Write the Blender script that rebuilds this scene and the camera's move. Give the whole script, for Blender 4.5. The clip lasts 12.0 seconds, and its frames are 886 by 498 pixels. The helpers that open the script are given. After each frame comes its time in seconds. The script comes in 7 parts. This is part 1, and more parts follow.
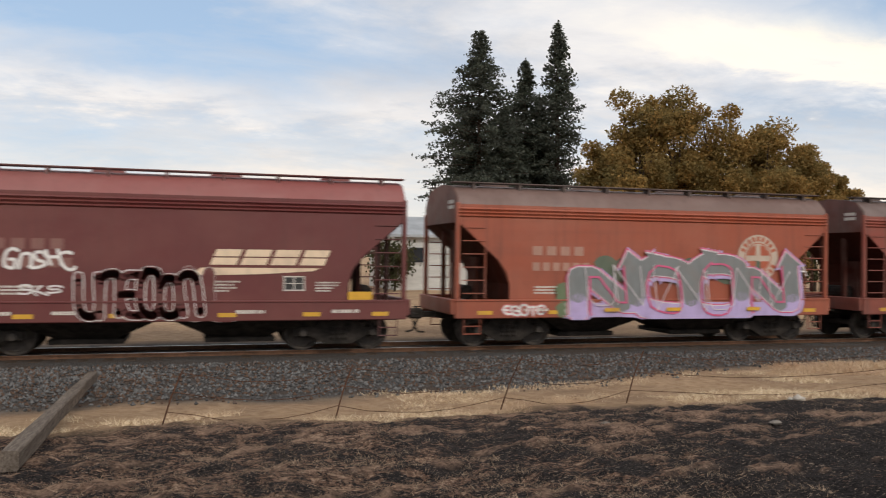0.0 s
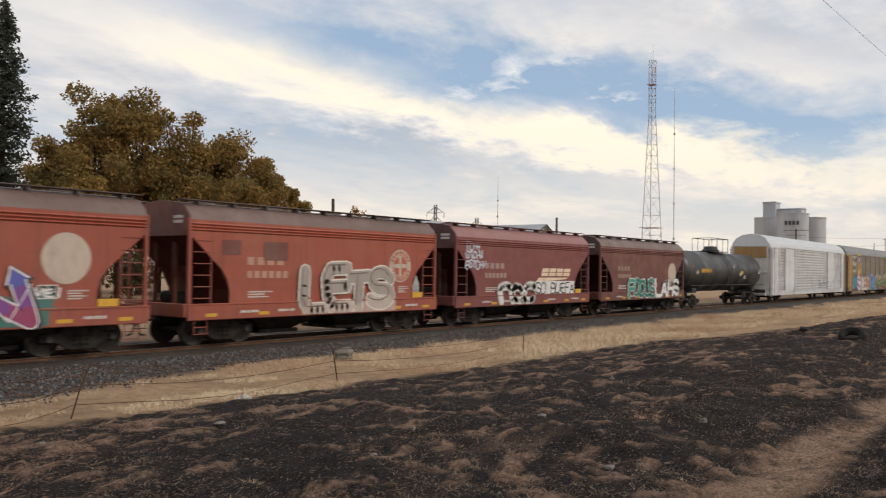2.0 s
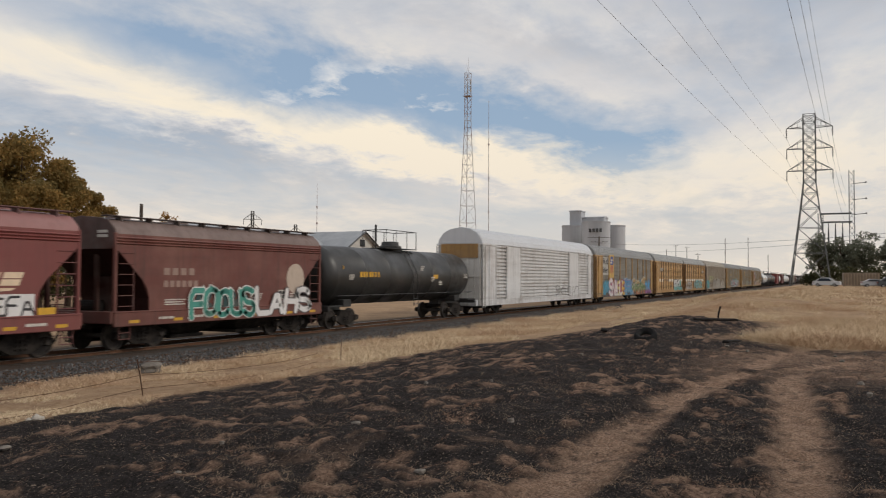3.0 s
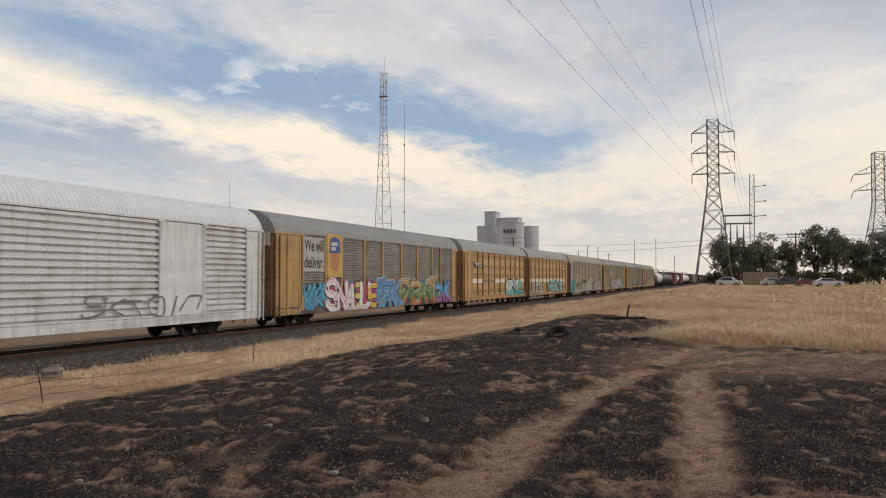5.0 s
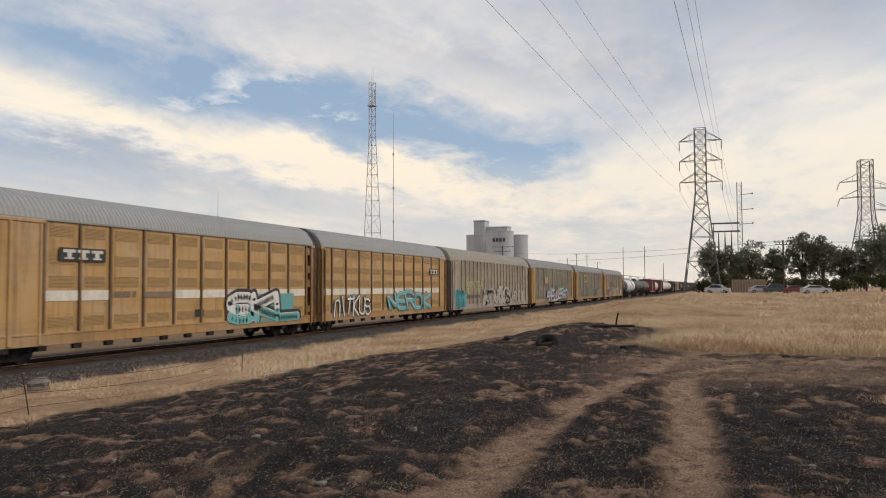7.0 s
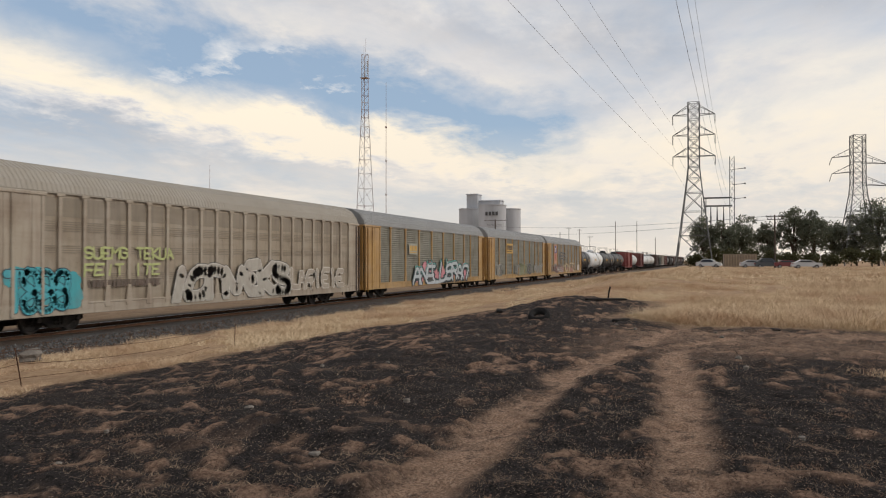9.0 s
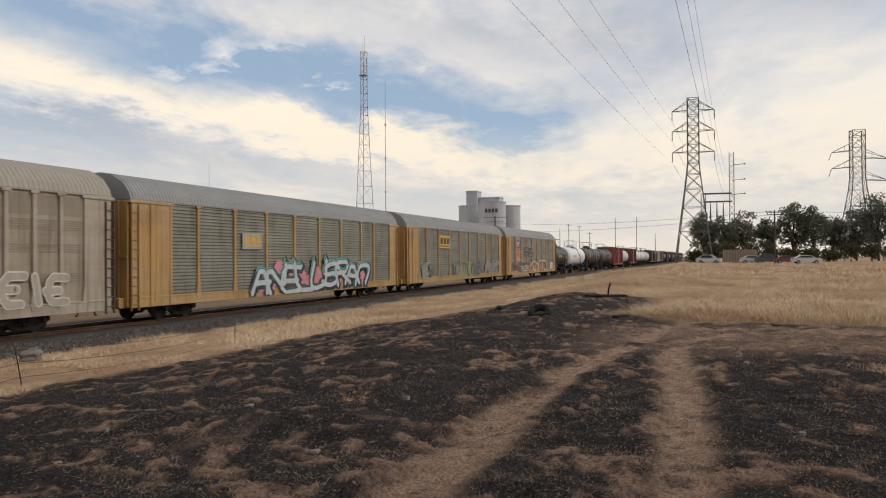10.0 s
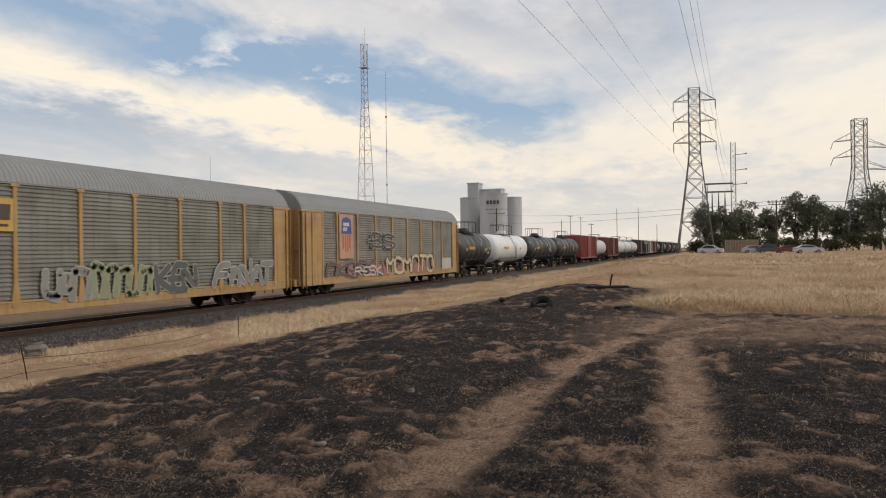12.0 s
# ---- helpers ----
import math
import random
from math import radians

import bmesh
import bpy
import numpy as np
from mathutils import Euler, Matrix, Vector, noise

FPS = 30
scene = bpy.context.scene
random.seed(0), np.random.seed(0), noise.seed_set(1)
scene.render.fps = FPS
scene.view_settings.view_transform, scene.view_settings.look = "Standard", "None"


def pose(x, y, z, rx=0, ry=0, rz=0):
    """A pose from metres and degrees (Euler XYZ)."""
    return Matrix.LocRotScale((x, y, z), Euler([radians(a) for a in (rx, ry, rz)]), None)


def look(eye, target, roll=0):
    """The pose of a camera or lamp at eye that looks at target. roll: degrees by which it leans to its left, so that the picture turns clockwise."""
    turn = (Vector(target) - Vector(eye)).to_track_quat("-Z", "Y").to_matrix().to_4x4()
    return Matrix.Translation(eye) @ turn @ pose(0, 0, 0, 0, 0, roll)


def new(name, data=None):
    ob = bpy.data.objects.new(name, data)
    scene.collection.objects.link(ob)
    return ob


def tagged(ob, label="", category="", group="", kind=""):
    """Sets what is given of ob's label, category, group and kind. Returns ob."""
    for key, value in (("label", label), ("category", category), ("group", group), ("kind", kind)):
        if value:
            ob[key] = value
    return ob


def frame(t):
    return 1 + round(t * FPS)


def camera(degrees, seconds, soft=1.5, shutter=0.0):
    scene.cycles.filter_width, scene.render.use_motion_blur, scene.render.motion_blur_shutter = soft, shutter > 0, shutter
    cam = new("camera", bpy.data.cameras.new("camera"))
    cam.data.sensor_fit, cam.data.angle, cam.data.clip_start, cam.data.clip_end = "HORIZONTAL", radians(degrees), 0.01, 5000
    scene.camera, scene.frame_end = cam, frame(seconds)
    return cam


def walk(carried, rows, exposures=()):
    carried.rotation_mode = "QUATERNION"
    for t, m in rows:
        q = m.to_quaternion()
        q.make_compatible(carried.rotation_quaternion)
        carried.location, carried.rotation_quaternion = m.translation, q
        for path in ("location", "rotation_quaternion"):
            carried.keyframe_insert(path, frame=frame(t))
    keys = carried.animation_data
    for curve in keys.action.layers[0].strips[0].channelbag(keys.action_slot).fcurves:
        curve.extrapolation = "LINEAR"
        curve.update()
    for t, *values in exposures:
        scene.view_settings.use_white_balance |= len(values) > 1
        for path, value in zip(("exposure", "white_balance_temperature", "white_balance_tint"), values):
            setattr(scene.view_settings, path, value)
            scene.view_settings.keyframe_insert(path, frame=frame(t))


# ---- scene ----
# camera: a phone held at standing height, panning after the train
cam = camera(55.96, 12.0, soft=1.1, shutter=0.12)
EYE = 1.65
PATH = [
    (0, -0.172, 0.199, -0.01, -16.655, 0.532, -0.672), (0.5, -0.156, 0.159, 0.014, -24.482, 0.462, -0.673),
    (1, -0.183, 0.08, 0.025, -31.902, 0.495, -0.699), (1.5, -0.121, 0.092, 0.01, -42.85, 0.962, -1.037),
    (2, -0.05, 0.068, 0.012, -52.285, 1.37, -0.804), (2.5, 0.008, 0.079, 0.018, -58.793, 1.576, -0.455),
    (3, 0.005, 0.015, 0.016, -64.602, 1.961, -0.265), (3.5, 0.008, 0.004, 0.017, -68.744, 2.449, -0.184),
    (5.5, 0.027, 0.004, 0.003, -70.5, 2.147, 0.043), (6, -0.013, -0.01, 0.013, -70.435, 2.842, 0.325),
    (6.5, 0.0, -0.01, 0.001, -70.844, 2.998, 0.424), (7, 0.023, -0.017, 0.004, -71.089, 2.639, 0.263),
    (9, 0.041, 0.001, -0.01, -71.607, 0.816, 0.058), (9.5, 0.064, 0.004, -0.005, -71.6, 0.77, 0.272),
    (10, 0.05, -0.004, -0.009, -71.61, 0.619, 0.35), (10.5, 0.05, -0.007, -0.007, -71.794, 0.61, 0.589),
    (11, 0.062, -0.008, -0.008, -71.835, 0.462, 0.881), (11.5, 0.046, -0.006, -0.012, -71.618, 0.196, 0.909),
    (12, 0.001, -0.002, -0.001, -71.494, 0.08, 0.755)]
# the phone meters brighter on the near cars, darker as it swings to the light
EXPOSURES = [(0.0, 0.31), (1.0, 0.36), (1.6, 0.28), (2.2, 0.08), (3.0, -0.09), (3.7, -0.12), (5.4, 0.0), (12.0, 0.04)]
walk(cam, [(t, pose(x, y, EYE + z, 90 + p, r, w)) for t, x, y, z, w, p, r in PATH], exposures=EXPOSURES)

# ---- sky and light ----
SUN_AZ, SUN_EL = radians(285), radians(38)   # the way to the sun: turned from +x towards +y


def build_world():
    w = bpy.data.worlds.new("sky")
    scene.world = w
    w.use_nodes = True
    nt = w.node_tree
    nt.nodes.clear()
    N, L = nt.nodes.new, nt.links.new

    def math_node(op, a, b=None, clamp=False):
        n = N("ShaderNodeMath")
        n.operation, n.use_clamp = op, clamp
        for i, v in enumerate((a, b)):
            if v is None:
                continue
            if isinstance(v, (int, float)):
                n.inputs[i].default_value = v
            else:
                L(v, n.inputs[i])
        return n.outputs[0]

    def ramp(fac, *stops):
        n = N("ShaderNodeValToRGB")
        while len(n.color_ramp.elements) < len(stops):
            n.color_ramp.elements.new(0.5)
        for e, (p, c) in zip(n.color_ramp.elements, stops):
            e.position = p
            e.color = (*c, 1) if isinstance(c, tuple) else (c, c, c, 1)
        L(fac, n.inputs[0])
        return n.outputs[0]

    def mix(fac, a, b):
        n = N("ShaderNodeMix")
        n.data_type = "RGBA"
        if isinstance(fac, (int, float)):
            n.inputs[0].default_value = fac
        else:
            L(fac, n.inputs[0])
        for i, v in ((6, a), (7, b)):
            if isinstance(v, tuple):
                n.inputs[i].default_value = (*v, 1)
            else:
                L(v, n.inputs[i])
        return n.outputs[2]

    sky = N("ShaderNodeTexSky")
    sky.sky_type, sky.sun_disc = "NISHITA", False
    sky.sun_elevation, sky.sun_rotation = SUN_EL, radians(90) - SUN_AZ
    sky.dust_density, sky.air_density = 1.5, 1.0
    tc = N("ShaderNodeTexCoord")
    sep = N("ShaderNodeSeparateXYZ")
    L(tc.outputs["Generated"], sep.inputs[0])
    zc = math_node("MAXIMUM", sep.outputs[2], 0.0)
    k = math_node("DIVIDE", 1.0, math_node("ADD", zc, 0.16))
    comb = N("ShaderNodeCombineXYZ")
    L(math_node("MULTIPLY", sep.outputs[0], k), comb.inputs[0])
    L(math_node("MULTIPLY", sep.outputs[1], k), comb.inputs[1])

    def noise_tex(scale, detail, rough, offset, stretch=(1, 1, 1), distort=0.0):
        mp = N("ShaderNodeMapping")
        mp.inputs["Location"].default_value = offset
        mp.inputs["Scale"].default_value = stretch
        L(comb.outputs[0], mp.inputs[0])
        n = N("ShaderNodeTexNoise")
        n.inputs["Scale"].default_value, n.inputs["Detail"].default_value = scale, detail
        n.inputs["Roughness"].default_value, n.inputs["Distortion"].default_value = rough, distort
        L(mp.outputs[0], n.inputs["Vector"])
        return n.outputs[0]

    # bearing and height of the view in degrees, ruffled so that no cloud has a clean edge
    bearing = math_node("MULTIPLY", math_node("ARCTAN2", sep.outputs[0], sep.outputs[1]), 57.2958)
    height = math_node("MULTIPLY", math_node("ARCSINE", sep.outputs[2]), 57.2958)
    streak = noise_tex(0.9, 7, 0.58, (0.35, 0.55, 0.0), (1, 1.5, 1), 0.5)
    curl = noise_tex(2.2, 8, 0.62, (4.1, 2.7, 0.0), (1, 1.3, 1), 0.4)
    fine = noise_tex(5.5, 8, 0.62, (1.3, 0.2, 2.0), (1, 1.2, 1), 0.2)
    across = N("ShaderNodeCombineXYZ")
    L(math_node("ADD", bearing, math_node("MULTIPLY", math_node("SUBTRACT", streak, 0.5), 14.0)), across.inputs[0])
    L(math_node("ADD", height, math_node("ADD", math_node("MULTIPLY", math_node("SUBTRACT", curl, 0.5), 6.0), math_node("MULTIPLY", math_node("SUBTRACT", fine, 0.5), 3.2))), across.inputs[1])

    def patches(rows):
        """Sum of soft oval patches: bearing, height, half length, half height, tilt, weight."""
        total = None
        for az, el, w, h, tilt, k in rows:
            mp = N("ShaderNodeMapping")
            mp.vector_type = "TEXTURE"
            mp.inputs["Location"].default_value = (az, el, 0)
            mp.inputs["Rotation"].default_value = (0, 0, radians(tilt))
            mp.inputs["Scale"].default_value = (w * 1.6, h * 1.6, 1)
            L(across.outputs[0], mp.inputs[0])
            g = N("ShaderNodeTexGradient")
            g.gradient_type = "SPHERICAL"
            L(mp.outputs[0], g.inputs[0])
            v = math_node("MULTIPLY", g.outputs["Fac"], k)
            total = v if total is None else math_node("ADD", total, v)
        return total

    gaps = patches(BLUE_GAPS)
    bright = patches(BRIGHT_BANKS)
    grey = patches(GREY_BANKS)
    cover = math_node("ADD", math_node("ADD", 0.78, math_node("MULTIPLY", math_node("SUBTRACT", streak, 0.5), 1.5)), math_node("MULTIPLY", math_node("SUBTRACT", fine, 0.5), 0.7))
    cover = math_node("ADD", math_node("SUBTRACT", cover, gaps), math_node("MULTIPLY", bright, 0.6), True)
    tone = math_node("ADD", math_node("ADD", 0.46, math_node("MULTIPLY", math_node("SUBTRACT", curl, 0.5), 0.9)), math_node("MULTIPLY", math_node("SUBTRACT", streak, 0.5), 0.7))
    tone = math_node("ADD", math_node("SUBTRACT", tone, grey), bright, True)
    lit = ramp(tone, (0.0, (4.9, 4.95, 5.25)), (0.45, (7.2, 7.0, 6.95)), (0.75, (8.9, 8.3, 7.4)), (1.0, (10.0, 8.9, 7.2)))
    low = ramp(zc, (0.0, 0.85), (0.08, 0.6), (0.18, 0.0))
    cloud = mix(low, lit, (8.8, 7.8, 6.6))
    blue = mix(0.6, sky.outputs[0], (3.9, 5.2, 6.9))
    thick = math_node("MAXIMUM", cover, ramp(zc, (0.0, 0.95), (0.07, 0.6), (0.16, 0.0)))
    col = mix(thick, blue, cloud)
    # small bright cumulus puffs, with ragged edges
    puff = math_node("SUBTRACT", math_node("ADD", patches(PUFFS), math_node("MULTIPLY", math_node("SUBTRACT", fine, 0.5), 2.6)), 0.42)
    col = mix(ramp(puff, (0.0, 0.0), (0.9, 0.9)), col, (9.4, 9.0, 8.5))
    bg = N("ShaderNodeBackground")
    L(col, bg.inputs[0])
    bg.inputs[1].default_value = 0.1
    out = N("ShaderNodeOutputWorld")
    L(bg.outputs[0], out.inputs[0])


BLUE_GAPS = [(56, 12.8, 12, 2.3, -6, 0.80), (69, 10.8, 9, 2.2, -14, 0.72), (76, 7.9, 5, 1.3, -8, 0.75), (45, 16.2, 9, 2.6, -8, 0.60), (-5, 15.0, 15, 2.8, -4, 1.0), (28, 8.0, 14, 1.2, 0, 0.25), (-8, 8.0, 12, 1.0, 0, 0.3), (120, 20, 18, 4, 0, 0.6), (200, 30, 40, 10, 20, 0.7), (-70, 24, 25, 8, 0, 0.7)]
BRIGHT_BANKS = [(44, 12.9, 10, 1.7, -8, 0.45), (58, 9.2, 13, 1.4, -7, 0.65), (69, 7.8, 9, 1.2, -8, 0.6), (81, 6.8, 10, 2.0, -4, 0.35), (36, 13.0, 13, 2.6, -6, 0.22), (95, 8.5, 9, 3.0, 0, 0.42), (92, 13.5, 12, 2.5, 0, 0.18), (14, 9.5, 14, 1.6, -6, 0.22), (-8, 10.5, 10, 1.0, -5, 0.22)]
GREY_BANKS = [(47, 8.6, 10, 0.8, -3, 0.45), (95, 18.0, 16, 3.2, -4, 0.42), (85, 13.2, 9, 1.8, -10, 0.25), (74, 15.4, 8, 1.6, -8, 0.22), (56, 6.6, 14, 0.7, -2, 0.25), (20, 6.0, 16, 0.9, 0, 0.2), (12, 11, 30, 9, 0, 0.30)]
PUFFS = [(55.6, 13.7, 2.2, 1.1, 4, 1.0), (60.4, 13.8, 2.4, 1.0, 8, 0.9), (64.2, 12.4, 1.2, 0.5, 0, 0.7), (51.5, 12.2, 3.0, 0.5, 12, 0.6)]
build_world()
lamp = bpy.data.lights.new("sun", "SUN")
lamp.energy, lamp.angle, lamp.color = 1.3, radians(14), (1.0, 0.93, 0.83)
sun = new("sun", lamp)
sun.matrix_world = look((0, 0, 60), (-math.cos(SUN_AZ) * math.cos(SUN_EL), -math.sin(SUN_AZ) * math.cos(SUN_EL), 60 - math.sin(SUN_EL)))
scene.view_settings.exposure = 0.0

# ---- materials ----


class Nodes:
    """Small helper to wire a material."""

    def __init__(self, name, rough=0.6, metal=0.0):
        self.m = bpy.data.materials.new(name)
        self.m.use_nodes = True
        self.nt = self.m.node_tree
        self.b = self.nt.nodes["Principled BSDF"]
        self.b.inputs["Roughness"].default_value = rough
        self.b.inputs["Metallic"].default_value = metal
        if rough >= 0.7 and metal == 0:
            self.b.inputs["Specular IOR Level"].default_value = 0.08   # dusty, matt surfaces
        self.tc = self.nt.nodes.new("ShaderNodeTexCoord")

    def put(self, v, socket):
        if isinstance(v, tuple):
            socket.default_value = (*v, 1) if len(socket.default_value) == 4 else v
        elif isinstance(v, (int, float)):
            socket.default_value = v
        else:
            self.nt.links.new(v, socket)

    def noise(self, scale=1.0, stretch=(1, 1, 1), detail=4, rough=0.55, offset=(0, 0, 0), distort=0.0):
        mp = self.nt.nodes.new("ShaderNodeMapping")
        mp.inputs["Scale"].default_value = stretch
        mp.inputs["Location"].default_value = offset
        self.nt.links.new(self.tc.outputs["Object"], mp.inputs[0])
        n = self.nt.nodes.new("ShaderNodeTexNoise")
        for key, v in (("Scale", scale), ("Detail", detail), ("Roughness", rough), ("Distortion", distort)):
            n.inputs[key].default_value = v
        self.nt.links.new(mp.outputs[0], n.inputs["Vector"])
        return n.outputs[0]

    def ramp(self, fac, lo, hi, a=0.0, b=1.0):
        n = self.nt.nodes.new("ShaderNodeMapRange")
        for i, v in ((1, lo), (2, hi), (3, a), (4, b)):
            n.inputs[i].default_value = v
        self.nt.links.new(fac, n.inputs[0])
        return n.outputs[0]

    def add(self, a, b):
        n = self.nt.nodes.new("ShaderNodeMath")
        n.operation, n.use_clamp = "ADD", True
        self.put(a, n.inputs[0]), self.put(b, n.inputs[1])
        return n.outputs[0]

    def mul(self, a, b):
        n = self.nt.nodes.new("ShaderNodeMath")
        n.operation = "MULTIPLY"
        self.put(a, n.inputs[0]), self.put(b, n.inputs[1])
        return n.outputs[0]

    def mix(self, fac, a, b):
        n = self.nt.nodes.new("ShaderNodeMix")
        n.data_type = "RGBA"
        self.put(fac, n.inputs[0]), self.put(a, n.inputs[6]), self.put(b, n.inputs[7])
        return n.outputs[2]

    def attr(self, name):
        n = self.nt.nodes.new("ShaderNodeAttribute")
        n.attribute_name = name
        return n

    def random(self):
        return self.nt.nodes.new("ShaderNodeObjectInfo").outputs["Random"]

    def island(self):
        return self.nt.nodes.new("ShaderNodeNewGeometry").outputs["Random Per Island"]

    def color(self, v):
        self.put(v, self.b.inputs["Base Color"])

    def bump(self, height, strength=0.3, dist=0.02):
        n = self.nt.nodes.new("ShaderNodeBump")
        n.inputs["Strength"].default_value, n.inputs["Distance"].default_value = strength, dist
        self.nt.links.new(height, n.inputs["Height"])
        self.nt.links.new(n.outputs[0], self.b.inputs["Normal"])


def dark(c, k):
    return tuple(v * k for v in c)


MATS = {}


def paint(col, rough=0.55, stain=(0.06, 0.045, 0.035), wear=0.5, fade=(0.45, 0.40, 0.36), metal=0.0):
    """Weathered vehicle paint: faded patches, dark streaks that run down, rust specks."""
    key = (col, rough, stain, wear, fade, metal)
    if key in MATS:
        return MATS[key]
    n = Nodes("weathered_paint", rough, metal)
    c = n.mix(n.ramp(n.noise(0.55, (1, 1, 1.4), 5), 0.42, 0.72, 0, 0.22 * wear + 0.05), col, fade)
    c = n.mix(n.ramp(n.noise(1.1, (0.12, 0.12, 2.2), 5, 0.6, (2, 5, 8)), 0.48, 0.72, 0, 0.28 * wear), c, dark(stain, 1.3))
    c = n.mix(n.ramp(n.noise(3.0, (1.6, 1.6, 0.10), 5, 0.65), 0.50, 0.78, 0, 0.75 * wear), c, stain)
    c = n.mix(n.ramp(n.noise(0.9, (1, 1, 0.8), 6, 0.6, (7, 3, 1)), 0.52, 0.80, 0, 0.6 * wear), c, stain)
    c = n.mix(n.ramp(n.noise(14.0, detail=6, rough=0.7), 0.62, 0.72, 0, 0.6 * wear), c, (0.12, 0.05, 0.025))
    n.color(c)
    n.put(n.ramp(n.noise(2.0), 0.3, 0.7, rough - 0.08, rough + 0.15), n.b.inputs["Roughness"])
    n.bump(n.noise(1.3, (1, 1, 0.7), 3), 0.25, 0.03)
    MATS[key] = n.m
    return n.m


def rough_mat(key, a, b, scale=3.0, rough=0.85, bump=0.4, dist=0.02, metal=0.0, stretch=(1, 1, 1), lo=0.35, hi=0.65):
    if key in MATS:
        return MATS[key]
    n = Nodes(key, rough, metal)
    f = n.noise(scale, stretch, 7, 0.65)
    c = n.mix(n.ramp(f, lo, hi), a, b)
    c = n.mix(n.ramp(n.noise(scale * 0.17, stretch, 4, offset=(3, 9, 2)), 0.35, 0.7, 0, 0.5), c, dark(a, 0.75))
    n.color(c)
    n.bump(n.noise(scale * 3, stretch, 6, 0.7), bump, dist)
    MATS[key] = n.m
    return n.m


def spray(col):
    """Sprayed lettering: matt paint, slightly uneven and worn."""
    key = ("spray", col)
    if key not in MATS:
        n = Nodes("spray_paint", 0.6)
        c = n.mix(n.ramp(n.noise(5.0, (1, 1, 0.4), 5, 0.65), 0.45, 0.8, 0, 0.5), col, dark(col, 0.55))
        c = n.mix(n.ramp(n.noise(1.2, (1, 1, 1), 4), 0.5, 0.75, 0, 0.35), c, (0.22, 0.14, 0.11))
        n.color(c)
        MATS[key] = n.m
    return MATS[key]


# ---- mesh building ----


class Geo:
    """Collects vertices and faces of one mesh."""

    def __init__(self):
        self.v, self.f = [], []

    def add(self, verts, faces):
        o = len(self.v)
        self.v += [tuple(p) for p in verts]
        self.f += [tuple(i + o for i in f) for f in faces]
        return self

    def box(self, x0, x1, y0, y1, z0, z1, c=0.0):
        x0, x1, y0, y1, z0, z1 = min(x0, x1), max(x0, x1), min(y0, y1), max(y0, y1), min(z0, z1), max(z0, z1)
        if c <= 0:
            return self.add([(x, y, z) for x in (x0, x1) for y in (y0, y1) for z in (z0, z1)],
                            [(0, 1, 3, 2), (4, 6, 7, 5), (0, 4, 5, 1), (2, 3, 7, 6), (0, 2, 6, 4), (1, 5, 7, 3)])
        c = min(c, (x1 - x0) * 0.45, (y1 - y0) * 0.45, (z1 - z0) * 0.45)
        ring = []
        for z, i in ((z0, c), (z0 + c, 0), (z1 - c, 0), (z1, c)):
            ax0, ax1, ay0, ay1 = x0 + i, x1 - i, y0 + i, y1 - i
            ring.append([(ax0 + c, ay0, z), (ax1 - c, ay0, z), (ax1, ay0 + c, z), (ax1, ay1 - c, z),
                         (ax1 - c, ay1, z), (ax0 + c, ay1, z), (ax0, ay1 - c, z), (ax0, ay0 + c, z)])
        return self.loft(ring)

    def loft(self, rings, closed=True, caps=True):
        n = len(rings[0])
        verts = [p for r in rings for p in r]
        faces = []
        for i in range(len(rings) - 1):
            for j in range(n if closed else n - 1):
                k = (j + 1) % n
                faces.append((i * n + j, i * n + k, (i + 1) * n + k, (i + 1) * n + j))
        if caps and closed:
            faces += [tuple(range(n - 1, -1, -1)), tuple((len(rings) - 1) * n + j for j in range(n))]
        return self.add(verts, faces)

    def tube(self, points, r, n=6, caps=True, r1=None):
        pts = [Vector(p) for p in points]
        rings = []
        for i, p in enumerate(pts):
            d = (pts[min(i + 1, len(pts) - 1)] - pts[max(i - 1, 0)]).normalized()
            up = Vector((0, 0, 1)) if abs(d.z) < 0.9 else Vector((1, 0, 0))
            a = d.cross(up).normalized()
            b = a.cross(d)
            rr = r if r1 is None else r + (r1 - r) * i / (len(pts) - 1)
            rings.append([tuple(p + a * rr * math.cos(t) + b * rr * math.sin(t)) for t in (2 * math.pi * k / n for k in range(n))])
        return self.loft(rings, caps=caps)

    def lathe(self, profile, axis="y", at=(0, 0, 0), n=20):
        rings = []
        for h, r in profile:
            ring = []
            for k in range(n):
                a = 2 * math.pi * k / n
                c, s = r * math.cos(a), r * math.sin(a)
                q = {"x": (h, c, s), "y": (c, h, s), "z": (c, s, h)}[axis]
                ring.append((q[0] + at[0], q[1] + at[1], q[2] + at[2]))
            rings.append(ring)
        return self.loft(rings)

    def mesh(self, name, mat, smooth=False):
        me = bpy.data.meshes.new(name)
        me.from_pydata(self.v, [], self.f)
        bm = bmesh.new()
        bm.from_mesh(me)
        bmesh.ops.recalc_face_normals(bm, faces=bm.faces)
        bm.to_mesh(me)
        bm.free()
        if smooth:
            me.polygons.foreach_set("use_smooth", [True] * len(me.polygons))
            me.set_sharp_from_angle(angle=radians(35))
        me.materials.append(mat)
        return me


def part(name, g, mat, parent=None, label="", smooth=False, at=None, kind=""):
    me = g if isinstance(g, bpy.types.Mesh) else g.mesh(name, mat, smooth)
    ob = new(name, me)
    if parent is not None:
        ob.parent = parent
    if at is not None:
        ob.location = at
    return tagged(ob, label, kind=kind)


def thing(name, label, category, at=(0, 0, 0), rz=0.0, group="", kind=""):
    ob = new(name)
    ob.empty_display_size = 0.2
    ob.matrix_basis = pose(*at, 0, 0, rz)
    return tagged(ob, label, category, group, kind)


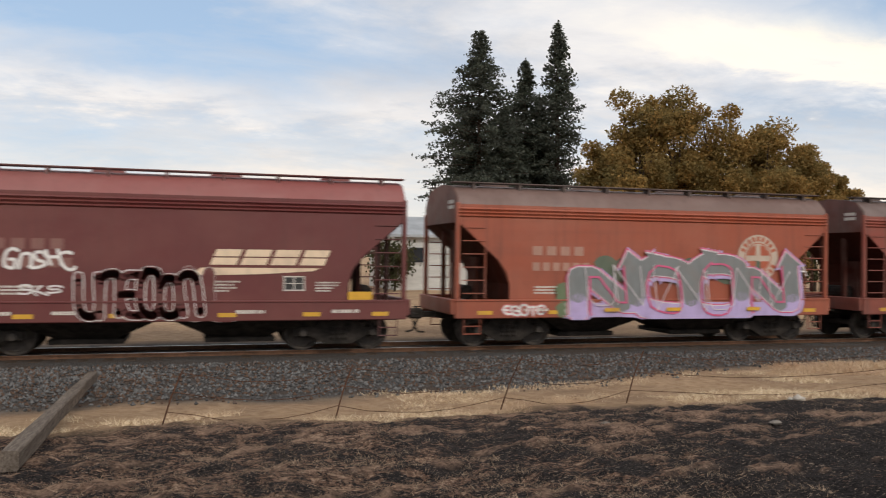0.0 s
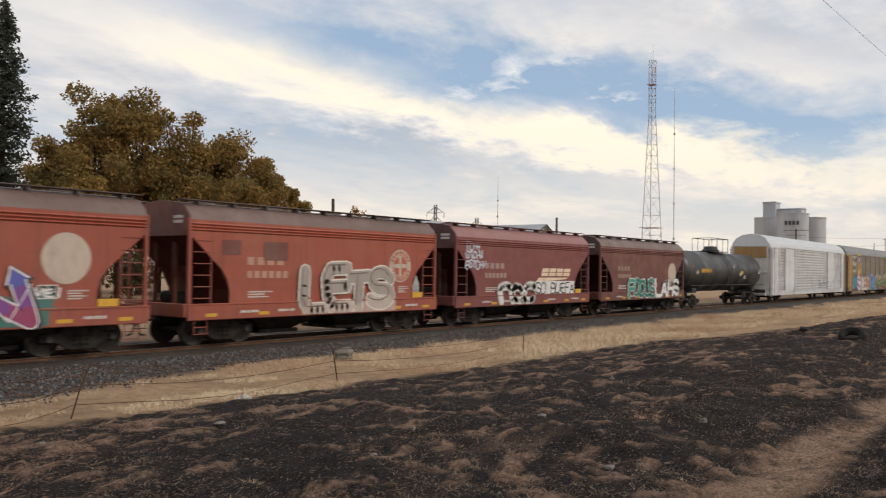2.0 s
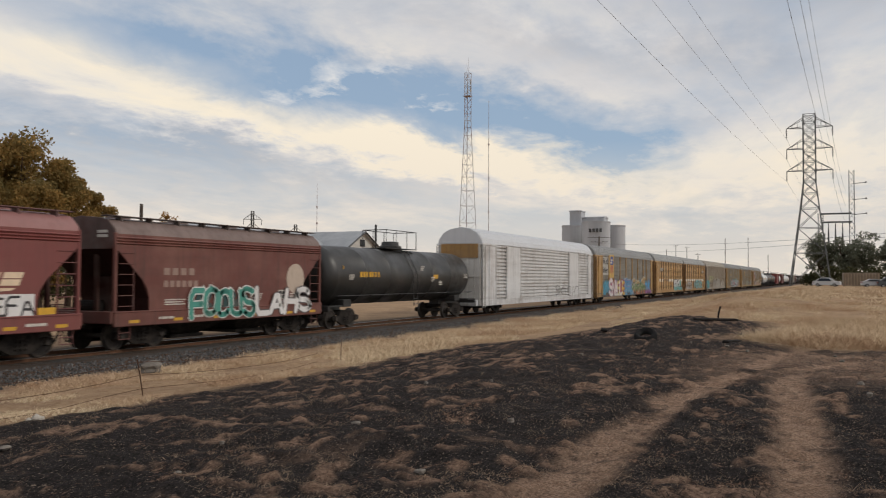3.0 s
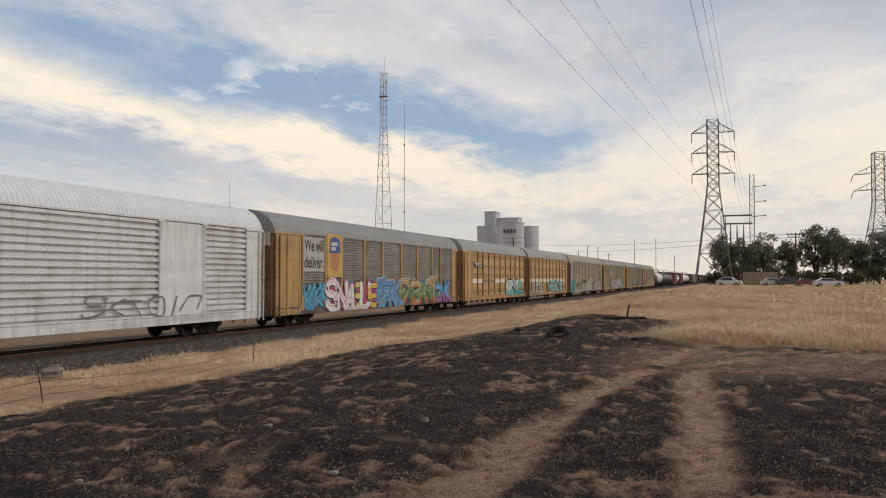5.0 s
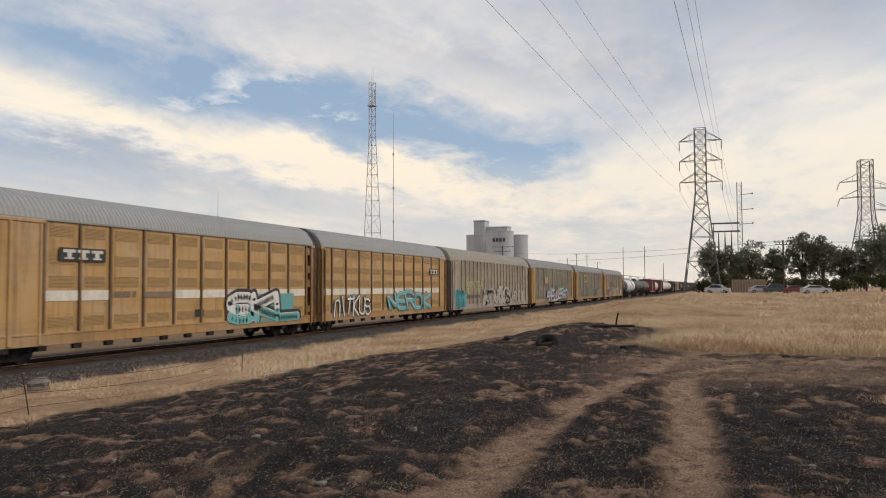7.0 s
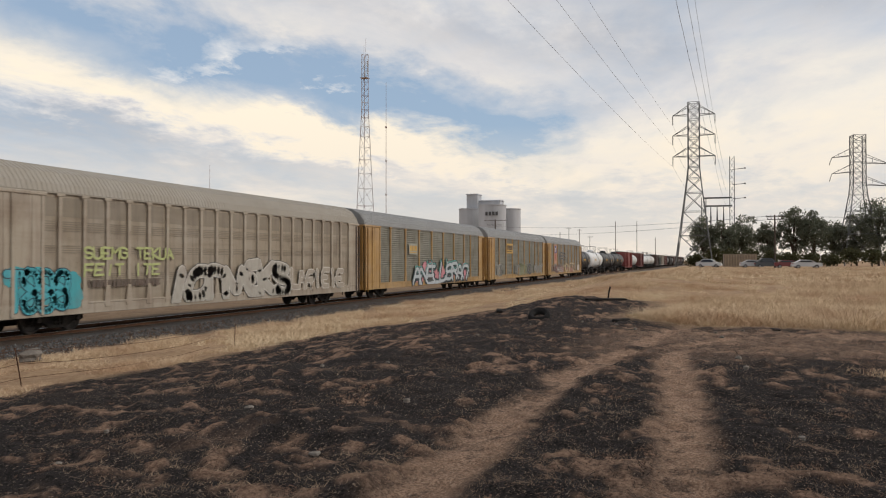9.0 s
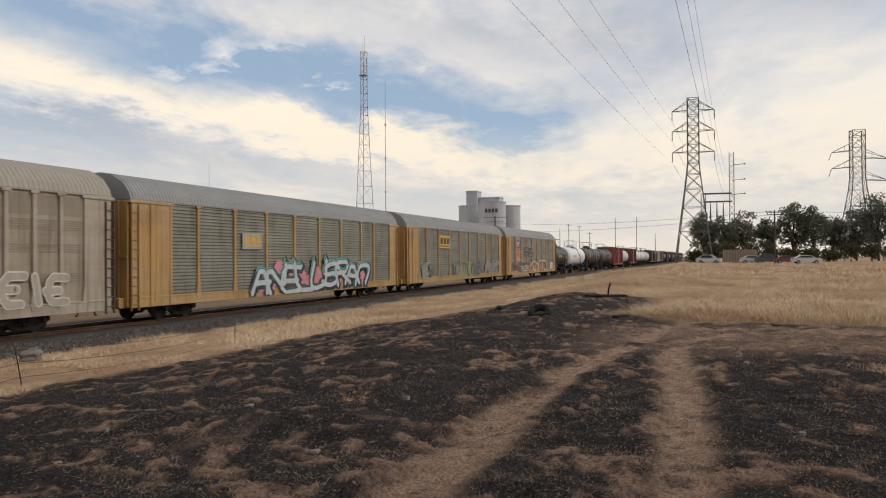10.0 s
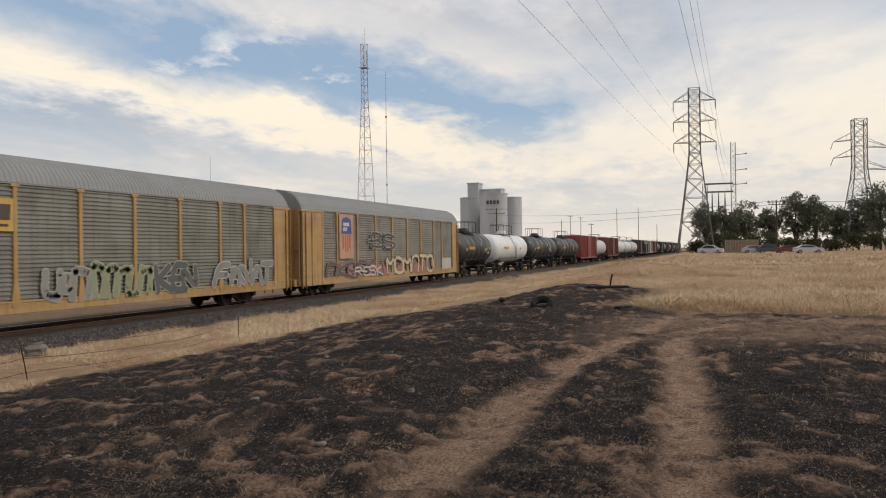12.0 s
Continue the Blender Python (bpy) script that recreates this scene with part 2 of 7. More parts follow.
# ---- ground ----
RAIL_TOP = EYE - 2.40
TRACK_Y = 22.2


def smooth(a, b, x):
    t = np.clip((x - a) / (b - a), 0, 1)
    return t * t * (3 - 2 * t)


def value_noise(x, y, seed=0):
    """Smooth value noise on arrays."""
    xi, yi = np.floor(x).astype(np.int64), np.floor(y).astype(np.int64)
    u, v = x - xi, y - yi
    u, v = u * u * (3 - 2 * u), v * v * (3 - 2 * v)

    def h(a, b):
        k = (a * 374761393 + b * 668265263 + seed * 974711) & 0x7FFFFFFF
        k = ((k ^ (k >> 13)) * 1274126177) & 0x7FFFFFFF
        return ((k ^ (k >> 16)) & 0xFFFF) / 65535.0
    return (h(xi, yi) * (1 - u) + h(xi + 1, yi) * u) * (1 - v) + (h(xi, yi + 1) * (1 - u) + h(xi + 1, yi + 1) * u) * v


def fbm(x, y, octaves, seed=0):
    s, a, w = 0.0, 0.5, 0.0
    for i in range(octaves):
        s, w = s + a * value_noise(x * 2 ** i, y * 2 ** i, seed + i * 17), w + a
        a *= 0.5
    return s / w


def burn_mask(x, y):
    """1 on the burnt field, 0 where dry grass still stands."""
    wob = (fbm(x * 0.35, y * 0.35, 4, 5) - 0.5) * 4
    side = 1 - smooth(11.6, 12.6, y + wob * 0.35 + 0.02 * (x - 5))
    right = 1 - smooth(-0.8, 0.8, x - (22.0 + 0.55 * np.clip(y - 1, 0, 9) + wob))
    hump = 1 - smooth(0.8, 1.3, np.hypot((x - 28) / 6.5, (y - 5.6) / 3.6))
    return np.maximum(side * right, hump * side)


def rut_mask(x, y):
    """1 in the two wheel ruts, less on the trodden earth where they turn off."""
    wob = (fbm(x * 0.6, y * 0.6, 4, 9) - 0.5) * 0.7
    left = 2.12 - 0.055 * np.clip(x - 11, 0, 12) ** 1.35
    right = 0.2 + 0.09 * np.clip(x - 7.5, 0, 7) - 0.075 * np.clip(x - 15, 0, 9) ** 2
    m = 0
    for yc, x1 in ((left, 23), (right, 22)):
        m = np.maximum(m, (1 - smooth(0.12, 0.40, np.abs(y - yc + wob * 0.5))) * (1 - smooth(x1 - 3, x1 + 1, x)))
    cross = (1 - smooth(0.3, 1.0, np.abs(x - 19.8 + wob * 2 + 0.10 * (y + 2)))) * (1 - smooth(0.0, 2.0, y))
    trodden = 0.5 * smooth(13.5, 16.5, x + wob) * (1 - smooth(19.5, 22.0, x + wob)) * (1 - smooth(1.5, 3.5, y + wob))
    m = np.maximum(m, np.maximum(0.8 * cross, trodden))
    return m * smooth(0.30, 0.58, fbm(x * 1.3, y * 1.3, 4, 3) + 0.14)


def clod_mask(x, y):
    """1 on loose heaps of earth turned up in the burnt field."""
    c = smooth(0.64, 0.71, fbm(x * 2.6, y * 3.2, 4, 61) + 0.14 * (fbm(x * 0.3, y * 0.3, 2, 62) - 0.5))
    near = np.exp(-(((x - 5.2) / 3.0) ** 2 + ((y - 3.2) / 1.6) ** 2))
    return np.maximum(c, smooth(0.54, 0.62, fbm(x * 2.6, y * 3.2, 4, 63)) * smooth(0.25, 0.7, near))


def ground_z(x, y, fine=True):
    z = -0.86 * smooth(4.0, 14.5, y + (fbm(x * 0.12, y * 0.12, 3, 2) - 0.5) * 2.0)
    z = z + 0.40 * np.exp(-(((x - 28) / 4.2) ** 2 + ((y - 4.8) / 2.3) ** 2))
    z = z + 0.30 * smooth(24, 62, x) * (1 - smooth(7, 15, y))
    z = z + 0.38 * np.exp(-(((x - 58) / 11) ** 2 + ((y - 3.0) / 4.5) ** 2))
    if fine:
        near = np.exp(-np.hypot(x, y) / 120.0)
        b = burn_mask(x, y)
        rough = 0.18 * (fbm(x * 0.8, y * 0.8, 3, 11) - 0.5) + 0.11 * (fbm(x * 3.2, y * 3.2, 3, 12) - 0.5) * (0.4 + b)
        rough = rough * (1 - 0.6 * rut_mask(x, y)) - 0.05 * rut_mask(x, y)
        rough = rough + 0.03 * clod_mask(x, y) * b + 0.07 * (fbm(x * 6.0, y * 6.0, 2, 13) - 0.5) * b
        z = z + 0.7 * (fbm(x * 0.10, y * 0.16, 3, 71) - 0.5) * smooth(26, 40, x) * (1 - smooth(8, 12, y)) * (1 - smooth(90, 130, x))
        z = z + rough * near * (1 - smooth(14.0, 15.5, y) * (1 - smooth(29, 32, y)))
    return z


def gz(x, y):
    return float(ground_z(np.array([float(x)]), np.array([float(y)]))[0])


def grid_lines(a, b, step, lo, hi, grow=1.16):
    mid = list(np.arange(a, b, step))
    left, right, s, t = [], [], step, step
    p = a
    while p > lo:
        s *= grow
        p -= s
        left.append(p)
    p = mid[-1]
    while p < hi:
        t *= grow
        p += t
        right.append(p)
    return np.array(left[::-1] + mid + right)


def ground_material():
    n = Nodes("field_soil", 0.95)
    burn, rut, bal = n.attr("burn").outputs["Fac"], n.attr("rut").outputs["Fac"], n.attr("gravel").outputs["Fac"]
    f1, f2, f3 = n.noise(0.55, detail=7, rough=0.62), n.noise(5.0, detail=8, rough=0.7), n.noise(38.0, detail=5, rough=0.7)
    v = n.add(n.add(n.mul(n.noise(6.5, (1, 1.5, 1), 8, 0.75, (4, 1, 0)), 0.42), n.mul(n.noise(0.9, (1, 1.2, 1), 6, 0.62, (9, 2, 0), 0.4), 0.30)), n.mul(f3, 0.26))
    v = n.add(v, n.mul(n.noise(2.4, (1, 1.3, 1), 6, 0.65, (2, 8, 0)), 0.15))
    v = n.add(v, n.mul(n.attr("ash").outputs["Fac"], -0.028))
    ash = n.mix(n.ramp(f3, 0.38, 0.66), (0.013, 0.0115, 0.0115), (0.052, 0.043, 0.040))
    earth = n.mix(n.ramp(n.noise(17.0, detail=7, rough=0.72, offset=(5, 5, 0)), 0.35, 0.65), (0.080, 0.049, 0.035), (0.245, 0.150, 0.104))
    char = n.mix(n.ramp(v, 0.580, 0.604), ash, earth)
    char = n.mix(n.ramp(v, 0.630, 0.656, 0, 0.9), char, (0.42, 0.285, 0.20))
    char = n.mix(n.ramp(n.noise(34.0, (0.7, 1.2, 1), 4, 0.65, (3, 3, 0)), 0.60, 0.66, 0, 0.75), char, (0.40, 0.31, 0.235))
    char = n.mix(n.ramp(n.noise(26.0, (0.6, 1.2, 1), 4, 0.65, (8, 1, 0)), 0.57, 0.63, 0, 0.7), char, (0.016, 0.014, 0.013))
    heap = n.mix(n.ramp(n.noise(24.0, detail=6, rough=0.7, offset=(1, 7, 0)), 0.36, 0.62), (0.12, 0.072, 0.050), (0.38, 0.25, 0.175))
    char = n.mix(n.mul(n.attr("clod").outputs["Fac"], n.ramp(f2, 0.36, 0.52, 0.25, 0.95)), char, heap)
    dust = n.mix(n.ramp(f2, 0.3, 0.7), (0.26, 0.160, 0.108), (0.56, 0.375, 0.262))
    dust = n.mix(n.ramp(f3, 0.40, 0.58, 0.75, 0), dust, (0.095, 0.058, 0.040))
    dust = n.mix(n.ramp(n.noise(70.0, (1, 0.5, 1), 3, 0.6, (6, 3, 0)), 0.57, 0.67, 0, 0.6), dust, (0.56, 0.44, 0.33))
    char = n.mix(n.mul(rut, n.ramp(n.noise(3.5, (1, 1.3, 1), 7, 0.7, (6, 6, 0)), 0.38, 0.48, 0.35, 1.0)), char, dust)
    straw = n.mix(n.ramp(f2, 0.3, 0.7), (0.28, 0.178, 0.106), (0.50, 0.350, 0.220))
    straw = n.mix(n.ramp(f1, 0.45, 0.7, 0, 0.6), straw, (0.19, 0.125, 0.085))
    c = n.mix(burn, straw, char)
    stone = n.mix(n.ramp(n.noise(22.0, detail=3, rough=0.8), 0.3, 0.7), (0.03, 0.028, 0.027), (0.15, 0.145, 0.14))
    stone = n.mix(n.ramp(n.noise(1.2, (0.3, 1, 1), 5), 0.38, 0.62, 0, 0.75), stone, (0.085, 0.058, 0.042))
    c = n.mix(bal, c, stone)
    n.color(c)
    n.bump(n.noise(14.0, detail=10, rough=0.8), 1.0, 0.06)
    return n.m


def build_ground():
    xs = grid_lines(-5, 30, 0.085, -2500, 3500, 1.10)
    ys = grid_lines(-4.5, 15, 0.08, -2500, 3000, 1.12)
    X, Y = np.meshgrid(xs, ys, indexing="ij")
    Z = ground_z(X, Y)
    verts = np.stack([X, Y, Z], -1).reshape(-1, 3)
    nx, ny = len(xs), len(ys)
    idx = np.arange(nx * ny).reshape(nx, ny)
    faces = np.stack([idx[:-1, :-1], idx[1:, :-1], idx[1:, 1:], idx[:-1, 1:]], -1).reshape(-1, 4)
    me = bpy.data.meshes.new("ground")
    me.from_pydata(verts.tolist(), [], faces.tolist())
    x, y = X.ravel(), Y.ravel()
    wob = (fbm(x * 0.5, y * 0.5, 4, 21) - 0.5) * 1.6
    masks = dict(clod=clod_mask(x, y), ash=2.0 * smooth(-3.0, 5.0, x - 0.35 * y + wob) - 0.75 - 0.55 * smooth(9, 16, x - 0.5 * y), burn=burn_mask(x, y), rut=rut_mask(x, y), gravel=smooth(14.4, 15.3, y + wob - 2.3 * smooth(5, 14, x)) * (1 - smooth(24.4, 25.4, y + wob)))
    for key, val in masks.items():
        at = me.attributes.new(key, "FLOAT", "POINT")
        at.data.foreach_set("value", np.ascontiguousarray(val, dtype=np.float32))
    me.polygons.foreach_set("use_smooth", [True] * len(me.polygons))
    me.materials.append(ground_material())
    tagged(new("ground", me), "burnt dry-grass field with dusty wheel ruts", "ground", kind="structure")


build_ground()

# ---- track ----
STEEL = rough_mat("worn_rail_steel", (0.10, 0.055, 0.035), (0.17, 0.09, 0.055), 6, 0.7, 0.3, 0.005)
SHINE = rough_mat("polished_rail_head", (0.45, 0.44, 0.43), (0.58, 0.57, 0.56), 4, 0.28, 0.05, 0.001, 1.0, (0.1, 1, 1))
WOODOLD = rough_mat("old_creosoted_wood", (0.05, 0.036, 0.028), (0.11, 0.08, 0.06), 5, 0.9, 0.6, 0.02, 0, (6, 0.6, 1))
BALLAST = rough_mat("rusty_ballast", (0.050, 0.026, 0.018), (0.145, 0.080, 0.056), 18, 0.95, 0.9, 0.05)


def build_track():
    g = Geo()
    sec = [(-6.0, -0.16), (-2.6, -0.14), (-1.9, -0.13), (0, -0.13), (1.9, -0.13), (2.6, -0.14), (6.0, -0.16)]
    xs = [-400, -60, -20, 0, 20, 60, 150, 400, 1000, 2500]
    g.loft([[(x, TRACK_Y + y * (0.62 if abs(y) > 5 else 1), RAIL_TOP + z - (0.08 if abs(y) > 5 else 0)) for y, z in sec] for x in xs], closed=False)
    ob = part("track_bed", g, BALLAST)
    tagged(ob, "rust-stained crushed stone track bed under the rails", "track bed", kind="structure")
    track = thing("railway_track", "steel rails on dark wooden sleepers", "railway track", kind="structure")
    prof = [(-0.065, -0.17), (0.065, -0.17), (0.065, -0.155), (0.012, -0.13), (0.012, -0.045), (0.034, -0.035), (0.034, -0.006), (-0.034, -0.006), (-0.034, -0.035), (-0.012, -0.045), (-0.012, -0.13), (-0.065, -0.155)]
    for s in (-1, 1):
        y0 = TRACK_Y + s * 0.7525
        r = part("rail", Geo().loft([[(x, y0 + a, RAIL_TOP + b) for a, b in prof] for x in (-400, 0, 60, 200, 600, 2500)]), STEEL, track)
        part("rail_head", Geo().box(-400, 2500, y0 - 0.028, y0 + 0.028, RAIL_TOP - 0.004, RAIL_TOP), SHINE, r, "polished running surface")
    me = Geo().box(-0.115, 0.115, -1.3, 1.3, -0.09, 0.0, 0.012).mesh("sleeper", WOODOLD)
    rng = random.Random(4)
    for i in range(150):
        s = part("sleeper", me, WOODOLD, track, at=(-14 + i * 0.52 + rng.uniform(-0.02, 0.02), TRACK_Y + rng.uniform(-0.04, 0.04), RAIL_TOP - 0.105 + rng.uniform(-0.01, 0.008)))
        s.rotation_euler.z = rng.uniform(-0.015, 0.015)


build_track()

# ---- train: shared pieces ----
GRIME = rough_mat("grimy_black_steel", (0.016, 0.014, 0.013), (0.05, 0.042, 0.036), 5, 0.75, 0.4, 0.01)
WHEELM = rough_mat("dusty_wheel_steel", (0.028, 0.024, 0.022), (0.085, 0.068, 0.055), 7, 0.65, 0.3, 0.005, 0.3)
GALV = rough_mat("galvanised_steel", (0.36, 0.37, 0.37), (0.52, 0.52, 0.51), 2, 0.5, 0.2, 0.01, 0.4)
BLACKSTEEL = rough_mat("black_painted_steel", (0.02, 0.02, 0.02), (0.045, 0.042, 0.04), 4, 0.55, 0.2, 0.006)
MARKWHITE, MARKYELLOW = spray((0.62, 0.58, 0.52)), spray((0.62, 0.34, 0.03))
_shared = {}


def bogie_meshes():
    if "frame" in _shared:
        return _shared
    g = Geo()
    for s in (-1, 1):
        y0, y1 = s * 0.98, s * 1.12
        top = [(-1.12, 0.58), (-0.62, 0.60), (-0.42, 0.84), (0.42, 0.84), (0.62, 0.60), (1.12, 0.58)]
        bot = [(-1.12, 0.40), (-0.72, 0.38), (-0.34, 0.17), (0.34, 0.17), (0.72, 0.38), (1.12, 0.40)]
        sec = [(a, b) for a, b in zip(top, bot)]
        g.loft([[(a[0], y0, a[1]), (a[0], y1, a[1]), (b[0], y1, b[1]), (b[0], y0, b[1])] for a, b in sec])
        for x in (-0.875, 0.875):
            g.box(x - 0.13, x + 0.13, y0 - s * 0.02, y1 + s * 0.05, 0.36, 0.62, 0.03)
        for x in (-0.16, 0.0, 0.16):
            g.lathe([(0.27 + i * 0.055, 0.07 if i % 2 else 0.05) for i in range(7)], "z", (x, s * 1.10, 0), 8)
    g.box(-0.22, 0.22, -1.02, 1.02, 0.62, 0.86, 0.03)
    _shared["frame"] = g.mesh("side_frame", GRIME)
    w = Geo()
    for s in (-1, 1):
        w.lathe([(s * 0.69, 0.485), (s * 0.72, 0.47), (s * 0.725, 0.457), (s * 0.82, 0.452), (s * 0.825, 0.39), (s * 0.79, 0.36), (s * 0.77, 0.16), (s * 0.86, 0.13), (s * 0.86, 0.02)], "y", n=24)
    w.lathe([(-0.75, 0.085), (0.75, 0.085)], "y", n=10)
    w.lathe([(-1.18, 0.02), (-1.18, 0.085), (-1.1, 0.095), (-0.8, 0.09)], "y", n=10).lathe([(1.18, 0.02), (1.18, 0.085), (1.1, 0.095), (0.8, 0.09)], "y", n=10)
    _shared["wheels"] = w.mesh("wheelset", WHEELM, True)
    c = Geo().box(0, 0.62, -0.09, 0.09, 0.74, 0.90, 0.02).box(0.52, 0.78, -0.16, 0.14, 0.70, 0.98, 0.05)
    c.tube([(0.45, -0.25, 0.72), (0.5, -0.28, 0.5), (0.62, -0.2, 0.36), (0.8, -0.12, 0.34)], 0.028, 6)
    c.tube([(-0.1, -1.45, 0.95), (0.25, -1.45, 0.93), (0.3, -0.3, 0.9)], 0.016, 5)
    _shared["coupler"] = c.mesh("coupler", GRIME)
    return _shared


def running_gear(car, half, truck, wheels=True):
    m = bogie_meshes()
    for x in (-truck, truck):
        b = part("bogie", m["frame"], GRIME, car, at=(x, 0, 0))
        if wheels:
            for dx in (-0.875, 0.875):
                part("wheelset", m["wheels"], WHEELM, b, at=(dx, 0, 0.457))
    for s in (-1, 1):
        c = part("coupler", m["coupler"], GRIME, car, at=(s * (half - 0.1), 0, 0))
        if s < 0:
            c.rotation_euler.z = math.pi


def bars(g, x0, z0, w, h, y, rows=1, gap=0.4, rng=None):
    """Rows of plain little bars that stand for lettering that cannot be read."""
    rng = rng or random.Random(1)
    rh = h / (rows + (rows - 1) * gap)
    for r in range(rows):
        x, z = x0, z0 + h - rh * (1 + gap) * r - rh
        end = x0 + w * (1.0 if r == 0 else rng.uniform(0.6, 1.0))
        while x < end - 0.02:
            ww = min(rng.choice((0.5, 0.7, 0.7, 1.1)) * rh, end - x)
            g.box(x, x + ww * 0.82, y - 0.004, y, z, z + rh)
            x += ww + (0.4 * rh if rng.random() < 0.2 else 0.0)
    return g


def disc(g, x, z, r, y, n=24, inner=0.0, sx=1.0):
    if inner:
        ring = [[(x + sx * q * math.cos(a), yy, z + q * math.sin(a)) for q, yy in ((inner, y), (inner, y - 0.004), (r, y - 0.004), (r, y))] for a in (2 * math.pi * k / n for k in range(n))]
        return g.loft(ring + [ring[0]])
    return g.loft([[(x + sx * r * math.cos(2 * math.pi * k / n), yy, z + r * math.sin(2 * math.pi * k / n)) for k in range(n)] for yy in (y, y - 0.004)])


def text_mesh(body, size, bold=0.0, shear=0.0):
    cu = bpy.data.curves.new("lettering", "FONT")
    cu.body, cu.size, cu.offset, cu.shear, cu.extrude = body, size, bold, shear, 0.0015
    cu.resolution_u = 3
    ob = bpy.data.objects.new("lettering", cu)
    scene.collection.objects.link(ob)
    dg = bpy.context.evaluated_depsgraph_get()
    me = bpy.data.meshes.new_from_object(ob.evaluated_get(dg))
    bpy.data.objects.remove(ob)
    bpy.data.curves.remove(cu)
    return me


def lettering(car, body, x, z, size, y, mat, bold=0.0, shear=0.0, width=None, height=None, name="lettering", tilt=0.0):
    me = text_mesh(body, size, bold, shear)
    me.materials.clear()
    me.materials.append(mat)
    co = np.array([v.co[:] for v in me.vertices])
    if width:
        lo, hi = co.min(0), co.max(0)
        for v in me.vertices:
            v.co.x = (v.co.x - lo[0]) * width / (hi[0] - lo[0])
            if height:
                v.co.y = (v.co.y - lo[1]) * height / (hi[1] - lo[1])
    ob = new(name, me)
    ob.parent = car
    ob.location = (x, y, z)
    ob.rotation_euler = (math.pi / 2, -tilt, 0)
    return ob


def ribbon(g, pts, w, y):
    """A flat painted stroke with round ends on the wall at y."""
    for (x0, z0), (x1, z1) in zip(pts, pts[1:]):
        d = math.hypot(x1 - x0, z1 - z0) or 1e-6
        nx, nz = -(z1 - z0) / d * w / 2, (x1 - x0) / d * w / 2
        y -= 0.00012
        g.add([(x0 + nx, y, z0 + nz), (x1 + nx, y, z1 + nz), (x1 - nx, y, z1 - nz), (x0 - nx, y, z0 - nz)], [(0, 1, 2, 3)])
    for x, z in pts:
        y -= 0.00012
        g.add([(x + w / 2 * math.cos(a), y, z + w / 2 * math.sin(a)) for a in (math.pi / 4 * k for k in range(8))], [tuple(range(8))])


# sprayed letters as strokes on a grid 4 wide and 6 high
GLYPHS = {"A": "00 26 40/12 32", "B": "00 06 36 45 44 33 03/33 42 41 30 00", "C": "45 36 16 05 01 10 30 41", "E": "46 06 00 40/03 33", "F": "46 06 00/03 33",
          "G": "45 36 16 05 01 10 30 41 43 23", "H": "00 06/40 46/03 43", "I": "20 26", "K": "00 06/46 03 40", "L": "06 00 40", "M": "00 06 23 46 40",
          "N": "00 06 40 46", "O": "16 05 01 10 30 41 45 36 16", "R": "00 06 36 45 44 33 03/23 40", "S": "45 36 16 05 04 13 33 42 41 30 10 01",
          "T": "06 46/26 20", "U": "06 01 10 30 41 46", "V": "06 20 46", "X": "00 46/06 40", "Y": "06 23 46/23 20", "Z": "06 46 00 40",
          "n": "00 05 16 36 45 40", "2": "05 16 36 45 44 00 40", "8": "16 05 04 33 42 41 30 10 01 02 43 45 36 16", "9": "43 13 04 05 16 36 45 42 10"}


def rounded(pts):
    """Corner cutting that keeps both ends."""
    out = [pts[0]]
    for (a, b), (c, d) in zip(pts, pts[1:]):
        out += [(0.75 * a + 0.25 * c, 0.75 * b + 0.25 * d), (0.25 * a + 0.75 * c, 0.25 * b + 0.75 * d)]
    return out + [pts[-1]]


def letter_strokes(body, x0, x1, z0, z1, seed, soft, tilt, fill_cell=0.72):
    rng = random.Random(seed)
    step, h, out = (x1 - x0) / len(body), z1 - z0, []
    for i, ch in enumerate(body):
        if ch == " ":
            continue
        lean, dz, sz = rng.uniform(-tilt, tilt) * 2.5, rng.uniform(-tilt, tilt) * h * 0.5, 1 + rng.uniform(-tilt, tilt)
        bow = rng.uniform(-tilt, tilt) * 1.5
        for st in GLYPHS[ch].split("/"):
            pts = []
            for q in st.split():
                u, v = int(q[0]) / 4 - 0.5, int(q[1]) / 6 - 0.5
                u, v = u + rng.uniform(-tilt, tilt) * 0.5, v + rng.uniform(-tilt, tilt) * 0.35
                u += lean * v + bow * (v * v * 4 - 0.5)
                pts.append((x0 + (i + 0.5 + u * fill_cell) * step, (z0 + z1) / 2 + dz + v * h * 0.84 * sz))
            for _ in range(soft):
                pts = rounded(pts)
            out.append(pts)
    return out


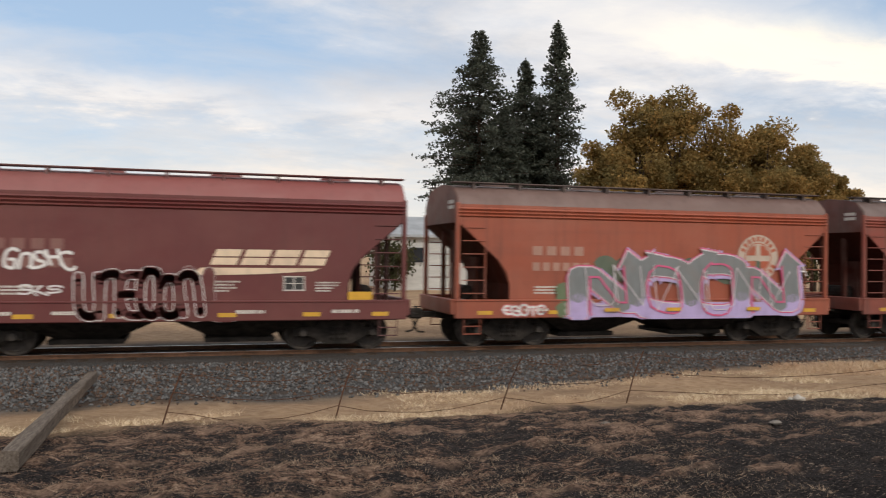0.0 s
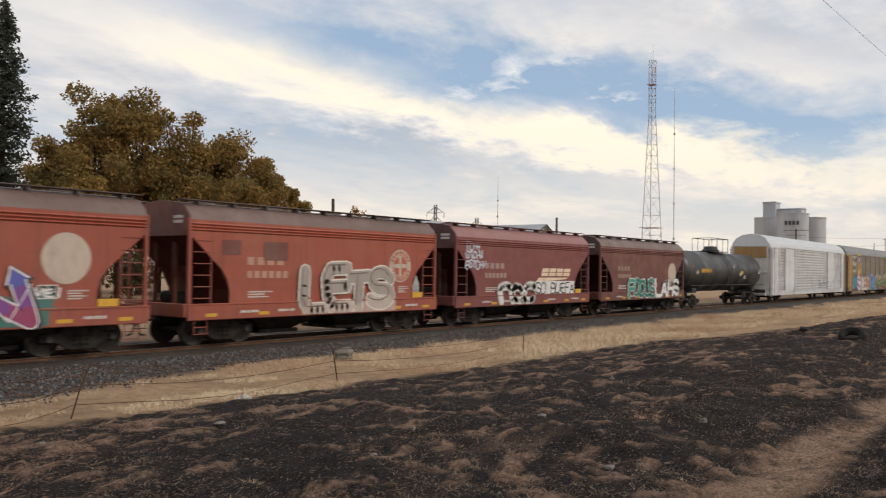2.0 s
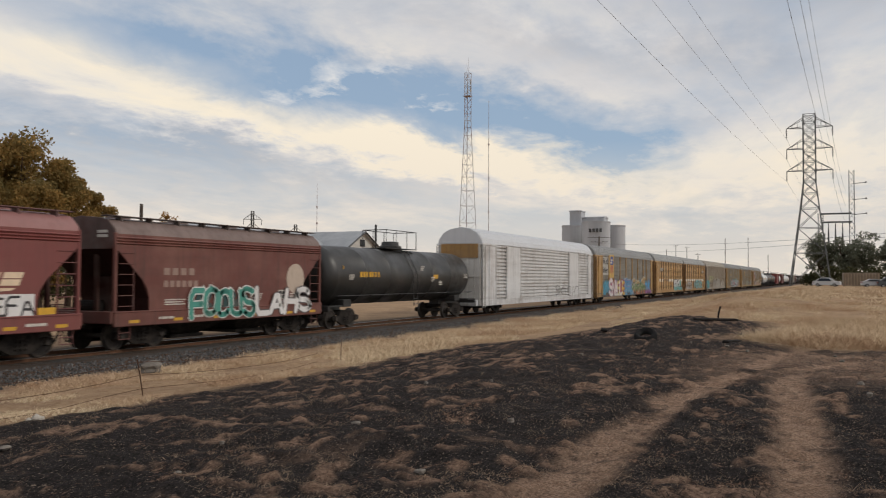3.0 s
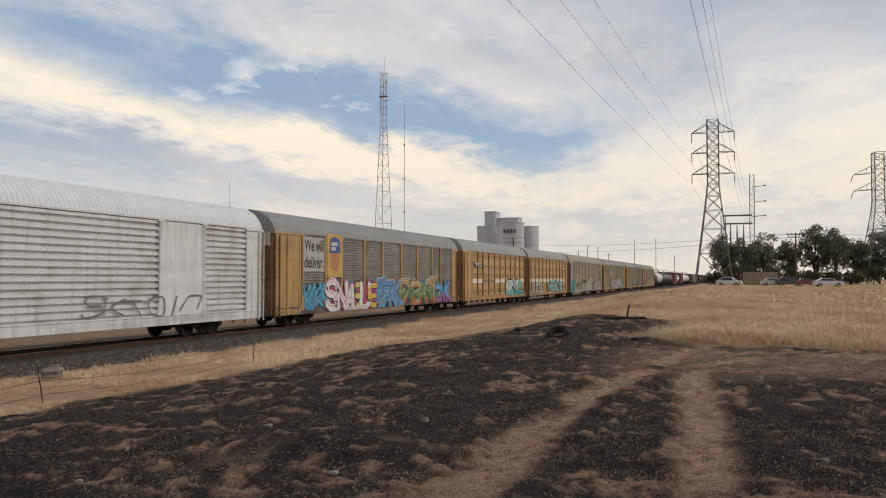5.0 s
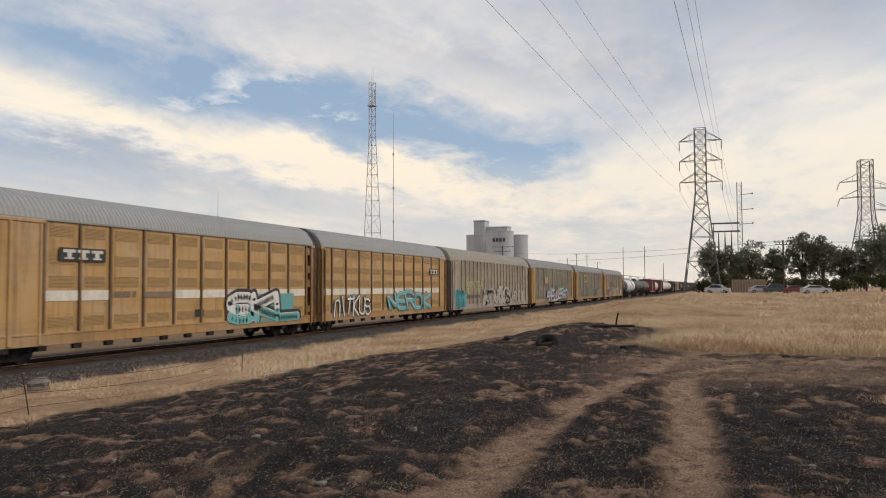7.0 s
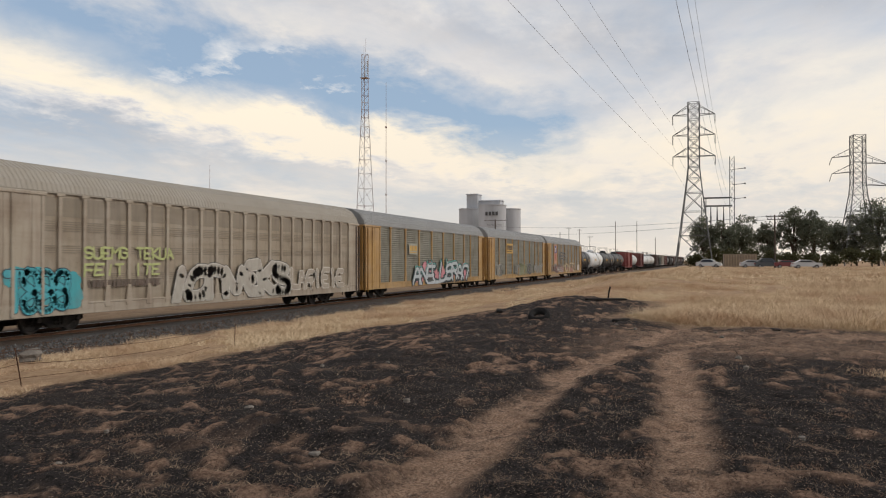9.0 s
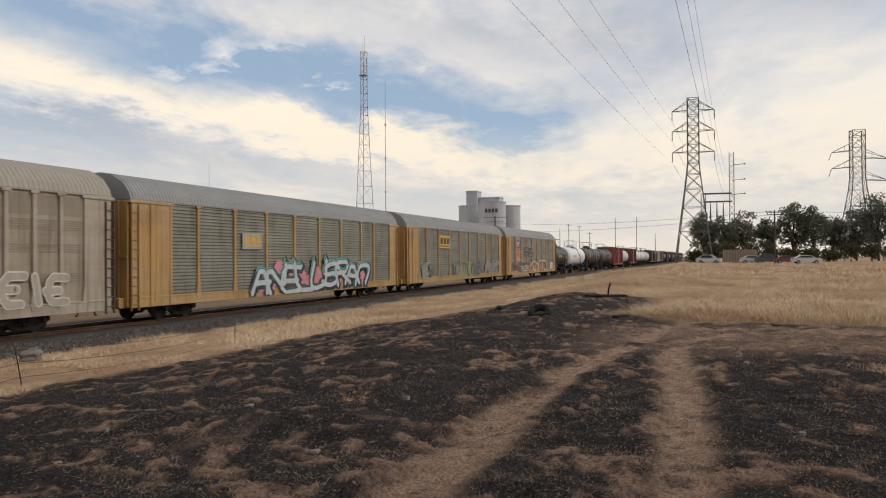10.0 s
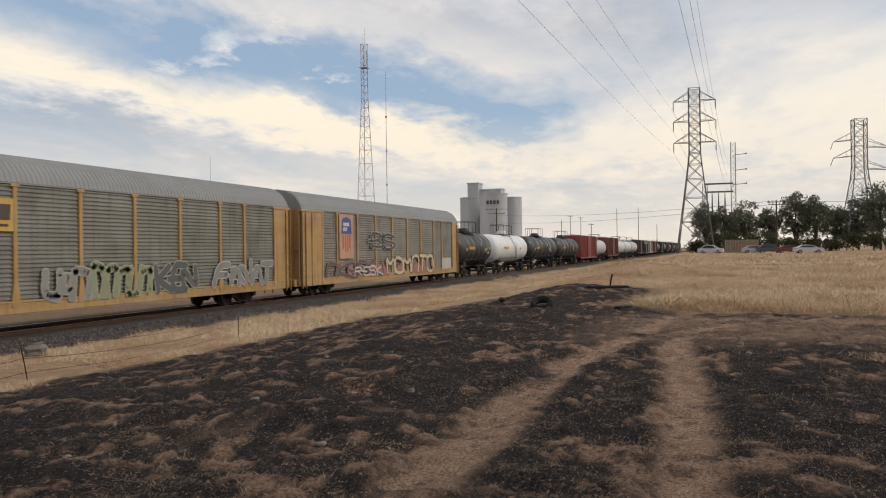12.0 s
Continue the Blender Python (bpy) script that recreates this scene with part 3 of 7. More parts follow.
def sprayed(car, strokes, fat, z0, z1, y, layers, spike=0.0, seed=1):
    """Paint strokes in layers from back to front; a layer is (colour or bands, added width, dx, dz)."""
    rng = random.Random(seed)
    for j, (col, wide, dx, dz) in enumerate(layers):
        bands = col if isinstance(col, list) else [(0.0, col)]
        gs = [Geo() for _ in bands]
        for i, st in enumerate(strokes):
            fine = []
            for (a, b), (c, d) in zip(st, st[1:]):
                n = max(1, int(math.hypot(c - a, d - b) / 0.22)) if len(bands) > 1 else 1
                fine += [(a + (c - a) * k / n, b + (d - b) * k / n) for k in range(n)]
            fine.append(st[-1])
            yy = y - 0.007 * j - 0.00004 * i
            for (a, b), (c, d) in zip(fine, fine[1:]):
                f = ((b + d) / 2 - z0) / (z1 - z0) + rng.uniform(-0.04, 0.04)
                k = max([n for n, (lo, _) in enumerate(bands) if lo <= f] or [0])
                ribbon(gs[k], [(a + dx, b + dz), (c + dx, d + dz)], fat + wide, yy)
            if spike and wide >= 0 and fat > 0.06:
                for (a, b), (c, d) in ((st[0], st[1]), (st[-1], st[-2])):
                    L = math.hypot(a - c, b - d) or 1
                    ux, uz, w = (a - c) / L, (b - d) / L, (fat + wide) * 0.75
                    tip = spike + wide * 0.9
                    f = (b - z0) / (z1 - z0)
                    k = max([n for n, (lo, _) in enumerate(bands) if lo <= f] or [0])
                    gs[k].add([(a + dx - uz * w, yy - 0.003, b + dz + ux * w), (a + dx + ux * tip - uz * 0.2 * w, yy - 0.003, b + dz + uz * tip + 0.2 * ux * w), (a + dx + uz * w, yy - 0.003, b + dz - ux * w)], [(0, 1, 2)])
        for (_, c), g in zip(bands, gs):
            g.v = [(a, b, max(d, max(z0 - 0.06, 0.62))) for a, b, d in g.v]
            if g.v:
                part("graffiti_paint", g, spray(c), car, kind="stuff")


def burner(car, body, x0, x1, z0, z1, y, layers, fat=0.24, seed=1, soft=1, tilt=0.08, spike=0.0, shine=None, cell=0.86):
    st = letter_strokes(body, x0, x1, z0, z1, seed, soft, tilt, cell)
    sprayed(car, st, fat, z0, z1, y, layers, spike, seed)
    if shine:
        sprayed(car, [[(a - fat * 0.28, b + fat * 0.28) for a, b in s] for s in st], fat * 0.10, z0, z1, y - 0.007 * len(layers), [(shine, 0, 0, 0)])


def spray_cloud(car, x0, x1, z0, z1, y, col, n, r0, r1, seed):
    """A sprayed ground of overlapping soft-edged patches."""
    rng = random.Random(seed)
    g = Geo()
    for j in range(n):
        cx, cz, r, p = rng.uniform(x0, x1), rng.uniform(z0, z1), rng.uniform(r0, r1), rng.uniform(0, 6)
        g.add([(cx + r * (1 + 0.16 * math.sin(3 * a + p) + 0.08 * math.sin(7 * a)) * math.cos(a), y - 0.00008 * j, max(0.80, cz + r * math.sin(a) * 0.85)) for a in (math.pi / 10 * k for k in range(20))], [tuple(range(20))])
    part("graffiti_cloud", g, spray(col), car, kind="stuff")


# ---- covered hopper cars ----
HOPPER_HALF = 5.63


def hopper_car(col, top, seed, label, fade=(0.36, 0.19, 0.14), wear=0.6, long_logo=False, disc_at=None, mark=(0.46, 0.33, 0.26)):
    rng = random.Random(seed)
    car = thing("hopper_car", label, "hopper car", group="freight cars of the train")
    body_m, roof_m = paint(col, 0.5, (0.05, 0.028, 0.022), wear, fade), paint(top, 0.55, (0.07, 0.04, 0.03), wear, (0.40, 0.30, 0.27))
    # body: lofted along the car, with slope sheets at both ends
    half = [(1.56, None), (1.56, 3.42), (1.605, 3.46), (1.56, 3.50), (1.605, 3.55), (1.56, 3.59), (1.605, 3.64), (1.56, 3.68), (1.56, 3.76)]
    rings = []
    for x, zb in ((-5.72, 3.30), (-4.62, 2.32), (-4.40, 2.02), (-4.30, 1.70), (-4.29, 1.25), (4.29, 1.25), (4.30, 1.70), (4.40, 2.02), (4.62, 2.32), (5.72, 3.30)):
        pts = [(x, -y, z if z else zb) for y, z in half]
        rings.append(pts + [(x, y, z) for _, y, z in [(0, a[1] * -1, a[2]) for a in pts[::-1]]])
    part("body", Geo().loft(rings), body_m, car)
    # dark overlay on the slope sheets: grime plus the recess shade, as paint
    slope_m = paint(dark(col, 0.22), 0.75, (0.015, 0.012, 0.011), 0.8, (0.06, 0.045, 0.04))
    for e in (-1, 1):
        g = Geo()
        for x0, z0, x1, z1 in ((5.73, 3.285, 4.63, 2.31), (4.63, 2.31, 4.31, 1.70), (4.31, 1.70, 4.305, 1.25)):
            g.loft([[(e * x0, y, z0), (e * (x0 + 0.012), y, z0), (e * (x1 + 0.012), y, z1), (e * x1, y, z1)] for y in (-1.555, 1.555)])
        part("slope_sheet", g, slope_m, car, "dark slope sheet with grime and shade in its paint")
    roof = Geo()
    sec = [(-1.56, 3.76), (-1.50, 3.92), (-1.20, 4.20), (-0.85, 4.29), (0, 4.37), (0.85, 4.29), (1.20, 4.20), (1.50, 3.92), (1.56, 3.76)]
    roof.loft([[(x, y, z) for y, z in sec] for x in (-5.72, -3, 0, 3, 5.72)])
    part("roof", roof, roof_m, car, smooth=True)
    rail = Geo()
    for s in (-1, 1):
        rail.box(-5.78, 5.78, s * 0.92, s * 1.26, 4.335, 4.37, 0.01)
        for i in range(9):
            x = -5.2 + i * 1.3
            rail.box(x - 0.035, x + 0.035, s * 0.95, s * 1.24, 4.10, 4.34)
    part("running_board", rail, paint(dark(top, 0.45), 0.6), car)
    for i in range(4):
        x = -4.2 + i * 2.8
        part("roof_hatch", Geo().lathe([(4.30, 0.40), (4.40, 0.40), (4.44, 0.32), (4.45, 0.05)], "z", (x, 0, 0), 14), paint(dark(top, 0.8), 0.6), car)
    for s in (-1, 1):
        sill = Geo().box(-5.80, 5.80, s * 1.50, s * 1.61, 0.80, 1.26, 0.02).box(-5.80, 5.80, s * 1.44, s * 1.63, 1.24, 1.29, 0.01)
        part("side_sill", sill, body_m, car)
    # ends: corner posts, platform, ladders, slope bracing dark with grime and painted-in shade
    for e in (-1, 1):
        # end wall: a darker copy of the body colour over the end face
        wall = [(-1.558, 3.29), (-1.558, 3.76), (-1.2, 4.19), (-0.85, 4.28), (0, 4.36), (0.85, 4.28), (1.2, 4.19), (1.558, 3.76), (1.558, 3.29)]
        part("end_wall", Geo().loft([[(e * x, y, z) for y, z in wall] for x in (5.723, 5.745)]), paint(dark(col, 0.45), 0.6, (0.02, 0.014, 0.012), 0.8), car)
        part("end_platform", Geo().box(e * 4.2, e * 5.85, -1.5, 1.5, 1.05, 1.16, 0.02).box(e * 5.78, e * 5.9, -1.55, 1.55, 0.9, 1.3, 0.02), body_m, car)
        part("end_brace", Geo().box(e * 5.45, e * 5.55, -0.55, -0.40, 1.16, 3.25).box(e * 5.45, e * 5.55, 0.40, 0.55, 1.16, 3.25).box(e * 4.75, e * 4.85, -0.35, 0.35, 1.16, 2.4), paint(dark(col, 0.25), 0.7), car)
        part("air_tank", Geo().lathe([(-0.5, 0.05), (-0.45, 0.2), (0.45, 0.2), (0.5, 0.05)], "y", (e * 5.0, 0.3, 1.42), 12), GRIME, car)
        for s in (-1, 1):
            part("corner_post", Geo().box(e * 5.67, e * 5.78, s * 1.46, s * 1.58, 1.26, 3.8 if s < 0 else 3.6, 0.015), body_m, car)
            lad = Geo()
            lad.tube([(e * 4.98, s * 1.55, 1.26), (e * 4.98, s * 1.55, 2.62)], 0.025, 6)
            for k in range(6):
                lad.tube([(e * 4.98, s * 1.57, 1.45 + k * 0.34), (e * 5.6, s * 1.57, 1.45 + k * 0.34)], 0.016, 5)
            for k in range(3):
                lad.tube([(e * 5.1, s * 1.55, 0.80 - k * 0.2), (e * 5.55, s * 1.55, 0.80 - k * 0.2)], 0.016, 5)
            lad.tube([(e * 5.1, s * 1.55, 0.85), (e * 5.1, s * 1.55, 0.38)], 0.016, 5).tube([(e * 5.55, s * 1.55, 0.85), (e * 5.55, s * 1.55, 0.38)], 0.016, 5)
            part("ladder", lad, paint(dark(col, 0.8), 0.6), car)
    # discharge bays under the floor
    for c in (-1.75, 1.75):
        g = Geo()
        g.loft([[(c - w, -d, z), (c + w, -d, z), (c + w, d, z), (c - w, d, z)] for w, d, z in ((1.55, 1.45, 1.0), (1.5, 1.4, 0.78), (0.62, 0.75, 0.34), (0.62, 0.75, 0.24))])
        g.box(c - 0.85, c + 0.85, -0.9, 0.9, 0.24, 0.36, 0.02)
        part("discharge_bay", g, GRIME, car)
    part("centre_sill", Geo().box(-5.8, 5.8, -0.25, 0.25, 0.72, 1.02, 0.02), GRIME, car)
    running_gear(car, 5.95, 4.15)
    # markings on the near side
    y = -1.566
    ys = -1.614
    num = Geo()
    for k in range(4):
        num.box(-3.65 + 0.40 * k, -3.38 + 0.40 * k, y - 0.004, y, 2.46, 2.70)
    for k in range(6):
        num.box(-3.65 + 0.29 * k, -3.45 + 0.29 * k, y - 0.004, y, 2.05, 2.27)
    part("reporting_mark", num, spray(tuple(0.55 * p + 0.45 * q for p, q in zip(mark, col))), car, "faded lettering bars", kind="stuff")
    tiny = Geo()
    for x, z, w, h, r in ((-3.6, 1.44, 1.0, 0.20, 3), (0.9, 1.5, 0.8, 0.26, 4), (3.5, 1.5, 0.6, 0.24, 4), (-5.2, 3.72, 0.0, 0.0, 0)):
        if r:
            bars(tiny, x, z, w, h, y, r, 0.8, rng)
    for x in (-3.9, -2.4, 1.6, 3.9):
        bars(tiny, x, 0.98, 0.7, 0.08, ys, 1, rng=rng)
    part("data_lettering", tiny, MARKWHITE, car, "small white data lines", kind="stuff")
    refl = Geo()
    for x in (-5.2, -3.2, -1.2, 1.2, 3.2, 4.9):
        refl.box(x, x + 0.42, ys - 0.004, ys, 0.90, 1.0)
    refl.box(4.3, 4.9, y - 0.03, y - 0.024, 1.3, 1.5)
    part("reflector_strip", refl, MARKYELLOW, car, "yellow reflective strips", kind="stuff")
    plate = Geo().box(2.75, 3.2, y - 0.004, y, 1.55, 1.85)
    p = part("consolidated_panel", plate, BLACKSTEEL, car, "small black stencil panel")
    fr = Geo()
    for a in ((2.72, 3.23, 1.85, 1.88), (2.72, 3.23, 1.52, 1.55), (2.72, 2.75, 1.52, 1.88), (3.20, 3.23, 1.52, 1.88), (2.96, 2.99, 1.55, 1.85), (2.78, 3.17, 1.69, 1.71)):
        fr.box(a[0], a[1], y - 0.010, y - 0.004, a[2], a[3])
    part("panel_frame", fr, MARKWHITE, p)
    endmark = Geo()
    for k in range(2):
        endmark.box(-5.752, -5.746, -1.20, -0.75, 3.66 + 0.14 * k, 3.75 + 0.14 * k)
    part("end_mark", endmark, MARKWHITE, car)
    if long_logo:
        logo = Geo()
        for i in range(4):
            x, w = 1.00 + i * 0.70, 0.60
            for u0, u1, dz0, dz1 in ((0, 1, 0, 0.17), (0, 1, 0.20, 0.37)):
                sh = 0.42
                logo.loft([[(x + u0 * w + sh * dz0, yy, 2.14 + dz0), (x + u1 * w + sh * dz0, yy, 2.14 + dz0), (x + u1 * w + sh * dz1, yy, 2.14 + dz1), (x + u0 * w + sh * dz1, yy, 2.14 + dz1)] for yy in (y, y - 0.004)])
        logo.loft([[(0.55, yy, 1.88), (0.80, yy, 2.07), (3.60, yy, 2.07), (3.45, yy, 2.0), (2.2, yy, 1.92)] for yy in (y, y - 0.004)])
        part("railway_logo", logo, spray((0.74, 0.57, 0.40)), car, "pale slanted block emblem with a swoosh")
    if disc_at:
        x, z, r, quarter = disc_at
        g = Geo()
        disc(g, x, z, r, y, 28)
        d = part("round_emblem", g, spray((0.50, 0.40, 0.32)), car, "faded cream disc emblem")
        if quarter:
            g = Geo()
            disc(g, x, z, r * 0.66, y - 0.006, 28, r * 0.62)
            for sx in (-1, 1):
                for sz in (-1, 1):
                    q = [(0.12, 0.12), (0.56, 0.12), (0.50, 0.30), (0.30, 0.50), (0.12, 0.56)]
                    g.loft([[(x + sx * r * a, yy, z + sz * r * b) for a, b in q] for yy in (y - 0.005, y - 0.012)])
            for k in range(22):
                an = 2 * math.pi * (k + 0.5) / 22
                if abs(math.cos(an)) > 0.96:
                    continue
                ca, sa = math.cos(an), math.sin(an)
                g.loft([[(x + r * (q * ca - w * sa), yy, z + r * (q * sa + w * ca)) for q, w in ((0.72, -0.06), (0.92, -0.07), (0.92, 0.07), (0.72, 0.06))] for yy in (y - 0.005, y - 0.012)])
            part("emblem_cross", g, spray(dark(col, 1.3)), d, kind="stuff")
    return car


# ---- tank cars ----


def tank_car(col, length, seed, label, detail=True, r=1.42, zc=2.50, banded=None):
    rng = random.Random(seed)
    h = length / 2
    car = thing("tank_car", label, "tank car", group="freight cars of the train")
    m = paint(col, 0.38, dark(col, 0.5) if col[0] > 0.3 else (0.05, 0.04, 0.035), 0.45, (0.16, 0.15, 0.14) if col[0] < 0.3 else (0.6, 0.58, 0.54))
    prof = [(-h, 0.05), (-h + 0.04, 0.55), (-h + 0.16, 0.98), (-h + 0.36, 1.26), (-h + 0.62, 1.40), (-h + 0.75, r)]
    for k in range(1, 6):
        x = -h + 0.75 + (2 * h - 1.5) * k / 6
        prof += [(x - 0.02, r), (x, r + 0.012), (x + 0.02, r)]
    prof += [(-a, b) for a, b in prof[:6][::-1]]
    part("tank", Geo().lathe(prof, "x", (0, 0, zc), 32), m, car, smooth=True)
    for s in (-1, 1):
        part("stub_sill", Geo().box(s * (h - 2.6), s * (h + 0.25), -0.32, 0.32, 0.82, 1.16, 0.02), BLACKSTEEL, car)
        part("bolster", Geo().box(s * (h - 2.2), s * (h - 1.5), -1.2, 1.2, 1.02, 1.36, 0.03), BLACKSTEEL, car)
        part("end_sill", Geo().box(s * (h + 0.1), s * (h + 0.25), -1.5, 1.5, 0.85, 1.12, 0.02), BLACKSTEEL, car)
        for yy in (-1.46, 1.46):
            part("side_step", Geo().box(s * (h - 0.9), s * (h + 0.2), yy - 0.04, yy + 0.04, 1.05, 1.12), BLACKSTEEL, car)
    dome = Geo().lathe([(zc + r - 0.1, 0.62), (zc + r + 0.18, 0.62), (zc + r + 0.22, 0.5), (zc + r + 0.42, 0.46), (zc + r + 0.46, 0.05)], "z", (0, 0, 0), 18)
    part("manway_dome", dome, m, car)
    plat = Geo().box(-1.7, 1.7, -0.75, 0.75, zc + r + 0.02, zc + r + 0.06)
    part("platform", plat, BLACKSTEEL, car)
    rl = Geo()
    zt = zc + r + 1.0
    for s in (-1, 1):
        rl.tube([(-1.7, s * 0.72, zc + r), (-1.7, s * 0.72, zt), (1.7, s * 0.72, zt), (1.7, s * 0.72, zc + r)], 0.024, 6)
        rl.tube([(-0.6, s * 0.72, zc + r), (-0.6, s * 0.72, zt)], 0.02, 5).tube([(0.6, s * 0.72, zc + r), (0.6, s * 0.72, zt)], 0.02, 5)
    for x in (-1.7, 1.7):
        rl.tube([(x, -0.72, zt), (x, 0.72, zt)], 0.024, 6)
    part("handrail", rl, BLACKSTEEL, car)
    if detail:
        lad = Geo()
        for x in (-0.25, 0.25):
            lad.tube([(x, -1.62, 0.9), (x, -1.58, 2.6), (x, -1.0, 3.7), (x, -0.74, 3.95)], 0.02, 5)
        for k in range(7):
            lad.tube([(-0.25, -1.60, 1.0 + 0.28 * k), (0.25, -1.60, 1.0 + 0.28 * k)], 0.016, 5)
        part("ladder", lad, BLACKSTEEL, car)
        hr = Geo().tube([(-h + 0.4, -1.55, 1.55), (h - 0.4, -1.55, 1.55)], 0.02, 5)
        for k in range(6):
            x = -h + 0.6 + (2 * h - 1.2) * k / 5
            hr.tube([(x, -1.35, 1.5), (x, -1.55, 1.55)], 0.018, 5)
        part("side_handrail", hr, BLACKSTEEL, car)
        mk = Geo()
        bars(mk, -h + 2.6, 2.42, 1.9, 0.26, -r - 0.008, rng=rng)
        part("reporting_mark", mk, MARKYELLOW, car, "yellow lettering bars")
        dm = Geo()
        for x, z in ((-h + 1.6, 2.3), (1.0, 2.8), (2.2, 2.2), (3.3, 2.0), (h - 1.4, 2.4)):
            yy = -math.sqrt(max(0.05, (r + 0.012) ** 2 - (z + 0.1 - zc) ** 2)) - 0.012
            bars(dm, x, z, 0.5, 0.24, yy, 3, 0.7, rng)
        part("data_lettering", dm, MARKWHITE, car)
        dia = Geo().box(-h + 1.15, -h + 1.21, -1.39, -1.375, 2.25, 2.95).box(2.55, 3.1, -r - 0.01, -r - 0.004, 2.35, 2.58)
        part("hazard_stripe", dia, MARKYELLOW, car)
    running_gear(car, h + 0.35, h - 1.85)
    return car


# ---- autorack cars ----


def perforated(col):
    """Painted sheet with rows of small round holes."""
    key = ("perforated", col)
    if key not in MATS:
        n = Nodes("perforated_sheet", 0.6)
        v = n.nt.nodes.new("ShaderNodeTexVoronoi")
        v.inputs["Scale"].default_value, v.inputs["Randomness"].default_value = 22.0, 0.0
        n.nt.links.new(n.tc.outputs["Object"], v.inputs["Vector"])
        c = n.mix(n.ramp(n.noise(0.8, detail=5), 0.4, 0.7, 0, 0.4), dark(col, 0.80), dark(col, 0.6))
        n.color(n.mix(n.ramp(v.outputs["Distance"], 0.30, 0.36), dark(col, 0.18), c))
        MATS[key] = n.m
    return MATS[key]



def autorack(side, post, end, roof, posts, seed, label, length=26.9, louvre=True, slats=26, depth=0.04, thin=False, detail=True, sill_col=None, corners=None, bellows=0, corner_col=None):
    rng = random.Random(seed)
    h = length / 2
    car = thing("autorack_car", label, "autorack car", group="freight cars of the train")
    sm, pm, em, rm = paint(side, 0.55, tuple(v * k for v, k in zip(side, (0.34, 0.27, 0.22))), 1.0, (0.45, 0.43, 0.40), 0.15), paint(post, 0.5, (0.11, 0.055, 0.028), 0.85), paint(end, 0.55, (0.10, 0.055, 0.03), 0.6), paint(roof, 0.5, dark(roof, 0.6), 0.35, (0.45, 0.44, 0.43), 0.1)
    cm = paint(corner_col, 0.5, (0.11, 0.055, 0.028), 0.85) if corner_col else pm
    sillm = paint(sill_col or post, 0.55, (0.10, 0.055, 0.03), 0.8)
    # side screens: a corrugated sheet between the posts
    zs0, zs1 = 0.98, 4.60
    for s in (-1, 1):
        g = Geo()
        prof = []
        if louvre:
            n = slats
            for k in range(n):
                z = zs0 + (zs1 - zs0) * k / n
                dz = (zs1 - zs0) / n
                prof += [(1.555 - depth, z), (1.555 - depth, z + dz * 0.42), (1.555, z + dz * (0.52 if depth < 0.06 else 0.44)), (1.555, z + dz * 0.90)]
            prof.append((1.555 - depth, zs1))
        else:
            prof = [(1.53, zs0), (1.53, zs1)]
        ring = [[(x, s * y, z) for y, z in prof] + [(x, s * 1.42, zs1), (x, s * 1.42, zs0)] for x in (-h + 0.6, h - 0.6)]
        g.loft(ring)
        part("side_screen", g, sm, car)
        if not louvre and detail:
            g = Geo()
            for a, b in zip(posts, posts[1:]):
                if corners:
                    for z0, z1 in ((4.10, 4.48), (3.20, 3.56), (2.46, 2.84), (1.16, 1.50)):
                        g.box(a + 0.26, b - 0.26, s * 1.528, s * 1.540, z0, z1)
                else:
                    for z0, n in ((3.38, 5), (2.66, 4), (1.70, 4)):
                        for k in range(n):
                            g.box(a + 0.14, b - 0.14, s * 1.528, s * 1.545, z0 + k * 0.075, z0 + k * 0.075 + 0.032)
                    g.box(a + 0.16, b - 0.16, s * 1.528, s * 1.536, 3.86, 4.50)
            part("vent_grille", g, perforated(side) if corners else paint(dark(side, 0.72), 0.6), car, kind="stuff")
        g = Geo().box(-h + 0.15, h - 0.15, s * 1.42, s * 1.60, 0.60, 0.98, 0.015).box(-h + 0.1, h - 0.1, s * 1.40, s * 1.62, 0.94, 1.0, 0.008)
        part("side_sill", g, sillm, car)
        g = Geo().box(-h + 0.1, h - 0.1, s * 1.44, s * 1.60, 4.60, 4.68, 0.012)
        part("roof_rail", g, rm, car)
        for x in posts:
            w = 0.05 if thin else 0.085
            g = Geo().box(x - w, x + w, s * 1.50, s * 1.615, 0.96, 4.60, 0.012)
            if not thin:
                g.box(x - w * 2.1, x + w * 2.1, s * 1.5, s * 1.63, 4.52, 4.62, 0.01)
                g.loft([[(x - w * k, s * 1.50, z), (x + w * k, s * 1.50, z), (x + w * k, s * 1.62, z), (x - w * k, s * 1.62, z)] for k, z in ((1.9, 0.80), (1.9, 1.0), (1.02, 1.55))])
            part("side_post", g, pm, car)
        foot = Geo()
        if thin:
            x = -h + 1.0
            while x < h - 1.0:
                foot.box(x - 0.18, x + 0.18, s * 1.45, s * 1.60, 0.44, 0.62, 0.01)
                x += 1.52
            part("sill_bracket", foot, GRIME, car, kind="stuff")
    # roof of ribbed sheets
    g = Geo()
    sec = [(-1.60, 4.66), (-1.52, 4.92), (-1.22, 5.32), (-0.75, 5.58), (0, 5.70), (0.75, 5.58), (1.22, 5.32), (1.52, 4.92), (1.60, 4.66)]
    n = int(length / 0.21) if detail else int(length / 1.2)
    rings = []
    for k in range(n):
        for t, d in ((0.0, 0.0), (0.45, 0.0), (0.55, 0.018), (0.95, 0.018)):
            x = -h + 0.2 + (length - 0.4) * (k + t) / n
            rings.append([(x, y * (1 + d * 0.6), z + d * (1 if abs(y) < 1.55 else 0.2)) for y, z in sec])
    g.loft(rings)
    part("roof", g, rm, car)
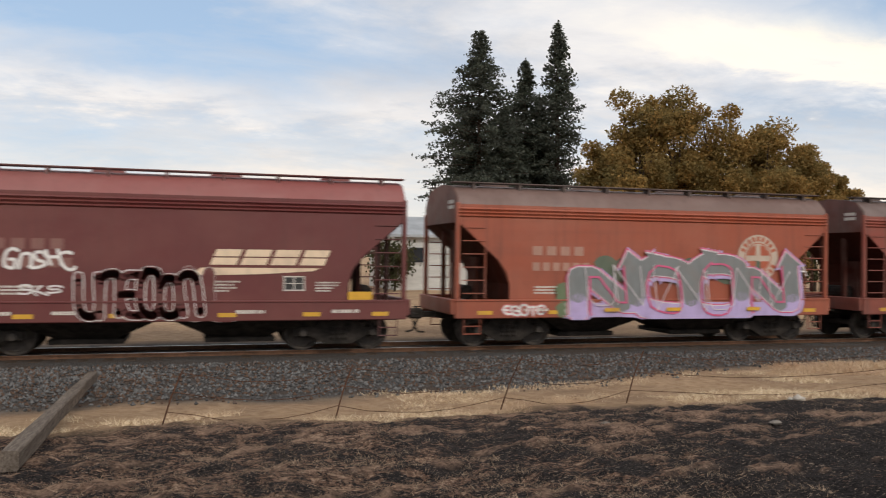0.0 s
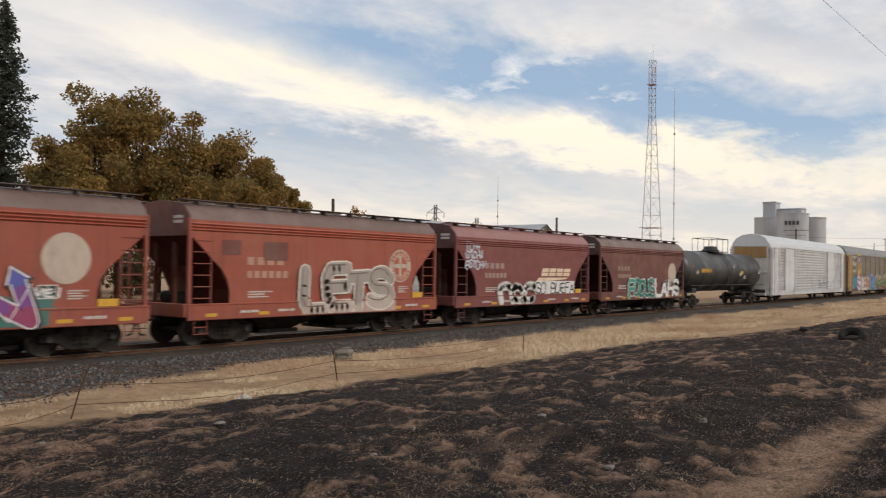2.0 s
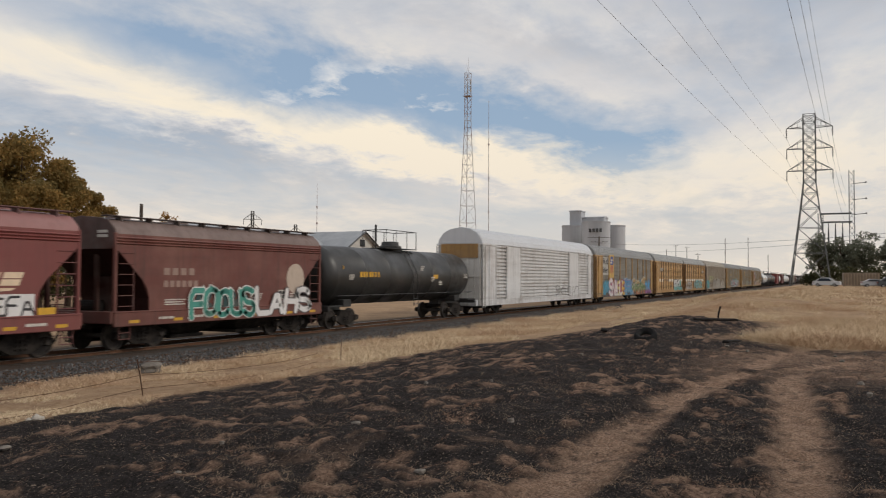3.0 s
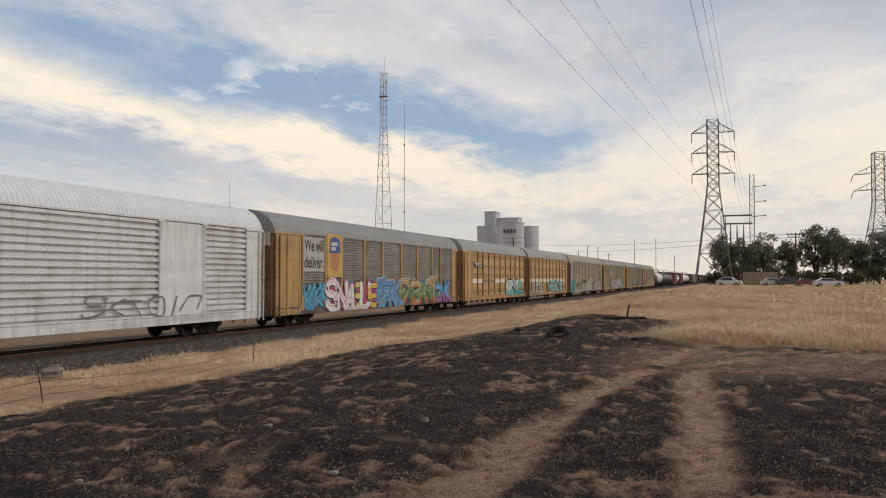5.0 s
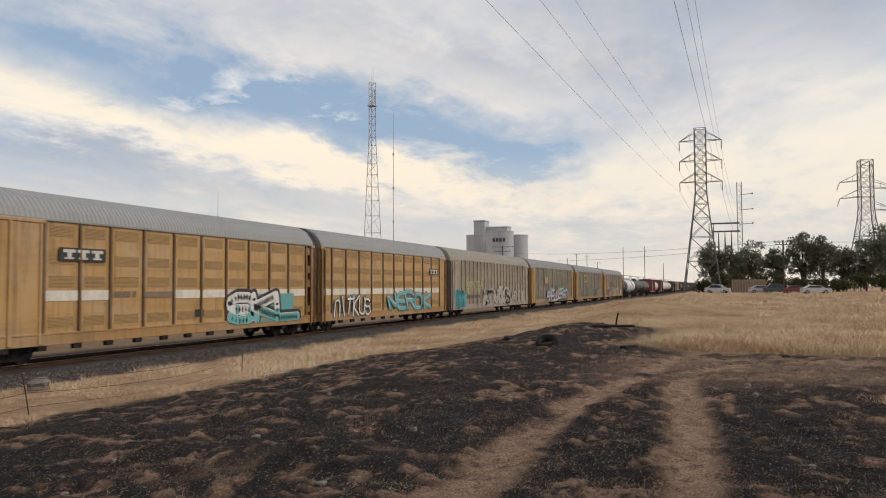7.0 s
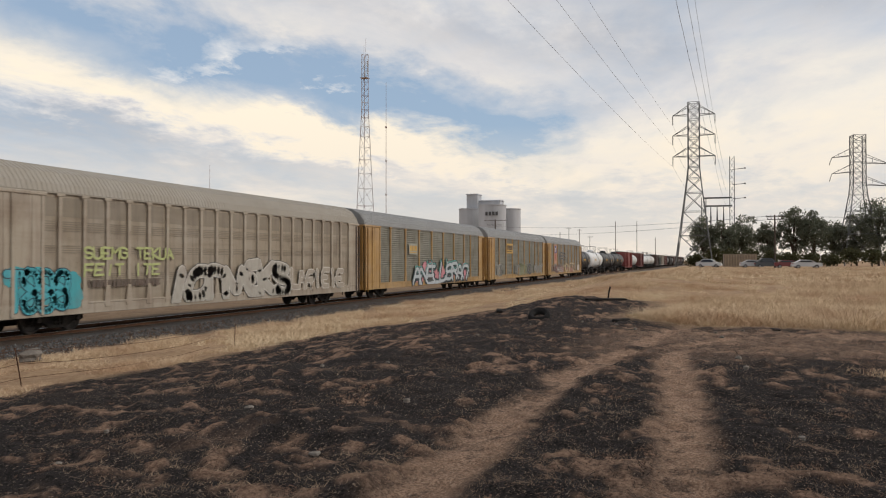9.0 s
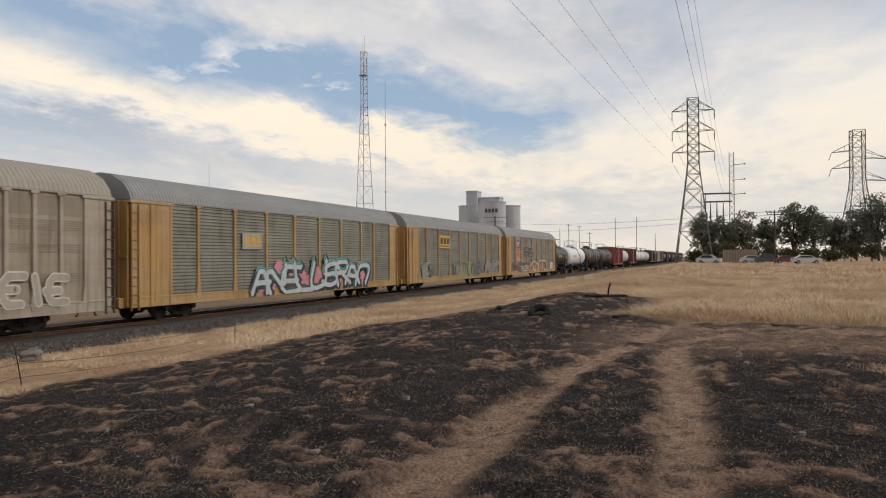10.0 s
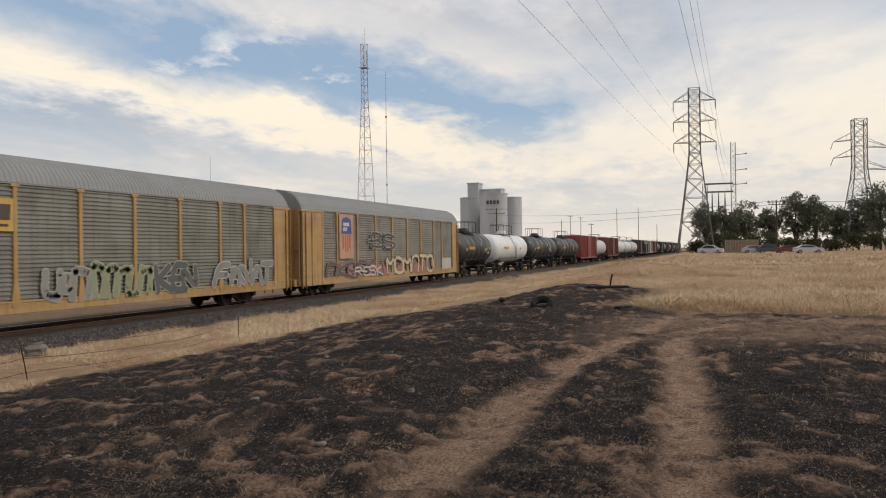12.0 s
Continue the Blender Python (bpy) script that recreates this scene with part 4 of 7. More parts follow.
    # ends: corner panels, doors, ladders
    for e in (-1, 1):
        for s in (-1, 1):
            wide = 0.7 if (thin and length > 24) else (corners or (2.45, 1.35))[(e + 1) // 2]
            g = Geo().box(e * (h - wide), e * (h - 0.12), s * 1.47, s * 1.60, 0.60, 4.62, 0.02)
            g.box(e * (h - wide - 0.1), e * (h + 0.03), s * 1.44, s * 1.64, 4.50, 4.62, 0.02)
            if wide > 2:
                g.box(e * (h - 1.25), e * (h - 1.1), s * 1.55, s * 1.66, 0.65, 4.5, 0.02).box(e * (h - wide), e * (h - wide + 0.14), s * 1.55, s * 1.64, 0.65, 4.5, 0.02)
            part("corner_panel", g, cm, car)
            lad = Geo()
            for x in (h - 0.42, h - 0.02):
                lad.box(e * x - 0.025, e * x + 0.025, s * 1.60, s * 1.665, 0.5, 4.45)
            for k in range(11):
                lad.tube([(e * (h - 0.42), s * 1.645, 0.75 + k * 0.34), (e * (h - 0.02), s * 1.645, 0.75 + k * 0.34)], 0.016, 5)
            part("ladder", lad, paint(dark(end, 0.75), 0.6), car)
        g = Geo().box(e * (h - 0.10), e * (h - 0.02), -1.46, 1.46, 0.62, 4.62, 0.02)
        dr = part("end_door", g, em, car)
        for y in (-1.05, -0.52, 0.0, 0.52, 1.05):
            part("door_rib", Geo().box(e * (h - 0.02), e * (h + 0.03), y - 0.05, y + 0.05, 0.7, 4.6, 0.01), em, dr)
        part("door_bar", Geo().box(e * (h - 0.018), e * (h + 0.05), -1.46, 1.46, 2.45, 2.58, 0.01), em, dr)
        g = Geo().loft([[(e * x, y * 0.985, z - 0.02) for y, z in sec] for x in (h - 0.24, h - 0.06)])
        part("end_cap", g, rm, car)
        part("end_sill", Geo().box(e * (h - 0.3), e * (h + 0.25), -1.3, 1.3, 0.60, 0.98, 0.02), sillm, car)
    if bellows:
        part("bellows", Geo().loft([[(bellows * x, y * k, 0.7 + (z - 0.7) * k) for y, z in sec + [(1.5, 0.8), (-1.5, 0.8)]] for x, k in ((h - 0.05, 0.97), (h + 0.1, 1.0), (h + 0.2, 0.96), (h + 0.3, 1.0), (h + 0.42, 0.97))]), BLACKSTEEL, car, "black rubber bellows between joined bodies")
    part("deck", Geo().box(-h + 0.2, h - 0.2, -1.4, 1.4, 0.72, 0.92), GRIME, car)
    part("centre_sill", Geo().box(-h - 0.1, h + 0.1, -0.3, 0.3, 0.52, 0.85, 0.02), GRIME, car)
    running_gear(car, h + 0.15, h - 3.6 if length > 24 else h - 1.6)
    return car


# ---- boxcar ----


def boxcar(col, length, seed, label, height=4.4):
    h = length / 2
    car = thing("boxcar", label, "boxcar", group="freight cars of the train")
    m = paint(col, 0.55, (0.05, 0.03, 0.025), 0.6, (0.4, 0.3, 0.26))
    part("body", Geo().box(-h, h, -1.45, 1.45, 1.0, height, 0.03), m, car)
    part("roof", Geo().loft([[(x, y, z) for y, z in ((-1.5, height), (-1.5, height + 0.05), (0, height + 0.2), (1.5, height + 0.05), (1.5, height))] for x in (-h, h)]), GALV, car)
    for s in (-1, 1):
        for k in range(int(length / 1.0) + 1):
            x = -h + 0.08 + (length - 0.16) * k / int(length / 1.0)
            if abs(x) > 1.6:
                part("side_rib", Geo().box(x - 0.05, x + 0.05, s * 1.45, s * 1.53, 1.0, height - 0.02), m, car)
        part("door", Geo().box(-1.5, 1.5, s * 1.45, s * 1.56, 1.05, height - 0.15, 0.02), paint(dark(col, 0.85), 0.55), car)
        part("side_sill", Geo().box(-h, h, s * 1.40, s * 1.52, 0.78, 1.02, 0.01), m, car)
    part("underframe", Geo().box(-h - 0.2, h + 0.2, -0.4, 0.4, 0.65, 1.0), GRIME, car)
    running_gear(car, h + 0.3, h - 1.9)
    return car


# ---- the train, front to back; each car with its middle along the track at the start ----
CARS = []


def couple(car, x):
    CARS.append((car, x))
    return car


RED, ORANGE = (0.235, 0.052, 0.034), (0.31, 0.074, 0.036)


def build_hoppers():
    y, ys = -1.57, -1.62
    spots = [(2.9 - 6.45 + 12.87 * i) for i in range(8)]
    # roof colour lighter and pinker than the body, with sky reflection painted in
    a = couple(hopper_car((0.125, 0.027, 0.025), (0.25, 0.075, 0.068), 1, "dark maroon covered hopper car with white outline graffiti", wear=0.3, long_logo=True, mark=(0.30, 0.16, 0.13)), spots[0])
    white, black = (0.74, 0.71, 0.68), (0.03, 0.028, 0.03)
    burner(a, "UnEOOn", -1.85, 0.75, 0.84, 1.98, ys, [(white, 0.05, 0, 0), ((0.12, 0.026, 0.024), 0, 0, 0)], 0.19, 3, 2, 0.10, 0, None, 0.95)
    burner(a, "UL", 0.5, 1.5, 0.84, 1.95, ys + 0.02, [((0.45, 0.38, 0.36), 0.03, 0, 0), ((0.12, 0.026, 0.024), 0, 0, 0)], 0.26, 33, 1, 0.16)
    burner(a, "GnSHC", -3.4, -1.95, 2.0, 2.45, y, [(white, 0, 0, 0)], 0.07, 5, 1, 0.2)
    burner(a, "SKS", -3.1, -2.2, 1.42, 1.65, y, [(white, 0, 0, 0)], 0.04, 6, 0, 0.2)
    b = couple(hopper_car(ORANGE, (0.145, 0.085, 0.07), 2, "orange-red covered hopper car with large grey and pink graffiti", disc_at=(3.35, 2.45, 0.68, True)), spots[1])
    spray_cloud(b, -2.0, 4.6, 1.9, 2.25, y - 0.004, (0.10, 0.125, 0.085), 13, 0.24, 0.40, 44)
    spray_cloud(b, -2.8, -2.2, 1.0, 1.6, ys, (0.13, 0.17, 0.09), 7, 0.2, 0.36, 45)
    spray_cloud(b, -2.6, -2.4, 0.95, 1.3, ys - 0.002, (0.36, 0.36, 0.30), 3, 0.12, 0.2, 46)
    lav, grey2, pink = (0.46, 0.36, 0.60), (0.19, 0.20, 0.20), (0.62, 0.10, 0.22)
    part("graffiti_base", Geo().box(-2.3, 4.5, ys - 0.006, ys - 0.003, 0.81, 1.2), spray(lav), b)
    burner(b, "NOON", -2.3, 4.5, 0.80, 2.40, ys - 0.008, [(lav, 0.20, 0.05, -0.05), (pink, 0.12, 0, 0), ((0.66, 0.60, 0.62), 0.055, 0, 0), ([(0.0, lav), (0.27, grey2)], 0, 0, 0)], 0.52, 4, 1, 0.08, 0.42, None, 1.0)
    burner(b, "NOON", -2.3, 4.5, 0.80, 2.40, ys - 0.05, [(pink, 0, 0, 0)], 0.05, 4, 1, 0.08, 0, None, 0.62)
    burner(b, "UNVNUNV", -2.2, 4.4, 1.0, 2.25, ys - 0.06, [((0.66, 0.60, 0.62), 0, 0, 0)], 0.025, 14, 0, 0.12)
    refl = Geo()
    for x in (-1.6, 0.3, 2.9):
        refl.box(x, x + 0.45, ys - 0.075, ys - 0.071, 0.96, 1.06)
    part("reflector_strip", refl, MARKYELLOW, b, "yellow reflective strips", kind="stuff")
    burner(b, "VGH", 4.2, 5.0, 1.95, 2.25, y, [(white, 0, 0, 0)], 0.04, 7, 1, 0.2)
    burner(b, "EGOTC", -4.5, -3.3, 0.86, 1.14, ys, [((0.62, 0.2, 0.2), 0.05, 0, 0), (white, 0, 0, 0)], 0.05, 8, 1, 0.15)
    c = couple(hopper_car(RED, (0.125, 0.085, 0.075), 3, "rust-red covered hopper car with white block graffiti", disc_at=(3.25, 2.40, 0.74, True), wear=0.9, mark=(0.62, 0.46, 0.38)), spots[2])
    burner(c, "ZYBER", 0.35, 3.75, 0.93, 1.80, ys, [(black, 0.12, 0.02, -0.02), (white, 0, 0, 0)], 0.24, 6, 0, 0.09, 0.05, None, 0.84)
    burner(c, "LISGO", -2.7, 0.0, 0.90, 1.55, ys, [((0.64, 0.60, 0.50), 0.12, 0, 0), ((0.11, 0.045, 0.035), 0, 0, 0)], 0.22, 12, 1, 0.10)
    burner(c, "nnUnUnn", -2.6, 0.0, 1.55, 1.98, y - 0.045, [((0.64, 0.60, 0.50), 0, 0, 0)], 0.045, 15, 1, 0.12)
    d = couple(hopper_car((0.24, 0.055, 0.036), (0.125, 0.08, 0.07), 4, "rust-red covered hopper car with tan and cream graffiti", wear=0.9, mark=(0.62, 0.46, 0.38)), spots[3])
    tan1, tan2, cream = (0.44, 0.27, 0.13), (0.46, 0.20, 0.09), (0.66, 0.60, 0.48)
    spray_cloud(d, -3.7, -2.3, 1.3, 2.3, y - 0.002, tan1, 12, 0.5, 0.75, 3)
    spray_cloud(d, -2.6, 3.6, 1.2, 2.0, y - 0.012, tan1, 22, 0.35, 0.6, 4)
    spray_cloud(d, -1.0, 3.0, 2.0, 2.5, y - 0.022, tan2, 9, 0.25, 0.45, 5)
    part("graffiti_base", Geo().box(-4.3, 4.3, ys - 0.006, ys - 0.003, 0.81, 1.26), spray((0.46, 0.31, 0.15)), d)
    spray_cloud(d, 2.8, 3.8, 1.9, 2.5, ys - 0.006, cream, 5, 0.3, 0.5, 6)
    burner(d, "GIEn", -2.1, 2.4, 0.95, 2.45, ys - 0.02, [(black, 0.13, 0.03, -0.03), ([(0.0, (0.50, 0.36, 0.19)), (0.45, tan1), (0.75, tan2)], 0, 0, 0)], 0.46, 21, 1, 0.14, 0.30, None, 1.0)
    humps = Geo()
    for cx, r in ((-0.65, 0.45), (2.05, 0.52)):
        humps.add([(cx + r * math.cos(q), ys - 0.040, 0.81 + r * 0.9 * math.sin(q)) for q in (math.pi * k / 12 for k in range(13))], [tuple(range(13))])
    part("graffiti_paint", humps, spray((0.70, 0.67, 0.60)), d, kind="stuff")
    arcs = []
    for cx, r in ((-0.65, 0.49), (2.05, 0.56)):
        arcs.append([(cx + r * math.cos(q), 0.81 + r * 0.9 * math.sin(q)) for q in (math.pi * k / 12 for k in range(13))])
    arcs.append([(3.15 + 0.62 * math.cos(q), 1.62 + 0.55 * math.sin(q)) for q in (0.5 + math.pi * k / 10 for k in range(15))])
    arcs.append([(2.5, 2.25), (3.1, 2.42), (3.8, 2.30), (4.25, 2.05)])
    arcs.append([(3.0 + 0.3 * q / 12 * math.cos(q), 1.60 + 0.3 * q / 12 * math.sin(q)) for q in (0.9 * k for k in range(14))])
    sprayed(d, arcs, 0.055, 0.8, 2.5, ys - 0.046, [(black, 0, 0, 0)])
    burner(d, "IVF", -5.1, -3.7, 2.5, 3.1, y, [((0.50, 0.17, 0.10), 0, 0, 0)], 0.035, 24, 1, 0.2)
    e = couple(hopper_car((0.30, 0.070, 0.040), (0.135, 0.085, 0.07), 5, "orange-red covered hopper car with purple and white graffiti", disc_at=(3.45, 2.55, 0.66, False), mark=(0.50, 0.28, 0.20)), spots[4])
    spray_cloud(e, -4.0, -3.2, 1.4, 1.9, y - 0.004, (0.06, 0.15, 0.13), 6, 0.2, 0.35, 47)
    spray_cloud(e, 1.6, 3.0, 1.1, 1.6, y - 0.004, (0.06, 0.17, 0.14), 7, 0.2, 0.32, 48)
    part("graffiti_base", Geo().box(1.4, 3.0, ys - 0.005, ys - 0.002, 0.86, 1.24), spray((0.06, 0.16, 0.13)), e)
    burner(e, "NEON", -3.9, 2.5, 0.84, 2.15, ys - 0.006, [((0.05, 0.045, 0.06), 0.16, 0.07, -0.05), (white, 0.085, 0, 0), ([(0.0, (0.30, 0.05, 0.12)), (0.35, (0.20, 0.06, 0.24)), (0.62, (0.10, 0.10, 0.36))], 0, 0, 0)], 0.34, 9, 0, 0.12, 0.36, None, 0.96)
    burner(e, "HEON", -3.7, 2.3, 0.86, 1.9, ys - 0.045, [(white, 0, 0, 0)], 0.03, 92, 0, 0.16)
    burner(e, "VEI", 2.6, 3.4, 1.55, 1.8, y - 0.02, [(white, 0, 0, 0)], 0.05, 19, 1, 0.15)
    f = couple(hopper_car((0.32, 0.076, 0.042), (0.145, 0.09, 0.075), 6, "orange-red covered hopper car with pale filled graffiti", disc_at=(3.6, 2.5, 0.62, True), mark=(0.58, 0.40, 0.30)), spots[5])
    part("graffiti_base", Geo().box(-1.4, 3.3, ys - 0.005, ys - 0.002, 0.84, 1.2), spray((0.50, 0.34, 0.28)), f)
    burner(f, "LETS", -1.3, 3.0, 0.92, 2.35, ys - 0.006, [((0.70, 0.66, 0.58), 0.11, 0, 0), ([(0.0, (0.52, 0.42, 0.36)), (0.3, (0.36, 0.31, 0.27))], 0, 0, 0)], 0.42, 10, 1, 0.12, 0, (0.16, 0.12, 0.10), 0.96)
    for px, pz, w, hh in ((-4.6, 2.75, 0.7, 0.45), (-3.0, 2.60, 1.0, 0.60)):
        part("touch_up_patch", Geo().box(px, px + w, y - 0.004, y, pz, pz + hh), paint((0.15, 0.045, 0.03), 0.55), f, "darker touched-up paint patch")
    g = couple(hopper_car((0.19, 0.052, 0.046), (0.28, 0.13, 0.12), 7, "maroon covered hopper car with white roller graffiti", wear=0.35, long_logo=True, mark=(0.50, 0.40, 0.36)), spots[6])
    burner(g, "nOC", -2.6, 0.4, 0.92, 1.75, ys, [((0.40, 0.36, 0.34), 0.10, 0, 0), ((0.70, 0.67, 0.62), 0, 0, 0)], 0.34, 13, 1, 0.12)
    part("graffiti_base", Geo().box(0.5, 4.2, y - 0.012, y - 0.009, 1.25, 1.9), spray((0.72, 0.70, 0.68)), g)
    burner(g, "SO BUEFA", 0.5, 4.2, 1.28, 1.86, y - 0.016, [(black, 0, 0, 0)], 0.07, 14, 1, 0.08)
    for k, z in enumerate((2.45, 2.85, 3.2)):
        burner(g, "EGTC"[k:] + "HV", -5.1, -3.6 - 0.2 * k, z, z + 0.36, y, [((0.52, 0.54, 0.60), 0, 0, 0)], 0.075, 15 + k, 1, 0.2)
    hh = couple(hopper_car((0.14, 0.044, 0.034), (0.16, 0.11, 0.095), 8, "dark brown-red covered hopper car with teal and white graffiti", wear=0.9, disc_at=(3.9, 2.35, 0.62, False), mark=(0.45, 0.34, 0.28)), spots[7])
    spray_cloud(hh, -2.2, 0.9, 1.1, 1.9, y - 0.004, (0.03, 0.07, 0.07), 9, 0.25, 0.4, 49)
    burner(hh, "FOCUS", -2.4, 1.1, 0.90, 2.0, ys - 0.004, [(white, 0.08, 0, 0), ((0.07, 0.30, 0.24), 0, 0, 0)], 0.20, 16, 1, 0.12, 0.12)
    burner(hh, "LAHS", 1.2, 4.9, 0.92, 1.95, ys - 0.004, [((0.12, 0.10, 0.10), 0.10, 0, 0), ((0.72, 0.70, 0.68), 0, 0, 0)], 0.22, 17, 1, 0.10)


def build_racks():
    y = -1.63
    t = couple(tank_car((0.022, 0.022, 0.021), 16.2, 11, "black tank car with a railed top platform"), 101.4)
    y13 = [-12.4 + 1.9 * i for i in range(14)]
    w = couple(autorack((0.66, 0.66, 0.66), (0.64, 0.64, 0.64), (0.62, 0.60, 0.56), (0.62, 0.63, 0.65), [-8.7, -6.0, 6.0, 8.7], 21, "white autorack car with louvred sides", 26.3, slats=15, depth=0.11), 123.8)
    part("end_patch", Geo().box(-13.19, -13.13, -1.3, 1.3, 3.7, 4.6), paint((0.36, 0.20, 0.06), 0.6), w, "rust-brown end panel")
    for x0, x1 in ((-8.6, -6.1), (6.1, 8.6)):
        part("side_panel", Geo().box(x0, x1, -1.60, -1.55, 1.0, 4.56, 0.01), paint((0.66, 0.66, 0.66), 0.45), w)
    burner(w, "SKTOIn", 2.0, 8.5, 1.0, 1.75, y, [((0.15, 0.14, 0.14), 0, 0, 0)], 0.07, 23, 1, 0.2)
    ylw, grey = (0.42, 0.25, 0.085), (0.225, 0.21, 0.18)
    u = couple(autorack(grey, ylw, (0.20, 0.105, 0.035), (0.25, 0.25, 0.245), [-10.75, -8.3, -6.4, -3.5, -0.86, 2.1, 4.9, 7.8, 9.57, 12.3], 22, "grey-sided autorack car with yellow posts and bright graffiti", sill_col=(0.028, 0.022, 0.018)), 151.4)
    part("end_patch", Geo().box(-13.50, -13.42, -1.35, 1.35, 3.95, 4.6), paint((0.55, 0.50, 0.42), 0.6), u, "pale repainted end panel")
    part("slogan_panel", Geo().box(-10.62, -8.40, -1.566, -1.54, 2.75, 4.5, 0.004), paint((0.42, 0.41, 0.38), 0.5, (0.14, 0.13, 0.12), 0.6), u, "pale panel with a dark slogan")
    lettering(u, "We will", -10.55, 3.78, 0.9, -1.570, spray((0.02, 0.02, 0.022)), 0.02, 0, 2.05, 0.62)
    lettering(u, "deliver.", -10.55, 2.92, 0.9, -1.570, spray((0.02, 0.02, 0.022)), 0.02, 0, 2.05, 0.62)
    shield(u, -7.35, 3.55, 1.75, 2.0)
    black, white = (0.04, 0.03, 0.04), (0.70, 0.66, 0.64)
    blue = (0.07, 0.25, 0.46)
    spray_cloud(u, -10.3, -7.6, 1.0, 1.9, y + 0.004, (0.05, 0.26, 0.40), 14, 0.25, 0.45, 31)
    burner(u, "KVKXE", -10.6, -7.8, 1.0, 2.05, y, [(black, 0.07, 0.03, -0.03), ((0.08, 0.34, 0.46), 0, 0, 0)], 0.16, 31, 0, 0.2, 0.25)
    spray_cloud(u, -7.4, -0.8, 0.95, 1.9, y + 0.004, (0.36, 0.06, 0.12), 20, 0.25, 0.45, 32)
    spray_cloud(u, -7.2, 10.6, 1.7, 2.2, y + 0.008, (0.06, 0.20, 0.30), 24, 0.2, 0.34, 35)
    mag = (0.50, 0.06, 0.20)
    burner(u, "SNA", -8.2, -4.9, 0.66, 2.15, y - 0.004, [(mag, 0.22, 0.05, -0.04), (black, 0.12, 0.03, -0.03), (white, 0.0, 0, 0)], 0.40, 36, 0, 0.14, 0.25, (0.50, 0.10, 0.25), 0.95)
    burner(u, "9", -5.0, -3.8, 0.66, 2.2, y - 0.004, [(black, 0.12, 0, 0), ((0.62, 0.50, 0.14), 0, 0, 0)], 0.30, 37, 1, 0.05)
    burner(u, "U", -4.1, -2.8, 0.66, 2.15, y - 0.004, [(mag, 0.22, 0.05, -0.04), (black, 0.12, 0.03, -0.03), (white, 0, 0, 0)], 0.36, 38, 0, 0.12, 0.25)
    burner(u, "E", -3.0, -1.6, 0.66, 2.15, y - 0.004, [(mag, 0.20, 0, 0), (black, 0.12, 0, 0), ((0.60, 0.38, 0.06), 0, 0, 0)], 0.30, 39, 1, 0.1)
    spray_cloud(u, -1.5, 1.6, 0.95, 2.0, y + 0.002, blue, 20, 0.3, 0.5, 33)
    burner(u, "EFRK", -1.7, 2.0, 0.66, 2.25, y - 0.004, [((0.55, 0.62, 0.64), 0.14, 0, 0), (black, 0.08, 0.02, -0.02), ([(0.0, (0.10, 0.34, 0.52)), (0.5, blue)], 0, 0, 0)], 0.28, 33, 0, 0.18, 0.28, (0.40, 0.10, 0.25), 1.05)
    spray_cloud(u, 2.0, 8.6, 0.95, 1.9, y + 0.002, (0.11, 0.17, 0.06), 24, 0.25, 0.45, 34)
    burner(u, "FXBART", 1.8, 8.8, 0.66, 2.2, y - 0.004, [((0.62, 0.57, 0.46), 0.16, 0, 0), (black, 0.10, 0.03, -0.03), ([(0.0, (0.40, 0.12, 0.04)), (0.35, (0.11, 0.20, 0.06)), (0.78, (0.42, 0.26, 0.10))], 0, 0, 0)], 0.32, 34, 0, 0.18, 0.28, (0.60, 0.55, 0.42), 1.05)
    burner(u, "ZVK", 8.6, 11.5, 0.66, 2.05, y - 0.004, [(black, 0.10, 0.03, -0.03), ([(0.0, (0.30, 0.12, 0.30)), (0.4, (0.10, 0.32, 0.55))], 0, 0, 0)], 0.28, 30, 0, 0.18, 0.28)
    g = Geo()
    bars(g, -6.2, 0.64, 3.0, 0.22, -1.68)
    part("reporting_mark", g, MARKWHITE, u, kind="stuff")
    # articulated pair of yellow box-sided racks
    for i, x in enumerate((176.5, 198.1)):
        px = [-7.85, -6.28, -4.81] + [-3.04 + 1.8 * k for k in range(8)] + [10.3] if i == 0 else [-10.15] + [-9.05 + 1.8 * k for k in range(11)]
        a = couple(autorack((0.50, 0.30, 0.115), (0.15, 0.08, 0.03), (0.30, 0.15, 0.045), (0.30, 0.30, 0.29), px, 40 + i, "yellow-orange articulated autorack car with a pale stripe", 20.8, False, thin=True, sill_col=(0.40, 0.22, 0.07), corners=((2.45, 0.25), (0.25, 1.35))[i], bellows=(1, 0)[i], corner_col=(0.48, 0.28, 0.10)), x)
        for k, (p, q) in enumerate(zip(px, px[1:])):
            if q - p < 1 or (i == 0 and k in (2, 3)):
                continue
            part("pale_stripe", Geo().box(p + 0.07, q - 0.07, -1.552, -1.545, 2.02, 2.36), spray((0.70, 0.64, 0.54)), a)
        black, white = (0.03, 0.028, 0.03), (0.72, 0.70, 0.67)
        lx, lw = ((-7.25, 2.15), (6.7, 1.9))[i]
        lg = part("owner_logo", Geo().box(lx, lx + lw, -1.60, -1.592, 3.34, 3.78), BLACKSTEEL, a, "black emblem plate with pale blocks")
        g = Geo()
        for k in range(3):
            u = lx + lw * (0.08 + 0.30 * k)
            g.box(u, u + lw * 0.25, -1.61, -1.601, 3.62, 3.72).box(u + lw * 0.08, u + lw * 0.17, -1.61, -1.601, 3.42, 3.62).box(u + lw * 0.03, u + lw * 0.22, -1.61, -1.601, 3.40, 3.46)
        part("logo_mark", g, MARKWHITE, lg, kind="stuff")
